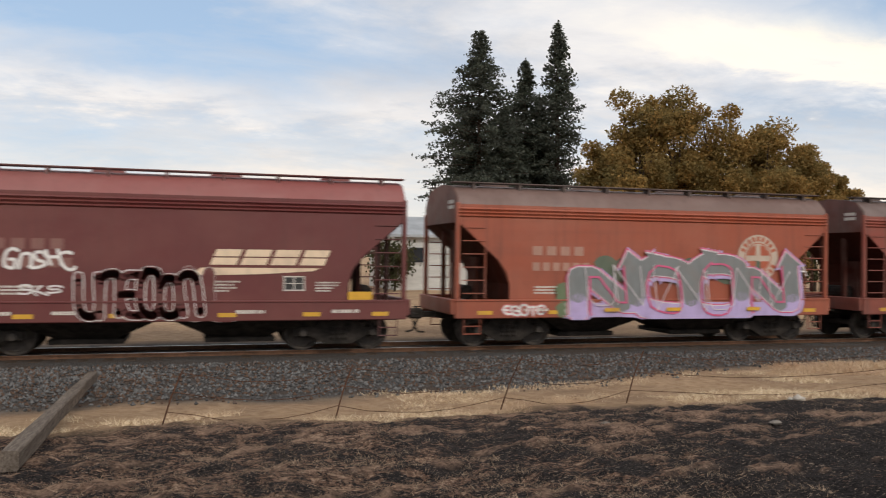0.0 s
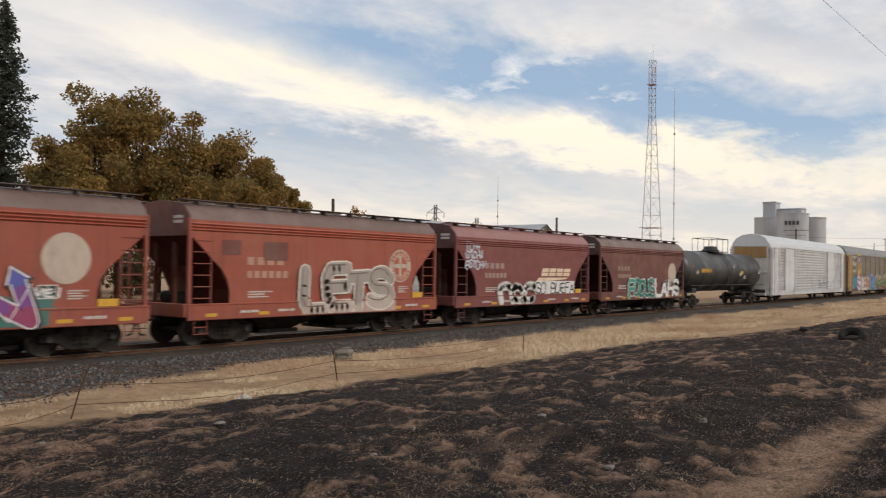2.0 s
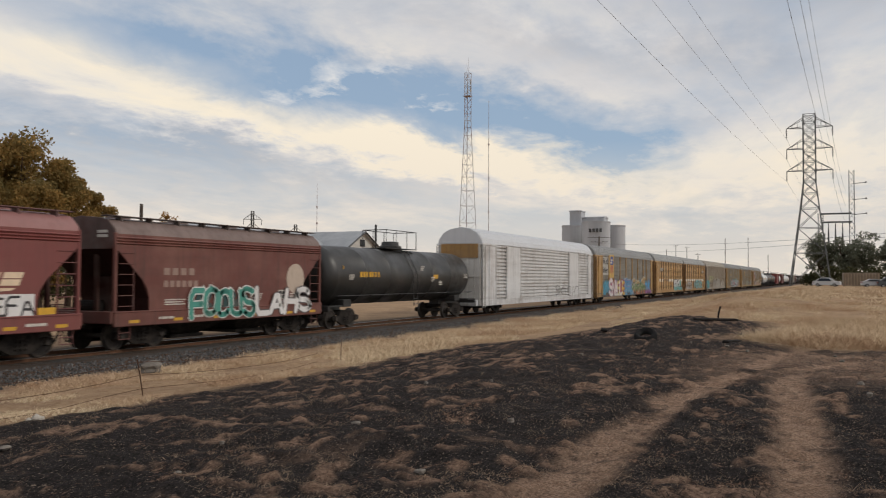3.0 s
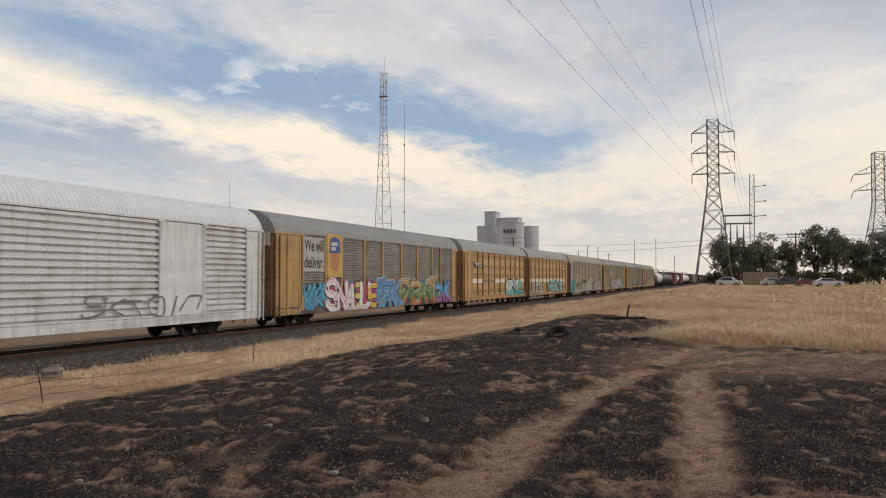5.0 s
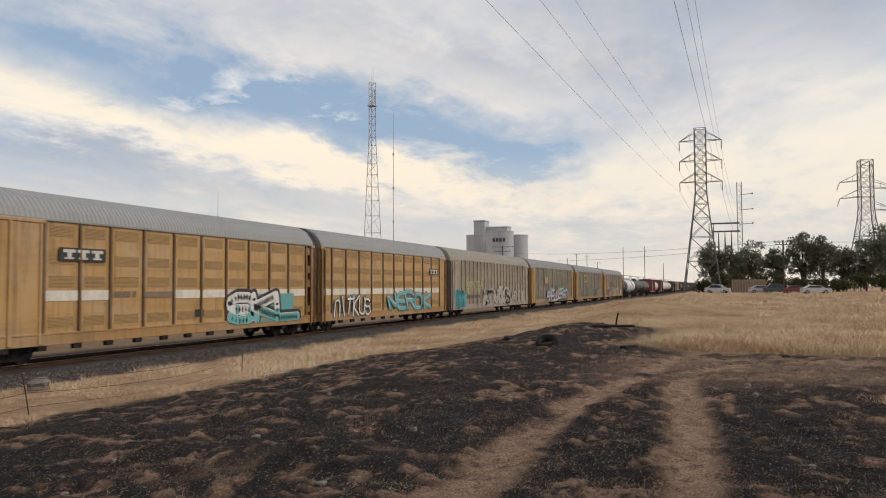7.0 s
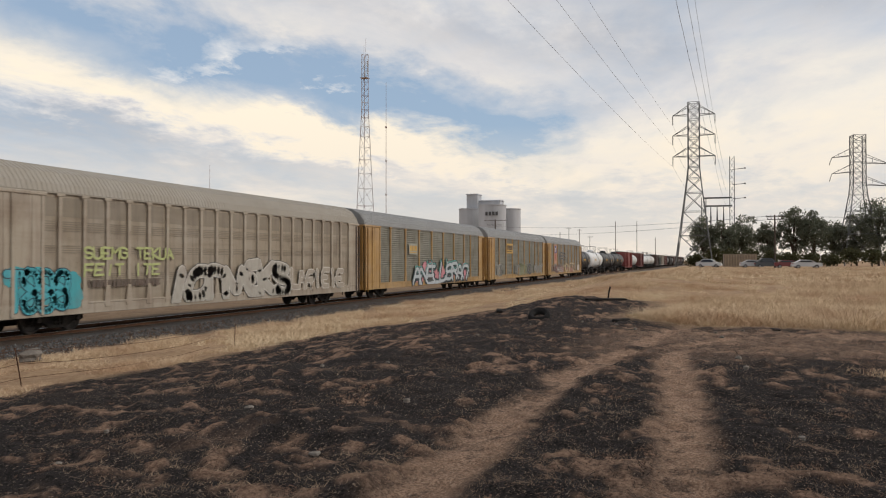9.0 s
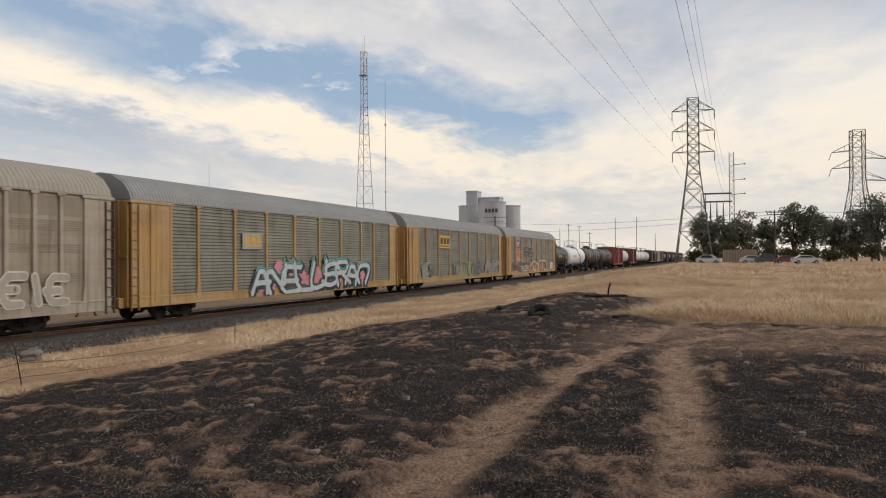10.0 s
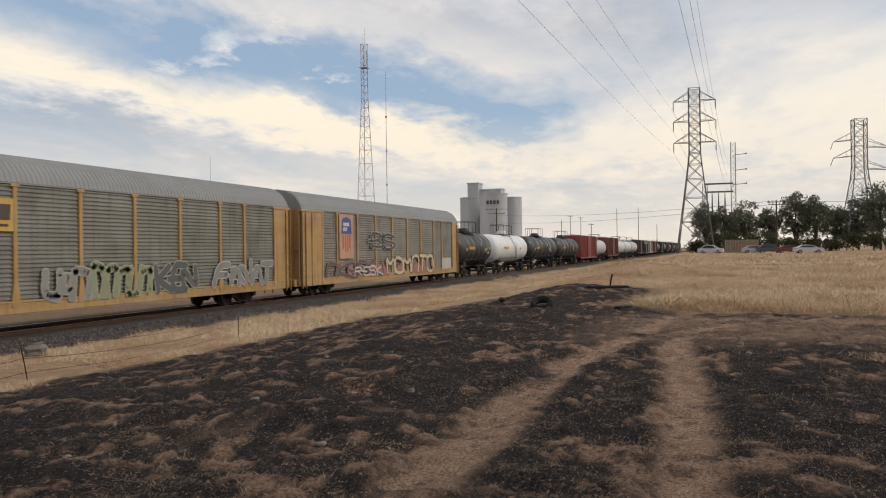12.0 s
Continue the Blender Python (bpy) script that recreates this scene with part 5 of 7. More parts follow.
        if i == 0:
            g = Geo()
            bars(g, px[2] + 0.2, 2.10, 1.2, 0.22, -1.552).box(px[3] + 0.1, px[4] - 0.1, -1.556, -1.552, 2.08, 2.30)
            part("reporting_mark", g, spray((0.22, 0.15, 0.10)), a, "dark reporting marks", kind="stuff")
            spray_cloud(a, 2.9, 8.9, 0.95, 1.7, -1.60, (0.40, 0.15, 0.09), 16, 0.25, 0.4, 49)
            part("graffiti_base", Geo().box(2.5, 8.2, -1.618, -1.612, 0.84, 2.15), spray((0.13, 0.34, 0.33)), a)
            burner(a, "SKL", 2.5, 8.5, 0.86, 2.15, y, [(black, 0.26, 0.06, 0.05), (white, 0.06, 0, 0), ([(0.0, (0.16, 0.42, 0.40)), (0.45, (0.70, 0.68, 0.64))], 0, 0, 0)], 0.42, 41, 0, 0.06, 0, None, 0.95)
            part("stencil_panel", Geo().box(0.15, 0.75, -1.556, -1.55, 1.25, 1.55), BLACKSTEEL, a, "small black stencil panel")
        else:
            burner(a, "nITKUS", -8.9, -4.0, 0.8, 1.95, y, [(black, 0.14, 0.03, -0.03), (white, 0, 0, 0)], 0.12, 42, 1, 0.16, 0.12)
            spray_cloud(a, -0.8, 6.6, 1.0, 1.9, -1.60, (0.40, 0.22, 0.16), 14, 0.25, 0.4, 50)
            burner(a, "NEROK", -1.2, 6.7, 0.9, 2.1, y, [((0.05, 0.16, 0.17), 0.12, 0.04, -0.03), ((0.16, 0.40, 0.40), 0, 0, 0)], 0.26, 43, 1, 0.14, 0.1, white)
    tan = couple(autorack((0.33, 0.275, 0.205), (0.37, 0.315, 0.245), (0.10, 0.07, 0.055), (0.31, 0.275, 0.225), [-12.6 + 1.125 * k for k in range(23)], 50, "tan autorack car with perforated panels and pale graffiti", 27.0, False, True), 223.05)
    spray_cloud(tan, -12.4, -9.6, 0.95, 1.9, y + 0.006, (0.06, 0.34, 0.38), 18, 0.3, 0.5, 54)
    burner(tan, "T888", -12.6, -10.0, 0.75, 2.15, y, [((0.02, 0.06, 0.09), 0.07, 0, 0), ((0.06, 0.36, 0.42), 0, 0, 0)], 0.24, 51, 1, 0.08)
    for k, (body, x1) in enumerate((("SUEMG TEKUA", -4.4), ("FEIT ITE", -5.2))):
        burner(tan, body, -9.3, x1, 2.46 - 0.60 * k, 2.92 - 0.60 * k, y + 0.01, [((0.44, 0.48, 0.20), 0, 0, 0)], 0.085, 9 + k, 0, 0.08, 0, None, 0.8)
    g = Geo()
    bars(g, -9.1, 1.48, 3.9, 0.26, -1.612, 1, 0.3, random.Random(2))
    part("reporting_mark", g, spray((0.12, 0.09, 0.07)), tan, "dark reporting marks")
    burner(tan, "IOnVEKS", -4.8, 4.9, 0.78, 2.15, y, [((0.10, 0.09, 0.08), 0.16, 0, 0), ((0.56, 0.53, 0.48), 0.09, 0, 0), ((0.40, 0.37, 0.32), 0, 0, 0)], 0.50, 52, 1, 0.14)
    burner(tan, "LARIEIE", 5.0, 11.2, 0.95, 2.0, y, [((0.62, 0.58, 0.52), 0.09, 0, 0), ((0.38, 0.33, 0.27), 0, 0, 0)], 0.22, 53, 1, 0.14)
    P1 = [-11.9, -9.2, -6.45, -3.7, -0.93, 1.83, 4.55, 7.37, 9.31, 12.0]
    c1 = couple(autorack((0.225, 0.222, 0.182), ylw, (0.40, 0.21, 0.05), (0.24, 0.24, 0.235), P1, 60, "grey-green autorack car with yellow posts and teal graffiti"), 250.9)
    logo_plate(c1, -5.9, 2.85, 1.7, 0.75, (0.33, 0.33, 0.28), (0.55, 0.33, 0.08))
    spray_cloud(c1, -4.6, 8.2, 1.1, 1.95, y + 0.006, (0.56, 0.22, 0.25), 34, 0.3, 0.5, 62)
    burner(c1, "ANELUSRAn", -4.9, 8.2, 0.72, 2.2, y - 0.004, [((0.02, 0.03, 0.035), 0.34, 0.06, -0.03), ([(0.0, (0.05, 0.09, 0.10)), (0.55, (0.10, 0.36, 0.32))], 0.16, -0.05, 0.04), ((0.03, 0.04, 0.045), 0.08, 0, 0), ((0.46, 0.50, 0.52), 0, 0, 0)], 0.24, 61, 1, 0.20, 0.22, None, 1.12)
    c2 = couple(autorack((0.215, 0.213, 0.178), ylw, (0.42, 0.23, 0.06), (0.24, 0.24, 0.235), P1, 70, "grey-green autorack car with yellow posts and faded graffiti"), 279.35)
    logo_plate(c2, -6.3, 3.15, 2.5, 1.0, (0.55, 0.34, 0.08), (0.06, 0.04, 0.03))
    for x0, x1, body, col, edge, sd in ((-10.9, -8.2, "nKES", (0.30, 0.29, 0.25), (0.52, 0.50, 0.46), 71), (-2.6, -0.6, "UAn", (0.34, 0.33, 0.29), (0.50, 0.48, 0.44), 75), (-0.4, 2.6, "nnnUn", (0.34, 0.36, 0.20), (0.50, 0.50, 0.40), 72), (3.0, 5.6, "KEN", (0.13, 0.13, 0.12), (0.46, 0.45, 0.42), 73), (7.0, 11.6, "FANAT", (0.30, 0.29, 0.26), (0.60, 0.58, 0.55), 74)):
        burner(c2, body, x0, x1, 0.9, 2.0, y, [(dark(edge, 0.8), 0.08, 0, 0), (dark(col, 0.75), 0, 0, 0)], 0.26, sd, 1, 0.16, 0, None, 1.0)
    c3 = couple(autorack((0.25, 0.235, 0.20), (0.44, 0.27, 0.10), (0.36, 0.20, 0.07), (0.25, 0.25, 0.245), P1, 80, "weathered grey autorack car with brown posts and a shield emblem"), 307.5)
    shield(c3, -8.1, 3.2, 1.9, 2.2, (0.50, 0.27, 0.17))
    spray_cloud(c3, -8.0, 8.0, 0.9, 1.5, y + 0.006, (0.36, 0.15, 0.13), 26, 0.25, 0.45, 81)
    burner(c3, "nKSFKU", -10.6, -2.6, 0.85, 1.8, y, [((0.30, 0.16, 0.14), 0.10, 0, 0), ((0.10, 0.08, 0.08), 0, 0, 0)], 0.14, 84, 1, 0.16)
    burner(c3, "RESK", -7.0, -2.8, 0.85, 1.5, y - 0.02, [((0.60, 0.54, 0.50), 0, 0, 0)], 0.09, 83, 1, 0.16)
    burner(c3, "MOMnTO", -2.2, 7.2, 0.85, 2.1, y, [((0.10, 0.06, 0.05), 0.10, 0.05, -0.03), ((0.56, 0.46, 0.30), 0, 0, 0)], 0.22, 82, 1, 0.10)
    part("graffiti_base", Geo().box(9.2, 11.4, y - 0.006, y - 0.002, 0.95, 1.8), spray((0.50, 0.44, 0.40)), c3)
    burner(c3, "BS", -4.8, -0.6, 2.5, 3.6, y, [((0.45, 0.44, 0.42), 0.07, 0, 0), ((0.05, 0.05, 0.05), 0, 0, 0)], 0.16, 85, 1, 0.16, 0.2)


def logo_plate(car, x, z, w, h, back, ink):
    p = part("owner_logo", Geo().box(x, x + w, -1.625, -1.617, z, z + h), spray(back), car, "plain owner's emblem of blocks")
    g = Geo()
    for k in range(3):
        a = x + w * (0.08 + 0.31 * k)
        g.loft([[(a, yy, z + h * 0.34), (a + w * 0.24, yy, z + h * 0.34), (a + w * 0.26, yy, z + h * 0.82), (a + w * 0.02, yy, z + h * 0.82)] for yy in (-1.635, -1.626)])
    g.box(x + w * 0.08, x + w * 0.92, -1.635, -1.626, z + h * 0.14, z + h * 0.22)
    part("logo_mark", g, spray(ink), p, kind="stuff")


def shield(car, x, z, w, h, back=(0.52, 0.33, 0.07)):
    p = part("shield_panel", Geo().box(x - w / 2, x + w / 2, -1.645, -1.62, z - h * 0.55, z + h * 0.6), paint(back, 0.5), car, "yellow panel with a striped shield emblem")
    sec = [(-0.30, 0.48), (0, 0.54), (0.30, 0.48), (0.36, 0.10), (-0.36, 0.10)]
    part("shield_top", Geo().loft([[(x + a * w, yy, z + b * h) for a, b in sec] for yy in (-1.646, -1.652)]), spray((0.05, 0.08, 0.26)), p)
    g = Geo()
    for k in range(4):
        a = -0.28 + k * 0.16
        g.box(x + a * w, x + (a + 0.08) * w, -1.652, -1.646, z - 0.40 * h + abs(a + 0.04) * 0.4 * h, z + 0.08 * h)
    part("shield_stripe", g, spray((0.42, 0.10, 0.08)), p, kind="stuff")
    g = Geo()
    bars(g, x - 0.24 * w, z + 0.17 * h, 0.48 * w, 0.22 * h, -1.654, 2, 0.4)
    part("shield_lettering", g, MARKWHITE, p)


def build_tail():
    B, W = (0.022, 0.022, 0.022), (0.70, 0.70, 0.69)
    x = 321.4
    plan = [("t", B, 12.2), ("t", W, 15.4), ("t", B, 17.6), ("t", B, 17.6), ("b", (0.22, 0.04, 0.035), 18.0), ("t", (0.5, 0.5, 0.49), 14.0), ("b", (0.15, 0.035, 0.03), 18.0),
            ("t", (0.62, 0.62, 0.6), 14.0), ("t", (0.55, 0.55, 0.54), 14.0), ("t", (0.45, 0.44, 0.42), 15.0), ("b", (0.06, 0.03, 0.025), 18.0), ("h", None, 12.9), ("b", (0.36, 0.32, 0.27), 18.0), ("b", (0.14, 0.05, 0.04), 18.0),
            ("t", B, 16.0), ("b", (0.03, 0.028, 0.027), 18.0), ("t", B, 16.0), ("b", (0.08, 0.05, 0.045), 18.0), ("t", B, 16.0), ("b", (0.05, 0.035, 0.03), 18.0), ("t", B, 16.0), ("b", (0.10, 0.05, 0.04), 18.0), ("t", B, 16.0), ("b", (0.05, 0.045, 0.04), 18.0)]
    names = {B: "black tank car with a railed dome", W: "white tank car with a dark dome"}
    for i, (k, col, ln) in enumerate(plan):
        if k == "t":
            car = tank_car(col, ln - 1.7, 100 + i, names.get(col, "pale grey tank car with a railed dome"), i < 4)
        elif k == "h":
            car = boxcar((0.05, 0.06, 0.05), ln - 1.5, 100 + i, "dark green gondola-sided freight car", 3.6)
        else:
            car = boxcar(col, ln - 1.5, 100 + i, "red-brown boxcar with ribbed steel sides" if col[0] > 1.8 * col[1] else "dark weathered boxcar with ribbed steel sides")
        couple(car, x + ln / 2)
        x += ln


build_hoppers()
build_racks()
build_tail()

# ---- trees ----


def fast_mesh(name, verts, size, mat):
    """A mesh of loose polygons with `size` corners each, from one array of corners."""
    me = bpy.data.meshes.new(name)
    n = len(verts)
    me.vertices.add(n)
    me.vertices.foreach_set("co", np.ascontiguousarray(verts, dtype=np.float32).ravel())
    me.loops.add(n)
    me.loops.foreach_set("vertex_index", np.arange(n, dtype=np.int32))
    me.polygons.add(n // size)
    me.polygons.foreach_set("loop_start", np.arange(0, n, size, dtype=np.int32))
    me.polygons.foreach_set("loop_total", np.full(n // size, size, dtype=np.int32))
    me.update(calc_edges=True)
    me.materials.append(mat)
    return me


def leaf_quads(c, size, rng, flat=0.0):
    """Small leaf sprays, one four-sided blade at each centre c, turned at random."""
    n = len(c)
    a = rng.normal(size=(n, 3))
    b = rng.normal(size=(n, 3))
    a[:, 2] *= 1 - flat
    b[:, 2] *= 1 - flat
    a /= np.linalg.norm(a, axis=1, keepdims=True)
    b -= a * np.sum(a * b, axis=1, keepdims=True)
    b /= np.linalg.norm(b, axis=1, keepdims=True)
    s = size * rng.uniform(0.5, 1.3, (n, 1))
    q = np.stack([c - a * s, c + b * s * 0.55, c + a * s, c - b * s * 0.55], 1)
    return q.reshape(-1, 3)


def leaf_material(key, a, b, c):
    if key not in MATS:
        n = Nodes(key, 0.7)
        r = n.island()
        col = n.mix(n.ramp(r, 0.0, 1.0), a, b)
        col = n.mix(n.ramp(n.noise(0.35, detail=4), 0.45, 0.65), col, c)
        n.color(col)
        tr = n.nt.nodes.new("ShaderNodeBsdfTranslucent")
        n.put(col, tr.inputs[0])
        mx = n.nt.nodes.new("ShaderNodeMixShader")
        mx.inputs[0].default_value = 0.45
        out = n.nt.nodes["Material Output"]
        n.nt.links.new(n.b.outputs[0], mx.inputs[1]), n.nt.links.new(tr.outputs[0], mx.inputs[2]), n.nt.links.new(mx.outputs[0], out.inputs[0])
        MATS[key] = n.m
    return MATS[key]


BARK = rough_mat("rough_bark", (0.05, 0.035, 0.026), (0.12, 0.09, 0.07), 4, 0.95, 0.8, 0.04, 0, (3, 3, 0.4))
NEEDLE = leaf_material("conifer_needles", (0.056, 0.068, 0.052), (0.118, 0.126, 0.094), (0.086, 0.090, 0.076))
AUTUMN = leaf_material("autumn_oak_leaves", (0.21, 0.145, 0.050), (0.40, 0.24, 0.080), (0.19, 0.15, 0.062))
GOLD = leaf_material("golden_leaves", (0.30, 0.16, 0.05), (0.42, 0.24, 0.08), (0.26, 0.13, 0.04))
GUM = leaf_material("gum_tree_leaves", (0.12, 0.13, 0.09), (0.20, 0.205, 0.145), (0.14, 0.145, 0.108))
OLIVE = leaf_material("olive_shrub_leaves", (0.05, 0.055, 0.028), (0.09, 0.085, 0.04), (0.07, 0.06, 0.03))


def conifer(x, y, top, radius, seed, label, bare=0.0):
    rng = np.random.default_rng(seed)
    z0 = gz(x, y)
    H = top - z0
    t = thing("conifer_tree", label, "tree", (x, y, z0), group="tall conifers")
    part("trunk", Geo().tube([(0, 0, -0.3), (0.1, 0, H * 0.3), (0.0, 0.1, H * 0.65), (0, 0, H * 0.985)], 0.42, 8, True, 0.03), BARK, t)
    pts, limbs = [], Geo()
    z = 1.5
    while z < H - 0.3:
        f = z / H
        reach = min(radius * 1.2, radius * 2.9 * (1 - f) ** 0.95 + 0.1) * (0.85 + 0.15 * math.sin(z * 2.1 + seed))
        for k in range(rng.integers(6, 9)):
            a = rng.uniform(0, 2 * math.pi)
            L = reach * rng.uniform(0.55, 1.0)
            droop = rng.uniform(0.05, 0.35)
            n = int(8 + L * 13)
            u = rng.uniform(0.12, 1.0, n) ** 0.8
            px = u * L
            w = 0.10 + 0.22 * (1 - u) * L / max(radius, 1) + 0.12
            c = np.stack([np.cos(a) * px, np.sin(a) * px, z - droop * px * u + 0.12 * L * u], 1) + rng.normal(size=(n, 3)) * w[:, None] * [0.9, 0.9, 0.55]
            if rng.random() > bare * 0.6:
                pts.append(c)
            if f < 0.96 and k < 4:
                limbs.tube([(0, 0, z), (math.cos(a) * L * 0.9, math.sin(a) * L * 0.9, z - droop * L * 0.8 + 0.1 * L)], 0.05, 4, False, 0.015)
        z += 0.26 + 0.12 * (1 - f)
    for k in range(26):
        pts.append(np.array([[rng.normal() * 0.08 * (26 - k) / 10, rng.normal() * 0.08 * (26 - k) / 10, H - 1.6 + k * 0.065]]))
    tagged(part("limb", limbs, BARK, t), kind="stuff")
    part("crown", fast_mesh("crown", leaf_quads(np.concatenate(pts), 0.18, rng, 0.3), 4, NEEDLE), NEEDLE, t)
    return t


def broadleaf(x, y, top, radius, seed, label, mat, leaf=0.2, low=0.22, count=11000, gaps=0.3, group="", name="broadleaf_tree"):
    rng = np.random.default_rng(seed)
    z0 = gz(x, y)
    H = top - z0
    t = thing(name, label, "tree", (x, y, z0), group=group)
    limbs = Geo().tube([(0, 0, -0.3), (0.15, 0.1, H * 0.22), (0.1, -0.1, H * 0.45), (0, 0, H * 0.8)], 0.05 * H ** 0.9 * 0.5, 8, True, 0.04)
    clumps = []
    zc = H * (1 + low) / 2
    hz = H * (1 - low) / 2
    for k in range(64):
        d = rng.normal(size=3)
        d /= np.linalg.norm(d)
        r = rng.uniform(0.35, 0.90)
        c = np.array([d[0] * radius * r, d[1] * radius * r, zc + d[2] * hz * r * (1 if d[2] > 0 else 0.95)])
        if rng.random() < gaps * 0.4:
            continue
        clumps.append((c, radius * rng.uniform(0.24, 0.46)))
        if k % 2 == 0:
            m = (0.12 * c[0], 0.12 * c[1], H * rng.uniform(0.2, 0.45))
            limbs.tube([m, tuple(0.55 * c + 0.45 * np.array(m) + [0, 0, 0.1 * H * 0.3]), tuple(c)], 0.012 * H, 5, False, 0.012)
    part("trunk", limbs, BARK, t)
    per = count // len(clumps)
    pts = []
    for c, r in clumps:
        d = rng.normal(size=(per, 3))
        d /= np.linalg.norm(d, axis=1, keepdims=True)
        pts.append(c + d * (r * rng.uniform(0.25, 1.1, (per, 1)) ** 0.7) * [1.1, 1.1, 0.85])
    part("crown", fast_mesh("crown", leaf_quads(np.concatenate(pts), leaf, rng), 4, mat), mat, t)
    return t


def polar(az, dist):
    a = radians(az)
    return math.sin(a) * dist, math.cos(a) * dist


def build_trees():
    for az, d, top, r, s, bare in ((18.9, 82, 23.9, 6.2, 1, 0.5), (22.0, 84, 21.6, 3.3, 2, 0.3), (24.2, 82, 24.8, 2.8, 3, 0.0), (18.2, 85, 17.5, 3.0, 4, 0.5), (23.0, 86, 18.5, 3.4, 5, 0.0), (20.6, 80, 16.0, 4.2, 6, 0.4)):
        conifer(*polar(az, d), top, r, s, "tall dark green conifer behind the railway" if bare < 0.5 else "tall grey-green conifer with thinning branches")
    for az, d, top, r, s in ((27.5, 74, 13.6, 2.5, 11), (29.6, 72, 17.2, 3.5, 12), (32.2, 74, 17.0, 3.6, 13), (34.9, 73, 15.6, 3.5, 14), (37.4, 75, 14.4, 3.3, 15), (40.4, 76, 13.4, 2.9, 16), (33.4, 80, 13.0, 4.0, 17), (42.0, 78, 9.6, 1.8, 18), (38.8, 70, 9.8, 2.6, 19), (28.6, 68, 9.5, 2.6, 20)):
        broadleaf(*polar(az, d), top, r, s, "autumn tree with brown-green leaves behind the railway", AUTUMN, 0.155, 0.10, 24000, group="autumn trees")
    broadleaf(*polar(46.3, 92), 9.0, 1.3, 31, "small golden autumn tree beside a roof", GOLD, 0.13, 0.3, 2200)
    broadleaf(*polar(47.6, 95), 7.6, 1.2, 32, "small golden autumn tree beside a roof", GOLD, 0.13, 0.3, 1800)
    for az, d, h, r, s in ((89.0, 235, 14.5, 4.2, 41), (90.2, 232, 13.0, 4.0, 42), (91.4, 236, 14.0, 4.6, 43), (92.9, 230, 11.5, 3.8, 44), (94.4, 228, 15.5, 4.4, 45), (95.6, 226, 16.0, 4.6, 46), (96.7, 232, 12.5, 3.8, 47), (98.0, 236, 14.5, 4.4, 48),
                           (99.2, 230, 17.0, 5.0, 49), (100.4, 228, 15.0, 4.6, 50), (101.6, 226, 15.5, 4.8, 51), (103.0, 224, 14.0, 4.5, 52), (104.6, 226, 15.0, 4.8, 53), (106.3, 230, 13.5, 4.6, 54)):
        broadleaf(*polar(az, d), h, r, s, "dark gum tree beyond the grass field", GUM, 0.28, 0.10, 5200, 1.15, "gum trees beyond the field", "gum_tree")
    for i in range(16):
        az = 88.5 + i * 1.15
        broadleaf(*polar(az, 190 + (i * 37 % 23)), 3.2 + (i * 13 % 7) * 0.25, 2.6, 70 + i, "low olive shrub behind parked cars", OLIVE, 0.28, 0.05, 1100, 0.3, "shrubs behind the parked cars", "shrub")
    # low bushes seen between the cars, past the track
    for i in range(14):
        x = -18 + i * 9.5 + (i * 29 % 7)
        broadleaf(x, 52 + (i * 17 % 9), 2.6 + (i * 7 % 5) * 0.45, 2.0, 90 + i, "green and brown bush past the track", OLIVE, 0.16, 0.02, 1800, 0.3, "bushes past the track", "bush")


# ---- masts, pylons and wires ----
MASTRED = rough_mat("faded_mast_paint", (0.30, 0.22, 0.21), (0.46, 0.41, 0.40), 0.15, 0.6, 0.1, 0.01, 0, (0.1, 0.1, 1), 0.48, 0.52)
PYLON = rough_mat("weathered_zinc_steel", (0.10, 0.10, 0.098), (0.17, 0.17, 0.165), 2, 0.6, 0.1, 0.01, 0.2)
POLEWOOD = rough_mat("weathered_pole_wood", (0.07, 0.055, 0.045), (0.15, 0.12, 0.10), 3, 0.9, 0.4, 0.02, 0, (4, 4, 0.3))
WIREM = rough_mat("dull_wire", (0.10, 0.10, 0.11), (0.16, 0.16, 0.17), 2, 0.6, 0.0, 0.01)
CERAMIC = rough_mat("dark_insulator", (0.04, 0.035, 0.035), (0.09, 0.08, 0.08), 3, 0.4, 0.0, 0.01)


def lattice(parent, levels, half, leg, brace, mat, sides=4):
    """A braced mast: legs, rings and diagonals, half(z) is its half width."""
    def corner(k, z):
        if sides == 4:
            sx, sy = ((-1, -1), (1, -1), (1, 1), (-1, 1))[k % 4]
            return (sx * half(z), sy * half(z), z)
        a = 2 * math.pi * k / 3 + 0.5
        return (half(z) * 1.2 * math.cos(a), half(z) * 1.2 * math.sin(a), z)
    for k in range(sides):
        part("leg", Geo().tube([corner(k, z) for z in levels], leg, 5), mat, parent)
    g = Geo()
    for i, (a, b) in enumerate(zip(levels, levels[1:])):
        for k in range(sides):
            g.tube([corner(k, a), corner(k + 1, b)], brace, 4, False)
            g.tube([corner(k + 1, a), corner(k, b)], brace, 4, False) if sides == 4 else None
            g.tube([corner(k, b), corner(k + 1, b)], brace, 4, False)
    tagged(part("bracing", g, mat, parent), kind="stuff")


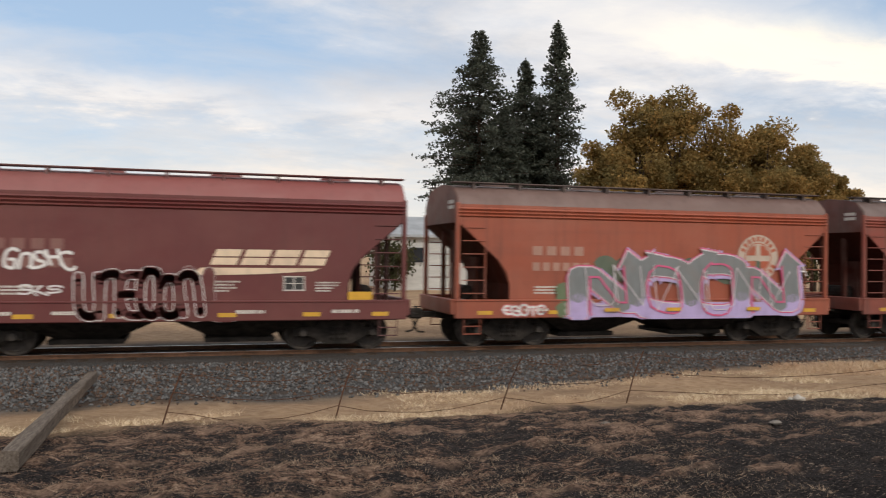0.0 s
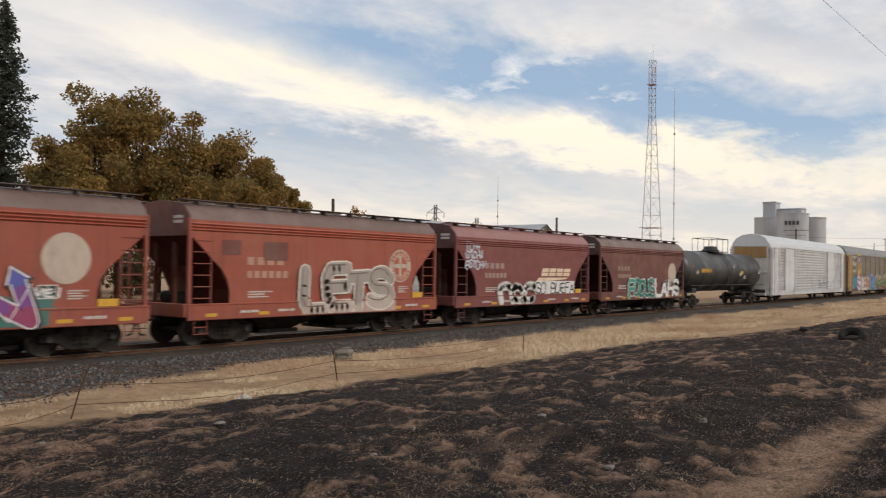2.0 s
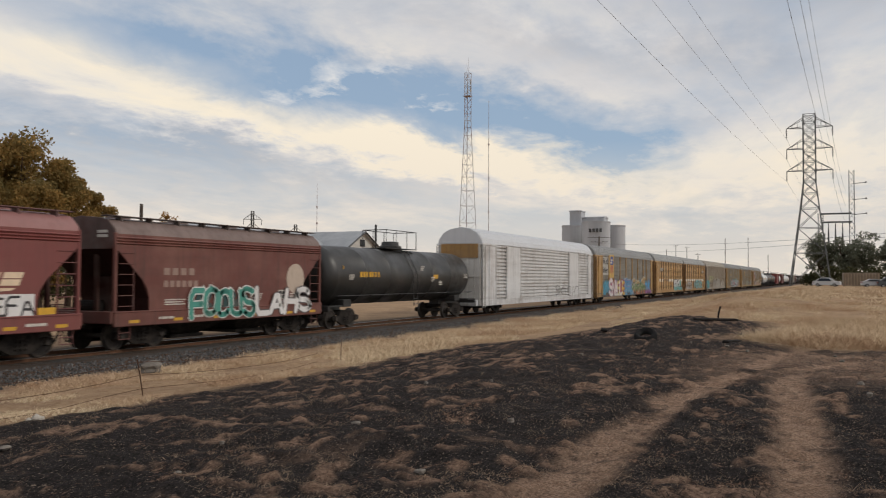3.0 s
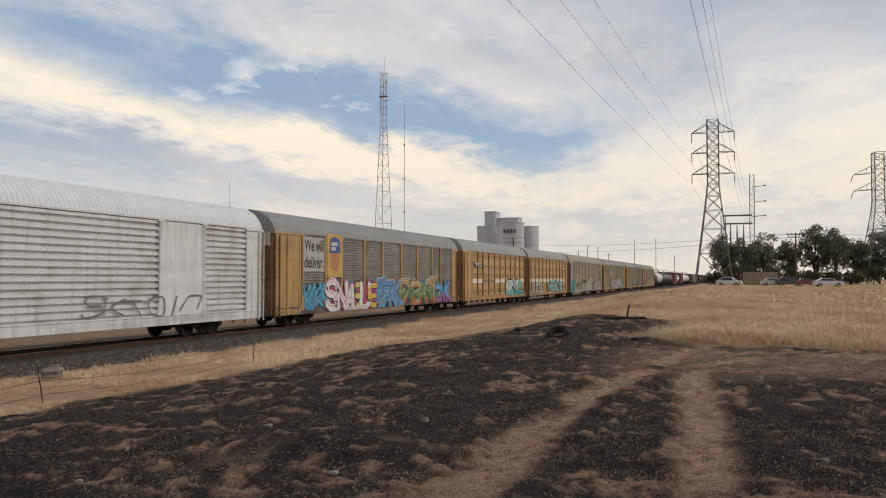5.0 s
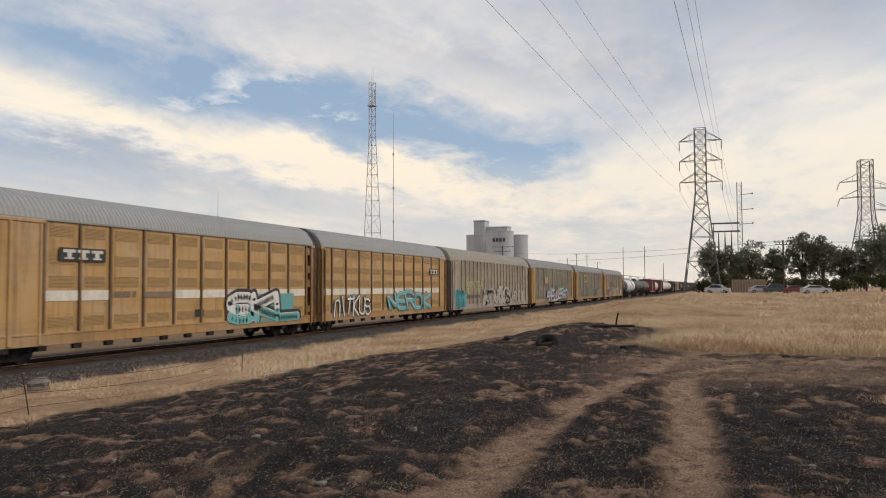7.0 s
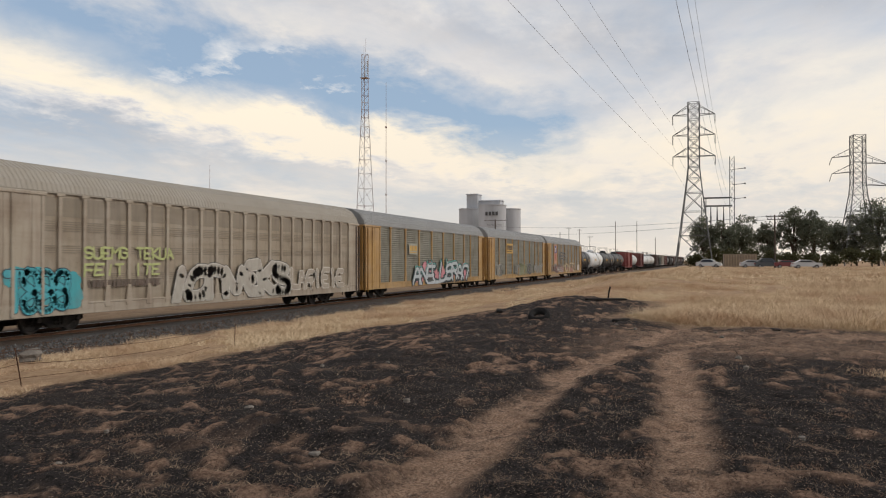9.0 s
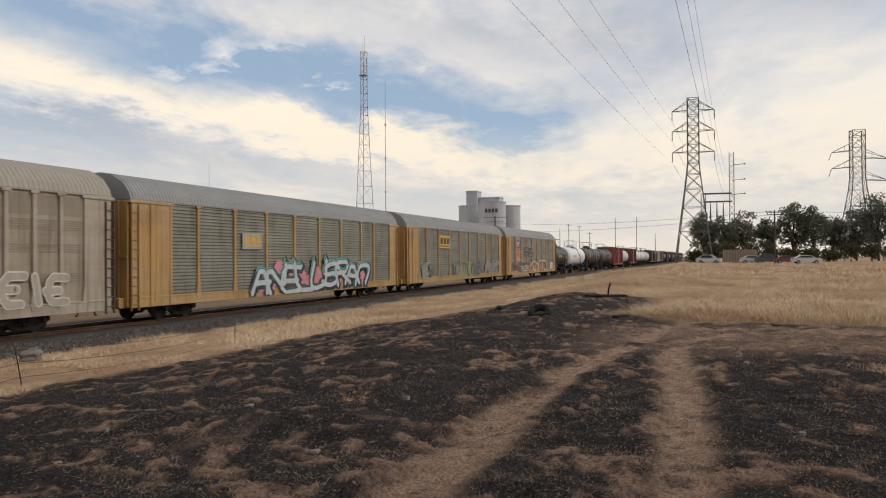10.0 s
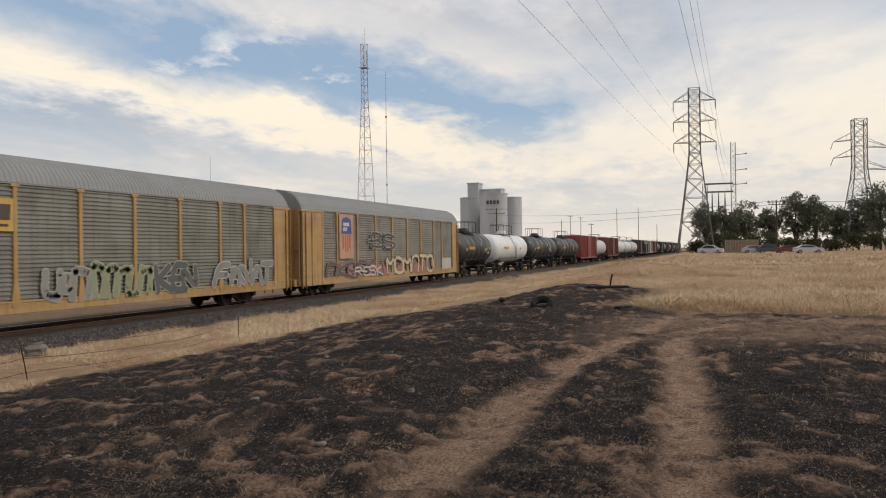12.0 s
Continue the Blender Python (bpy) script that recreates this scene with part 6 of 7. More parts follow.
def radio_tower():
    x, y = 207.5, 91.3
    t = thing("radio_tower", "tall red and grey lattice radio tower", "radio tower", (x, y, -0.8))
    half = lambda z: 0.85 if z > 44 else 0.85 + (44 - z) * 0.047
    lv = [0]
    while lv[-1] < 57.0:
        lv.append(lv[-1] + max(1.6, half(lv[-1]) * 2.2))
    lattice(t, lv, half, 0.085, 0.04, MASTRED, 3)
    for z in (14.0, 52.0):
        part("platform", Geo().box(-half(z) - 0.2, half(z) + 0.2, -half(z) - 0.2, half(z) + 0.2, z, z + 0.10), MASTRED, t)
    for k, (dx, dz) in enumerate(((-0.9, 55), (0.8, 54), (0.9, 56), (-0.8, 53))):
        part("antenna", Geo().box(dx - 0.08, dx + 0.08, -0.5, -0.3, dz - 0.7, dz + 0.7, 0.02).tube([(0, -0.4, dz), (dx, -0.4, dz)], 0.04, 4), GALV, t)
    part("whip", Geo().tube([(0.6, 0, 57), (0.6, 0, 63)], 0.05, 5, True, 0.02), MASTRED, t)
    part("whip", Geo().tube([(-0.6, 0, 57), (-0.6, 0, 61)], 0.05, 5, True, 0.02), MASTRED, t)


def slim_mast(x, y, top, r, label, dishes=()):
    t = thing("radio_mast", label, "radio mast", (x, y, -0.8))
    part("pole", Geo().tube([(0, 0, 0), (0, 0, top * 0.6), (0, 0, top + 0.8)], r, 6, True, r * 0.4), MASTRED, t)
    for z in dishes:
        part("collar", Geo().lathe([(z - 0.3, r * 1.2), (z - 0.25, r * 2.2), (z + 0.25, r * 2.2), (z + 0.3, r * 1.2)], "z", (0, 0, 0), 8), MASTRED, t)
    return t


def power_pylon(x, y, H, base, neck, arms, rz, label, strain=False):
    z0 = gz(x, y)
    t = thing("power_pylon", label, "power pylon", (x, y, z0), rz, "power pylons")
    zn = H * 0.60
    half = lambda z: (neck if z > zn else neck + (base - neck) * (1 - z / zn) ** 1.05) / 2
    lv = [0]
    while lv[-1] < H - 0.6:
        lv.append(min(H, lv[-1] + max(2.0, half(lv[-1]) * 1.75)))
    lattice(t, lv, half, 0.12, 0.055, PYLON)
    for z, reach, sides in arms:
        for s in sides:
            g = Geo()
            tip = (0, s * reach, z + (0.0 if not strain else -0.4))
            for sx in (-1, 1):
                g.tube([(sx * neck / 2, s * neck / 2, z), tip], 0.07, 4).tube([(sx * neck / 2, s * neck / 2, z + 1.9), tip], 0.06, 4)
            for k in (0.33, 0.66):
                yk = s * (neck / 2 + (reach - neck / 2) * k)
                g.tube([(0, yk, z), (0, yk, z + 1.9 * (1 - k))], 0.035, 4)
            a = part("cross_arm", g, PYLON, t)
            end = (0, s * reach, z - 2.0) if not strain else (-1.4, s * (reach + 1.0), z - 2.4)
            ins = Geo().tube([tip, end], 0.07, 6)
            for k in range(6):
                p = Vector(tip).lerp(Vector(end), (k + 0.7) / 6.5)
                ins.lathe([(-0.05, 0.07), (0, 0.17), (0.05, 0.07)], "z", tuple(p), 7)
            part("insulator", ins, CERAMIC, a)
    return t


def sagging(a, b, sag, n=28):
    A, B = Vector(a), Vector(b)
    return [tuple(A.lerp(B, k / n) - Vector((0, 0, 4 * sag * (k / n) * (1 - k / n)))) for k in range(n + 1)]


def wire(points, r, label, group="overhead wires"):
    part_ob = part("power_line", Geo().tube(points, r, 4, False), WIREM)
    return tagged(part_ob, label, "power line", group)


def utility_pole(x, y, top, r, label, arms=(), rz=0.0):
    z0 = gz(x, y)
    t = thing("utility_pole", label, "utility pole", (x, y, z0), rz, "utility poles")
    H = top - z0
    part("post", Geo().tube([(0, 0, -0.4), (0, 0, H * 0.5), (0, 0, H)], r, 8, True, r * 0.7), POLEWOOD, t)
    for dz, w in arms:
        c = part("cross_arm", Geo().box(-0.06, 0.06, -w, w, H - dz - 0.07, H - dz + 0.07, 0.01), POLEWOOD, t)
        for k in (-0.9, -0.45, 0.45, 0.9):
            part("insulator", Geo().lathe([(H - dz + 0.07, 0.05), (H - dz + 0.15, 0.09), (H - dz + 0.3, 0.06)], "z", (0, w * k, 0), 6), CERAMIC, c)
    return t


def build_masts():
    radio_tower()
    slim_mast(228.3, 93.6, 54.5, 0.13, "thin tall red and grey radio mast", (12, 22, 32, 42))
    slim_mast(215.3, 145.4, 30.5, 0.12, "thin grey radio mast with a collar", (24, 19))
    arms = [(32.3, 4.3, (-1, 1)), (28.0, 4.3, (-1, 1)), (23.5, 4.3, (-1, 1))]
    power_pylon(184.4, 5.2, 34.9, 7.6, 2.3, arms, 0, "grey steel lattice power pylon with six cross-arms")
    power_pylon(227.0, -32.3, 32.2, 9.0, 2.9, [(27.2, 6.0, (1,)), (23.2, 6.0, (1,)), (25.4, 7.2, (-1,)), (20.0, 7.2, (-1,))], 8, "grey steel lattice strain pylon with slanting insulators", True)
    # substation gantry of slim masts and beams
    t = thing("substation_gantry", "grey lattice gantry of slim masts and beams", "substation", (260, -1.6, 0))
    for dy, h in ((6.2, 20.5), (-1.8, 32.6)):
        lv = [k * 1.7 for k in range(int(h / 1.7) + 1)]
        def corner(k, z):
            sx, sy = ((-1, -1), (1, -1), (1, 1), (-1, 1))[k % 4]
            return (sx * 0.55, dy + sy * 0.65, z)
        for k in range(4):
            part("leg", Geo().tube([corner(k, lv[0]), corner(k, lv[-1])], 0.10, 4), PYLON, t)
        g = Geo()
        for a, b in zip(lv, lv[1:]):
            for k in range(4):
                g.tube([corner(k, a), corner(k + 1, b)], 0.05, 3, False)
        tagged(part("bracing", g, PYLON, t), kind="stuff")
    for z in (20.0, 17.6, 10.5):
        part("beam", Geo().box(-0.4, 0.4, -1.8, 6.2, z, z + 0.45, 0.03), PYLON, t)
    for z in (28.5, 24.0, 19.8):
        part("outrigger", Geo().tube([(0, -1.8, z), (0, -5.4, z + 0.3)], 0.09, 5).lathe([(z + 0.1, 0.25), (z + 0.5, 0.25)], "z", (0, -5.4, 0), 6), PYLON, t)
    for dy in (0.6, 2.4, 4.2):
        part("bushing", Geo().lathe([(11, 0.15), (14, 0.22), (17.5, 0.1)], "z", (0, dy, 0), 8), CERAMIC, t)
    part("cross_brace", Geo().tube([(0, -1.8, 0), (0, 6.2, 10)], 0.09, 4).tube([(0, 6.2, 0), (0, -1.8, 10)], 0.09, 4), PYLON, t)
    # conductors from the pylon over the field and past the viewpoint
    for z in (30.5, 26.2, 21.7):
        wire(sagging((184.4, 9.5, z), (-110, 19.3, z + 1.0), 2.6, 40), 0.016, "high-voltage wire hung from a pylon")
        wire(sagging((184.4, 0.9, z), (-110, 5.4, z + 1.0), 2.6, 40), 0.016, "high-voltage wire hung from a pylon")
        wire(sagging((184.4, 9.5, z), (258, 4.6, z - 5), 1.0, 12), 0.022, "high-voltage wire hung from a pylon")
        wire(sagging((184.4, 0.9, z), (258, -1.8, z - 4), 1.0, 12), 0.022, "high-voltage wire hung from a pylon")
    for dz, yy in ((24.6, -39.5), (19.0, -39.5)):
        wire(sagging((226, yy, dz), (-60, -75, dz + 3), 4.0, 30), 0.022, "high-voltage wire hung from a strain pylon")
    utility_pole(158.8, -9.2, 9.75, 0.17, "brown wooden utility pole with double cross-arms", ((0.35, 1.5), (0.8, 1.3)), 8)
    utility_pole(65.8, 66.6, 9.3, 0.24, "thick weathered wooden pole behind the train")
    p = polar(75.2, 300)
    utility_pole(p[0], p[1], 16.5, 0.30, "wooden utility pole with three cross-arms before silos", ((0.4, 4.0), (2.0, 3.0), (6.0, 2.2)), 14)
    for az, d, h in ((81.6, 420, 14), (83.3, 300, 15.5), (84.7, 330, 17), (79.6, 260, 10.5), (80.2, 520, 22), (80.9, 520, 21), (85.9, 380, 12)):
        utility_pole(*polar(az, d), h, 0.10 * d / 250, "thin distant wooden utility pole", ((0.6, 1.4),) if d > 400 else (), 10)
    for z0, z1 in ((9.6, 14.0), (9.0, 11.2)):
        wire(sagging((158.8, -9.0, z0), (*p, z1), 1.2, 16), 0.03, "distribution wire between wooden poles")
    wire(sagging((158.8, -9.4, 9.6), (170, -90, 10.0), 1.0, 10), 0.025, "distribution wire between wooden poles")
    for i, (x, y, h) in enumerate(((237.1, 187.3, 26.0), (250, 178, 21.5))):
        power_pylon(x, y, h, 3.4, 0.9, [(h - 3.2, 3.2, (-1, 1)), (h - 6.5, 2.6, (-1, 1))], 25, "small distant lattice pylon behind a roof")


# ---- buildings ----
CONCRETE = rough_mat("pale_concrete", (0.40, 0.41, 0.43), (0.52, 0.53, 0.55), 0.25, 0.9, 0.1, 0.02, 0, (1, 1, 0.2))
ROOFTIN = rough_mat("grey_tin_roof", (0.30, 0.31, 0.32), (0.46, 0.47, 0.48), 0.6, 0.45, 0.1, 0.01, 0.3)
SIDING = rough_mat("white_board_siding", (0.50, 0.49, 0.46), (0.64, 0.62, 0.58), 0.8, 0.7, 0.2, 0.01, 0, (1, 1, 6))
GLASS = rough_mat("dark_window_glass", (0.02, 0.022, 0.025), (0.04, 0.045, 0.05), 1, 0.12, 0.0, 0.01)
DARKTRIM = rough_mat("dark_trim", (0.05, 0.05, 0.05), (0.09, 0.09, 0.09), 2, 0.6, 0.1, 0.01)


def silos():
    t = thing("grain_elevator", "pale grey concrete grain silos with a headhouse", "silo", (0, 0, -0.8))
    for az, d, r, h in ((73.45, 336, 4.3, 23.4), (75.0, 326, 5.4, 24.2), (76.25, 334, 4.0, 23.2), (74.2, 345, 5.0, 23.2), (75.7, 347, 5.0, 23.2)):
        x, y = polar(az, d)
        part("silo", Geo().lathe([(0, r), (h - 0.4, r), (h - 0.4, r + 0.15), (h, r + 0.15), (h + 0.3, 0.1)], "z", (x, y, 0), 28), CONCRETE, t, smooth=True)
    x, y = polar(73.75, 338)
    part("headhouse", Geo().box(x - 3, x + 3, y - 2.3, y + 2.3, 20, 29.2, 0.1).box(x - 3.2, x + 3.2, y - 2.5, y + 2.5, 28.9, 29.4, 0.05), CONCRETE, t)
    x, y = polar(74.9, 338)
    part("gallery", Geo().box(x - 3, x + 3, y - 4.6, y + 4.2, 23.4, 26.4, 0.1).loft([[(x - 3.2, yy, 26.4), (x + 3.2, yy, 26.4), (x + 3.2, yy, 26.7), (x, yy, 27.1), (x - 3.2, yy, 26.7)] for yy in (y - 4.8, y + 4.4)]), CONCRETE, t)
    x, y = polar(75.0, 320.4)
    for k in range(4):
        part("sign_bar", Geo().box(x - 0.2, x + 0.05, y + 2.3 - 1.35 * k - 0.45, y + 2.3 - 1.35 * k + 0.45, 19.9, 21.3), DARKTRIM, t)


def gable_house(x0, x1, y0, y1, eave, ridge, label, along="x", windows=4):
    z0 = gz((x0 + x1) / 2, (y0 + y1) / 2)
    t = thing("house", label, "building", (0, 0, z0), group="buildings past the track")
    ea, ri = eave - z0, ridge - z0
    part("wall", Geo().box(x0, x1, y0, y1, -0.2, ea), SIDING, t)
    o = 0.5
    if along == "x":
        ym = (y0 + y1) / 2
        sec = [(y0 - o, ea - 0.15), (ym, ri), (y1 + o, ea - 0.15), (y1 + o, ea - 0.35), (ym, ri - 0.22), (y0 - o, ea - 0.35)]
        part("roof", Geo().loft([[(x, a, b) for a, b in sec] for x in (x0 - o, x1 + o)]), ROOFTIN, t)
        for x in (x0, x1):
            part("gable", Geo().loft([[(xx, y0, ea), (xx, ym, ri - 0.2), (xx, y1, ea)] for xx in (x - 0.05, x + 0.05)]), SIDING, t)
    else:
        xm = (x0 + x1) / 2
        sec = [(x0 - o, ea - 0.15), (xm, ri), (x1 + o, ea - 0.15), (x1 + o, ea - 0.35), (xm, ri - 0.22), (x0 - o, ea - 0.35)]
        part("roof", Geo().loft([[(a, y, b) for a, b in sec] for y in (y0 - o, y1 + o)]), ROOFTIN, t)
        part("gable", Geo().loft([[(x0, yy, ea), (xm, yy, ri - 0.2), (x1, yy, ea)] for yy in (y0 - 0.05, y0 + 0.05)]), SIDING, t)
        part("barge_board", Geo().tube([(x0 - o, y0 - o - 0.03, ea - 0.25), (xm, y0 - o - 0.03, ri - 0.1), (x1 + o, y0 - o - 0.03, ea - 0.25)], 0.13, 4), DARKTRIM, t)
        part("attic_window", Geo().box(xm - 0.6, xm + 0.6, y0 - 0.09, y0 - 0.05, ea + 0.2, ea + 1.1), GLASS, t)
    for k in range(windows):
        x = x0 + (x1 - x0) * (k + 0.5) / windows
        w = part("window", Geo().box(x - 0.65, x + 0.65, y0 - 0.08, y0 - 0.02, ea - 2.3, ea - 1.0), SIDING, t)
        part("pane", Geo().box(x - 0.55, x + 0.55, y0 - 0.11, y0 - 0.085, ea - 2.2, ea - 1.1), GLASS, w)
    return t


def build_buildings():
    silos()
    gable_house(67, 89, 57, 67, 4.4, 7.4, "white house with a long grey tin roof")
    gable_house(88.5, 96.5, 55.5, 64, 5.4, 7.6, "white house gable with a small attic window", "y", 2)
    part("chimney", Geo().box(95.2, 95.45, 55.0, 55.2, gz(95.3, 55), 8.6), DARKTRIM)
    tagged(bpy.data.objects["chimney"], "thin dark flue pipe beside a house gable", "flue pipe")
    gable_house(100, 150, 66, 78, 4.0, 5.6, "long low shed with a grey tin roof")
    gable_house(14, 27, 60, 69, 3.4, 4.8, "low white building past the railway")
    gable_house(160, 200, 60, 72, 4.4, 6.0, "distant low shed with a grey tin roof")
    x, y = polar(91.2, 172)
    t = thing("storage_container", "tan shipping container beyond the grass field", "container", (x, y, gz(x, y)), 5)
    part("box", Geo().box(-1.2, 1.2, -3, 3, 0.1, 2.6, 0.03), paint((0.20, 0.15, 0.10), 0.6), t)
    for k in range(12):
        part("rib", Geo().box(-1.26, -1.2, -2.85 + k * 0.5, -2.7 + k * 0.5, 0.2, 2.5), paint((0.30, 0.22, 0.14), 0.6), t)


# ---- parked cars ----
TYRE = rough_mat("black_rubber", (0.012, 0.012, 0.012), (0.03, 0.028, 0.027), 6, 0.85, 0.4, 0.01)
RIM = rough_mat("grey_alloy", (0.30, 0.30, 0.31), (0.42, 0.42, 0.43), 3, 0.4, 0.1, 0.005, 0.7)
LAMPRED = rough_mat("red_tail_lamp", (0.30, 0.02, 0.02), (0.36, 0.03, 0.03), 3, 0.25, 0.0, 0.01)


def parked_car(az, d, col, label, rz, tall=0.0):
    x, y = polar(az, d)
    t = thing("parked_car", label, "car", (x, y, gz(x, y) + 0.02), rz, "parked cars")
    m = rough_mat("car_paint_%d" % int(col[0] * 1000), col, dark(col, 0.9), 1, 0.3, 0.0, 0.01)
    top = 1.45 + tall
    prof = [(-2.25, 0.35), (-2.3, 0.62), (-2.2, 0.92), (-1.35, 0.98), (-0.65, top - 0.08), (0.1, top), (1.0, top - 0.03), (1.75, 1.02 + tall * 0.5), (2.22, 0.98 + tall * 0.3), (2.3, 0.6), (2.25, 0.35)]
    rings = []
    for yy, k, dz in ((-0.80, 0.0, 0.0), (-0.90, 0.35, 0.0), (-0.88, 0.7, 0), (0.88, 0.7, 0), (0.90, 0.35, 0), (0.80, 0.0, 0)):
        rings.append([(a * (1 - 0.03 * (yy in (-0.80, 0.80))), yy * (0.82 if b > 1.05 else 1.0), b) for a, b in prof])
    part("body", Geo().loft(rings), m, t, smooth=True)
    for s in (-1, 1):
        part("side_window", Geo().loft([[(-0.95, yy, 1.02), (-0.52, yy - s * 0.10, top - 0.14), (0.95, yy - s * 0.10, top - 0.14), (1.5, yy, 1.05)] for yy in (s * 0.86, s * 0.905)]), GLASS, t)
        for x2 in (-1.4, 1.4):
            w = part("wheel", Geo().lathe([(s * 0.70, 0.2), (s * 0.70, 0.32), (s * 0.92, 0.32), (s * 0.92, 0.2)], "y", (x2, 0, 0.32), 16), TYRE, t)
            part("rim", Geo().lathe([(s * 0.90, 0.02), (s * 0.90, 0.2), (s * 0.93, 0.19), (s * 0.94, 0.02)], "y", (x2, 0, 0.32), 12), RIM, w)
        part("headlight", Geo().box(-2.3, -2.12, s * 0.5, s * 0.82, 0.68, 0.84, 0.03), RIM, t)
        part("tail_light", Geo().box(2.14, 2.3, s * 0.55, s * 0.84, 0.72, 0.92, 0.03), LAMPRED, t)
    part("windscreen", Geo().loft([[(-1.32, yy * 0.86, 1.02), (-0.68, yy * 0.80, top - 0.10), (-0.70, yy * 0.80, top - 0.06), (-1.36, yy * 0.86, 1.05)] for yy in (-0.84, 0.84)]), GLASS, t)


def build_cars():
    parked_car(95.15, 149, (0.62, 0.62, 0.62), "white parked saloon car on the grass", 96)
    parked_car(89.3, 165, (0.60, 0.60, 0.60), "white parked car beyond the grass", 80, 0.2)
    parked_car(92.0, 160, (0.55, 0.55, 0.56), "pale parked car beyond the grass", 95)
    parked_car(92.9, 158, (0.07, 0.075, 0.08), "dark grey parked off-road car", 92, 0.35)
    parked_car(94.1, 156, (0.20, 0.03, 0.03), "dark red parked car beyond the grass", 90)
    parked_car(102.0, 160, (0.50, 0.45, 0.33), "beige parked car beyond the grass", 85, 0.2)


build_trees()
build_masts()
build_buildings()
build_cars()

# ---- things in the field ----
PLANK = rough_mat("grey_weathered_plank", (0.09, 0.07, 0.056), (0.21, 0.175, 0.145), 6, 0.9, 0.5, 0.01, 0, (8, 0.5, 8))
STONEM = rough_mat("pale_field_stone", (0.13, 0.115, 0.10), (0.25, 0.22, 0.19), 6, 0.9, 0.5, 0.02)
RUSTY = rough_mat("rusty_iron", (0.06, 0.03, 0.02), (0.13, 0.065, 0.04), 8, 0.85, 0.3, 0.005)
CHARRED = rough_mat("charred_wood", (0.012, 0.011, 0.011), (0.05, 0.042, 0.038), 7, 0.9, 0.6, 0.02)


def stone(x, y, r, seed, label, mat, flat=0.6, name="stone"):
    rng = np.random.default_rng(seed)
    bm = bmesh.new()
    bmesh.ops.create_icosphere(bm, subdivisions=2, radius=1.0)
    ph = rng.uniform(0, 6, 6)
    for v in bm.verts:
        k = 1 + 0.18 * math.sin(3 * v.co.x + ph[0]) + 0.16 * math.sin(4 * v.co.y + ph[1]) + 0.14 * math.sin(5 * v.co.z + ph[2])
        v.co = Vector((v.co.x * r * k * 1.15, v.co.y * r * k * 0.9, v.co.z * r * k * flat))
    me = bpy.data.meshes.new(name)
    bm.to_mesh(me)
    bm.free()
    me.materials.append(mat)
    ob = new(name, me)
    ob.location = (x, y, gz(x, y) + r * flat * 0.55)
    return tagged(ob, label, "stone")


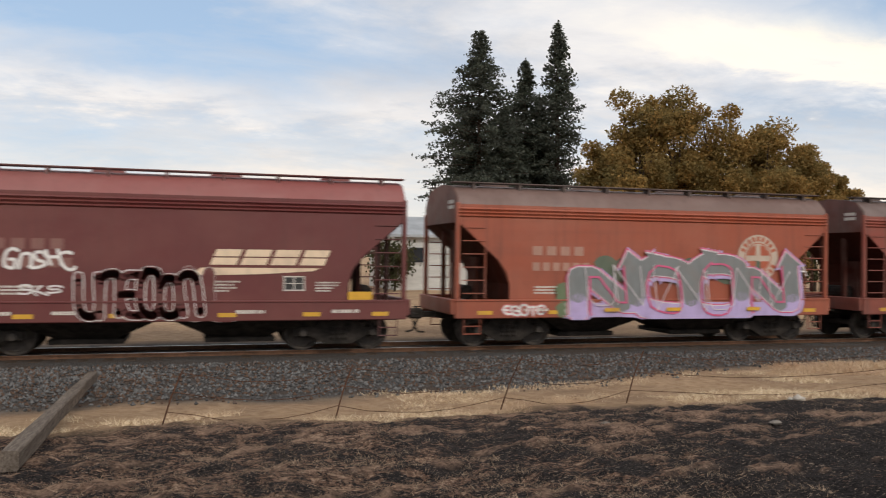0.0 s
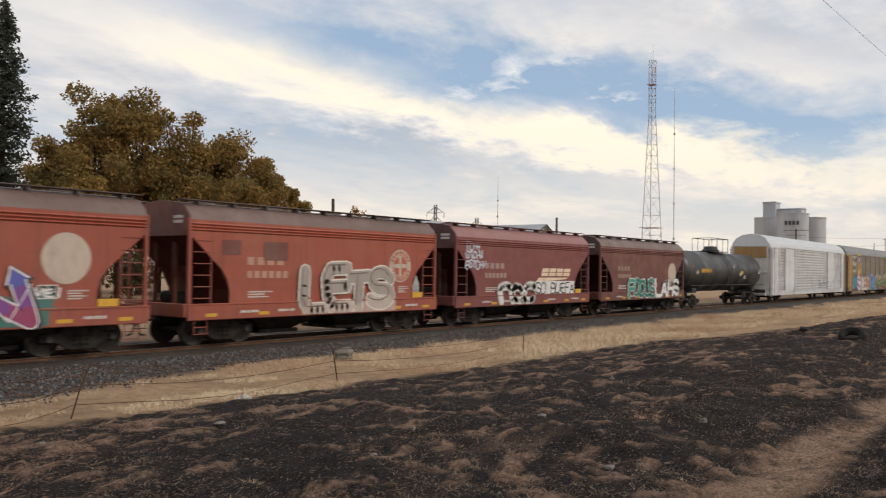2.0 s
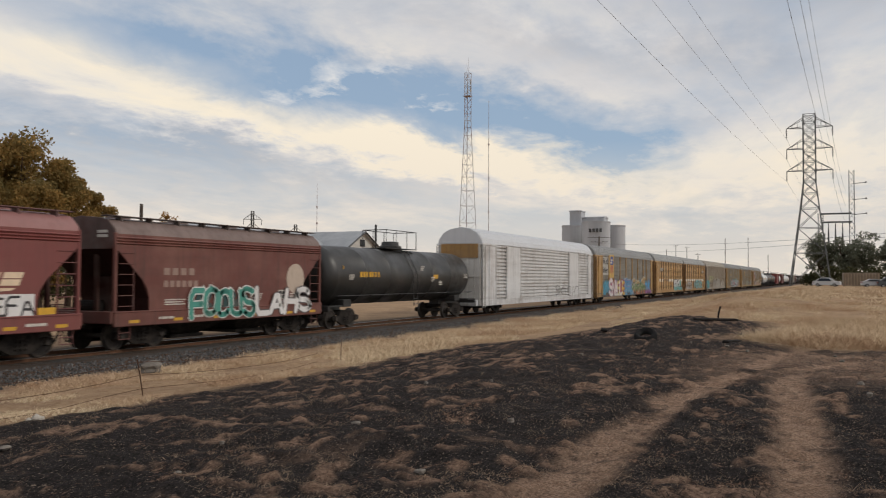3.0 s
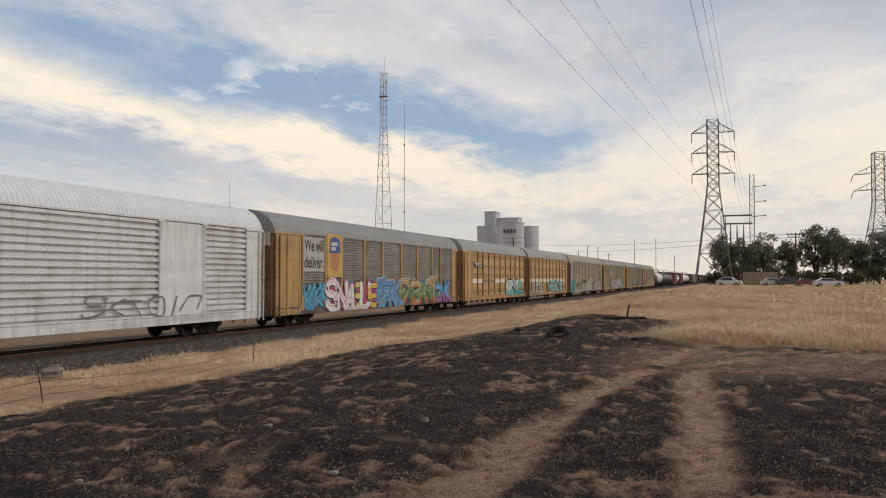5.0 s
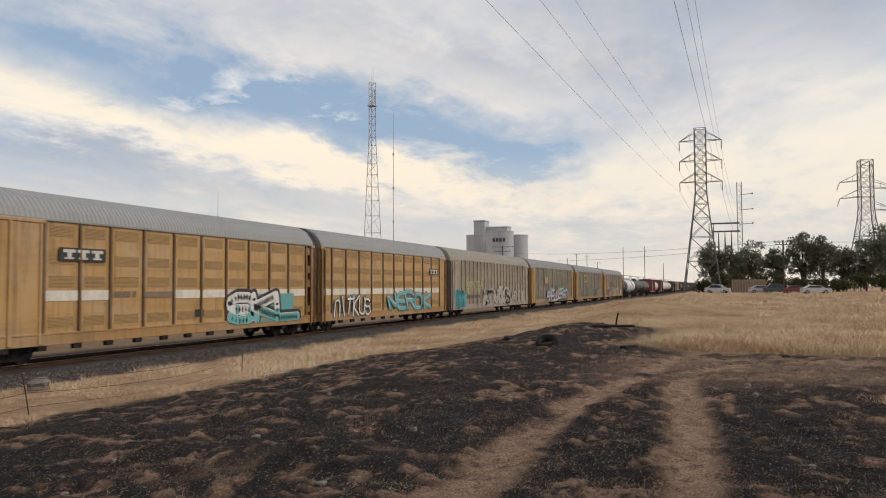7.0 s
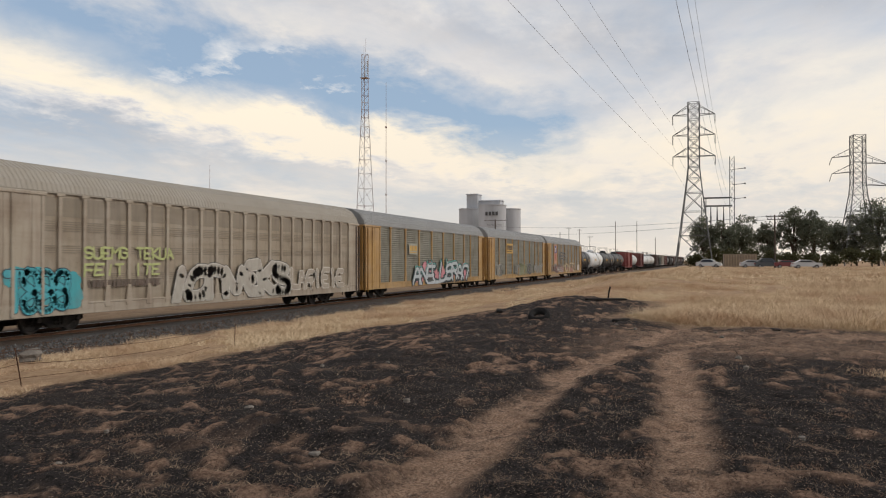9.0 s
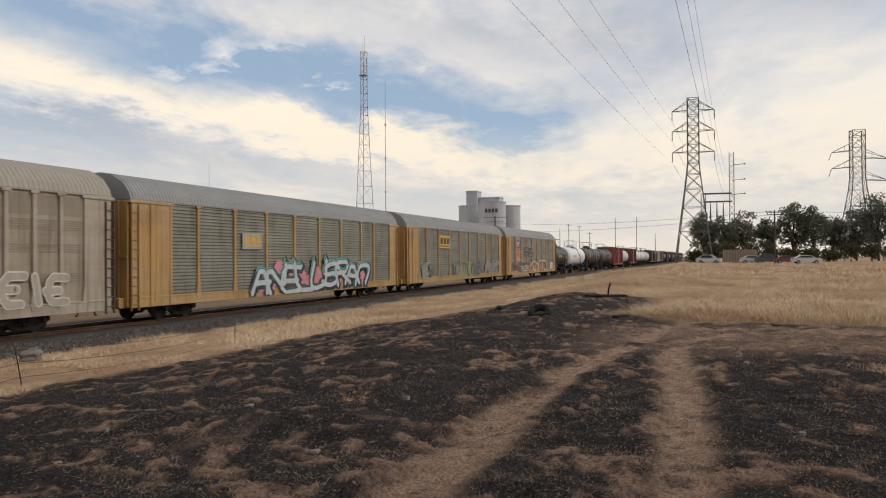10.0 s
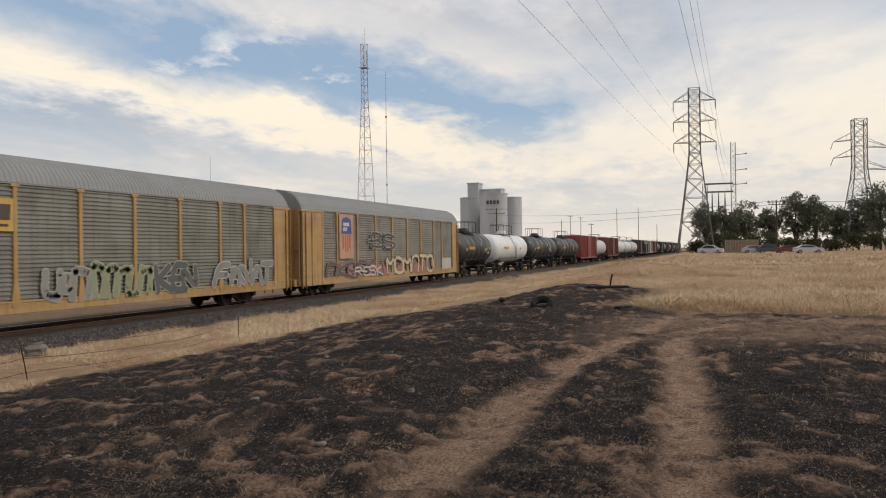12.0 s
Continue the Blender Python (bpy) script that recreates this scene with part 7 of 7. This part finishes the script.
def build_field_things():
    # leaning fence plank at the field's edge
    a, b = Vector((-1.68, 8.2, gz(-1.68, 8.2) + 0.02)), Vector((-1.95, 17.0, gz(-1.95, 15.5) + 0.10))
    t = thing("fallen_plank", "grey weathered beam fallen across a fence line", "beam")
    d = (b - a).normalized()
    s = Vector((1, 0, 0))
    u = Vector((0, 0, 1))
    rings = []
    for k in range(9):
        p = a.lerp(b, k / 8) + u * 0.09
        w = 0.08 + 0.008 * math.sin(k * 1.7)
        rings.append([tuple(p + s * i * w + u * j * 0.09) for i, j in ((-1, -0.8), (-0.8, -1), (0.8, -1), (1, -0.8), (1, 0.8), (0.8, 1), (-0.8, 1), (-1, 0.8))])
    part("timber", Geo().loft(rings), PLANK, t)
    # stakes and strands of the fallen wire fence
    rng = random.Random(8)
    tops = []
    for x, y, h, lx in ((-0.6, 12.6, 0.75, 0.3), (1.8, 12.3, 0.8, 0.30), (4.5, 12.7, 0.85, 0.45), (6.7, 12.6, 0.85, 0.40), (12.6, 12.6, 0.75, -0.12), (21.0, 13.3, 0.6, 0.15)):
        z = gz(x, y)
        st = part("fence_stake", Geo().tube([(x, y, z - 0.15), (x + lx * 0.5, y + 0.05, z + h * 0.5), (x + lx, y + 0.08, z + h)], 0.012, 5), RUSTY)
        tagged(st, "thin rusty leaning fence stake in dry grass", "fence stake", "fence stakes")
        tops.append((x, y, z, h, lx))
    for f in (0.25, 0.6, 0.95):
        pts = []
        for (x, y, z, h, lx), nxt in zip(tops, tops[1:]):
            p, q = Vector((x + lx * f, y + 0.08 * f, z + h * f)), Vector((nxt[0] + nxt[4] * f, nxt[1] + 0.08 * f, nxt[2] + nxt[3] * f))
            for k in range(6):
                c = p.lerp(q, k / 6)
                pts.append((c.x, c.y, c.z - 0.16 * math.sin(math.pi * k / 6) + rng.uniform(-0.015, 0.015)))
        tagged(part("fence_wire", Geo().tube(pts, 0.005, 4, False), RUSTY), "slack rusty strand of a fallen fence", "fence wire", "fence wires")
    # worn tyre on the mound
    x, y = 22.5, 4.7
    ty = thing("old_tyre", "half-buried worn black tyre on a mound", "tyre", (x, y, gz(x, y) + 0.03), 0)
    g = Geo()
    rings = []
    for k in range(28):
        an = 2 * math.pi * k / 28
        rings.append([((0.23 + 0.08 * math.cos(b2)) * math.cos(an), (0.23 + 0.08 * math.cos(b2)) * math.sin(an), 0.10 * math.sin(b2) + 0.12 * math.cos(an)) for b2 in (2 * math.pi * j / 10 for j in range(10))])
    g.loft(rings + [rings[0]], caps=False)
    part("tread", g, TYRE, ty, smooth=True)
    # charred boards and a leaning post
    for x, y, L, rz, h in ((28.0, 3.6, 1.9, -35, 0.07), (22.5, 2.5, 0.9, -15, 0.09), (24.5, 2.4, 1.2, 10, 0.07), (25.5, 6.6, 1.8, 15, 0.08), (21.2, -1.2, 0.8, 5, 0.07)):
        ob = part("charred_board", Geo().box(-L / 2, L / 2, -0.09, 0.09, 0, h, 0.02), CHARRED)
        ob.location, ob.rotation_euler = (x, y, gz(x, y) + 0.0), (0.05, 0.03, radians(rz))
        tagged(ob, "charred board lying on burnt ground", "board", "charred boards")
    x, y = 31.5, 4.0
    ob = part("fence_post", Geo().tube([(0, 0, -0.2), (0.03, -0.04, 0.25), (0.07, -0.10, 0.5)], 0.032, 7), CHARRED)
    ob.location = (x, y, gz(x, y))
    tagged(ob, "short dark leaning post in dry grass", "fence post")
    stone(16.6, 16.4, 0.30, 3, "pale grey boulder beside the gravel", STONEM)
    for i, (dx, dy, r) in enumerate(((0, 0, 0.075), (0.10, 0.04, 0.06), (-0.09, 0.05, 0.05))):
        stone(9.35 + dx, 11.65 + dy, r, 20 + i, "small white chunk of plaster rubble", rough_mat("white_rubble", (0.36, 0.32, 0.27), (0.55, 0.50, 0.44), 8, 0.9, 0.4, 0.01), 0.9, "rubble_chunk")
    for i in range(26):
        r2 = random.Random(100 + i)
        x, y = r2.uniform(4, 22), r2.uniform(-3, 11)
        stone(x, y, r2.uniform(0.02, 0.06), 200 + i, "small pale stone on burnt ground", STONEM, 0.6, "field_stone")["group"] = "field stones"


build_field_things()

# ---- grass, stubble and gravel ----


def blades(name, x, y, h, w, lean, rng, mat, per=5, spread=0.06):
    """Tufts of thin three-cornered blades at x, y."""
    n = len(x) * per
    bx = np.repeat(x, per) + rng.normal(size=n) * spread
    by = np.repeat(y, per) + rng.normal(size=n) * spread
    bz = ground_z(bx, by) - 0.01
    hh = np.repeat(h, per) * rng.uniform(0.5, 1.15, n)
    a = rng.uniform(0, 2 * np.pi, n)
    dx, dy = np.cos(a) * w / 2, np.sin(a) * w / 2
    la, ll = rng.uniform(0, 2 * np.pi, n), rng.uniform(0.1, 1.0, n) * lean * hh
    v = np.stack([np.stack([bx - dx, by - dy, bz], 1), np.stack([bx + dx, by + dy, bz], 1), np.stack([bx + np.cos(la) * ll, by + np.sin(la) * ll, bz + hh], 1)], 1)
    return fast_mesh(name, v.reshape(-1, 3), 3, mat)


def straw_material(key, a, b, c):
    if key not in MATS:
        n = Nodes(key, 0.75)
        r = n.island()
        n.color(n.mix(n.ramp(n.noise(0.25, detail=4), 0.4, 0.65, 0, 0.8), n.mix(r, a, b), c))
        MATS[key] = n.m
    return MATS[key]


STRAW = straw_material("dry_straw", (0.50, 0.37, 0.235), (0.84, 0.70, 0.49), (0.44, 0.28, 0.175))
BURNT = straw_material("burnt_stubble", (0.012, 0.011, 0.011), (0.055, 0.042, 0.034), (0.028, 0.021, 0.018))
SCORCH = straw_material("scorched_stubble", (0.15, 0.098, 0.066), (0.46, 0.34, 0.235), (0.20, 0.128, 0.088))


def build_cover():
    rng = np.random.default_rng(5)
    # standing dry grass between the burnt field and the gravel
    n = 72000
    x = 3 + rng.uniform(0, 1, n) ** 1.6 * 150 - 9
    y = rng.uniform(11.4, 18.2, n)
    keep = (burn_mask(x, y) < 0.5) & (fbm(x * 0.5, y * 0.9, 3, 31) > 0.46 + 0.10 * (x < 10)) & (y < 14.9 + 2.3 * smooth(5, 14, x) + (fbm(x * 0.3, y * 0.1, 2, 8) - 0.5) * 2)
    x, y = np.append(x[keep], 13.4 + rng.normal(size=90) * 0.25), np.append(y[keep], -2.6 + rng.normal(size=90) * 0.3)
    h = (0.07 + 0.15 * smooth(8, 26, x)) * rng.uniform(0.5, 1.3, len(x))
    tagged(new("dry_grass", blades("dry_grass", x, y, h, 0.014, 2.0, rng, STRAW, 7, 0.10)), "strip of pale dry grass beside the gravel", "grass", kind="stuff")
    # the grassy rise past the burnt field
    n = 170000
    d = 20 + rng.uniform(0, 1, n) ** 2.0 * 150
    az = np.radians(rng.uniform(76, 106, n))
    x, y = np.sin(az) * d, np.cos(az) * d
    keep = (burn_mask(x, y) < 0.4) & (y < 10.5) & (fbm(x * 0.35, y * 0.35, 4, 37) > 0.36)
    x, y, d = x[keep], y[keep], d[keep]
    h = rng.uniform(0.07, 0.30, len(x)) * (0.20 + 1.25 * smooth(0.36, 0.70, fbm(x * 0.30, y * 0.42, 4, 40))) * smooth(0.4, 0.0, burn_mask(x, y))
    k = d > 55
    tagged(new("dry_grass", blades("dry_grass", x[~k], y[~k], h[~k], 0.015, 2.0, rng, STRAW, 6, 0.12)), "tall dry grass on the rise past the burnt field", "grass", kind="stuff")
    tagged(new("dry_grass", blades("dry_grass", x[k], y[k], h[k], 0.05, 2.2, rng, STRAW, 6, 0.35)), "far dry grass on the rise", "grass", kind="stuff")
    # stubble on the burnt field
    n = 110000
    d = 4.0 + rng.uniform(0, 1, n) ** 1.5 * 28
    az = np.radians(rng.uniform(-18, 106, n))
    x, y = np.sin(az) * d, np.cos(az) * d
    f, rut = fbm(x * 1.1, y * 1.1, 4, 51), rut_mask(x, y)
    ok = (burn_mask(x, y) > 0.4) & (rut < 0.5) & (y < 13)
    for key, mat, sel, h0, wd in (("burnt_stubble", BURNT, ok & (f < 0.50) & (np.arange(n) % 4 == 0), 0.030, 0.010), ("scorched_stubble", SCORCH, ok & (f > 0.47) & (np.arange(n) % 3 < 2), 0.030, 0.007)):
        xx, yy = x[sel], y[sel]
        tagged(new(key, blades(key, xx, yy, h0 * rng.uniform(0.4, 1.5, len(xx)), wd, 4.0, rng, mat, 4, 0.05)), "short charred grass stubble on burnt ground" if mat is BURNT else "short scorched brown grass stubble", "stubble", kind="stuff")
    # loose ballast stones along the track
    n = 34000
    x = -6 + rng.uniform(0, 1, n) ** 1.4 * 75
    y = rng.uniform(14.6, 19.9, n)
    keep = rng.uniform(0, 1, n) < smooth(14.4, 15.8, y - 2.3 * smooth(5, 14, x))
    x, y = x[keep], y[keep]
    z = np.maximum(ground_z(x, y), np.where(np.abs(y - TRACK_Y) < 3.7, RAIL_TOP - 0.19, -9))
    s = rng.uniform(0.018, 0.05, (len(x), 1, 1))
    base = np.array([(1, 0, 0), (0, 1, 0), (0, 0, 1), (-1, 0, 0), (0, -1, 0), (0, 0, -1)], float)
    tri = [(0, 1, 2), (1, 3, 2), (3, 4, 2), (4, 0, 2), (1, 0, 5), (3, 1, 5), (4, 3, 5), (0, 4, 5)]
    a = rng.uniform(0, 6.28, len(x))
    R = np.stack([np.stack([np.cos(a), -np.sin(a), 0 * a], 1), np.stack([np.sin(a), np.cos(a), 0 * a], 1), np.stack([0 * a, 0 * a, 1 + 0 * a], 1)], 1)
    pts = np.einsum("nij,nkj->nki", R, base[None] * rng.uniform(0.6, 1.3, (len(x), 6, 1)) * s) + np.stack([x, y, z + 0.012], 1)[:, None]
    me = bpy.data.meshes.new("ballast_stones")
    nv = len(x) * 6
    me.from_pydata(pts.reshape(-1, 3).tolist(), [], (np.arange(len(x))[:, None, None] * 6 + np.array(tri)[None]).reshape(-1, 3).tolist())
    n2 = Nodes("ballast_stone", 0.9)
    r = n2.island()
    n2.color(n2.mix(n2.ramp(r, 0.72, 0.74), n2.mix(r, (0.04, 0.038, 0.037), (0.21, 0.205, 0.20)), (0.10, 0.065, 0.048)))
    me.materials.append(n2.m)
    tagged(new("ballast_stones", me), "loose grey and brown crushed stones", "ballast", kind="stuff")


build_cover()

# ---- what moves ----
RUN = [(0, 2.75), (0.5, -7.45), (1, -18.25), (1.5, -29.5), (2, -40.5), (2.5, -50.9), (3.5, -72.1), (5.5, -114.7), (6, -126.0), (6.5, -136.9), (7, -147.6), (9, -190.6), (9.5, -201.6), (10, -211.9), (10.5, -222.7), (11, -234.1), (11.5, -245.0), (12, -255.5)]


def motions():
    for car, x in CARS:
        walk(car, [(t, pose(x + s, TRACK_Y, RAIL_TOP)) for t, s in RUN])


motions()
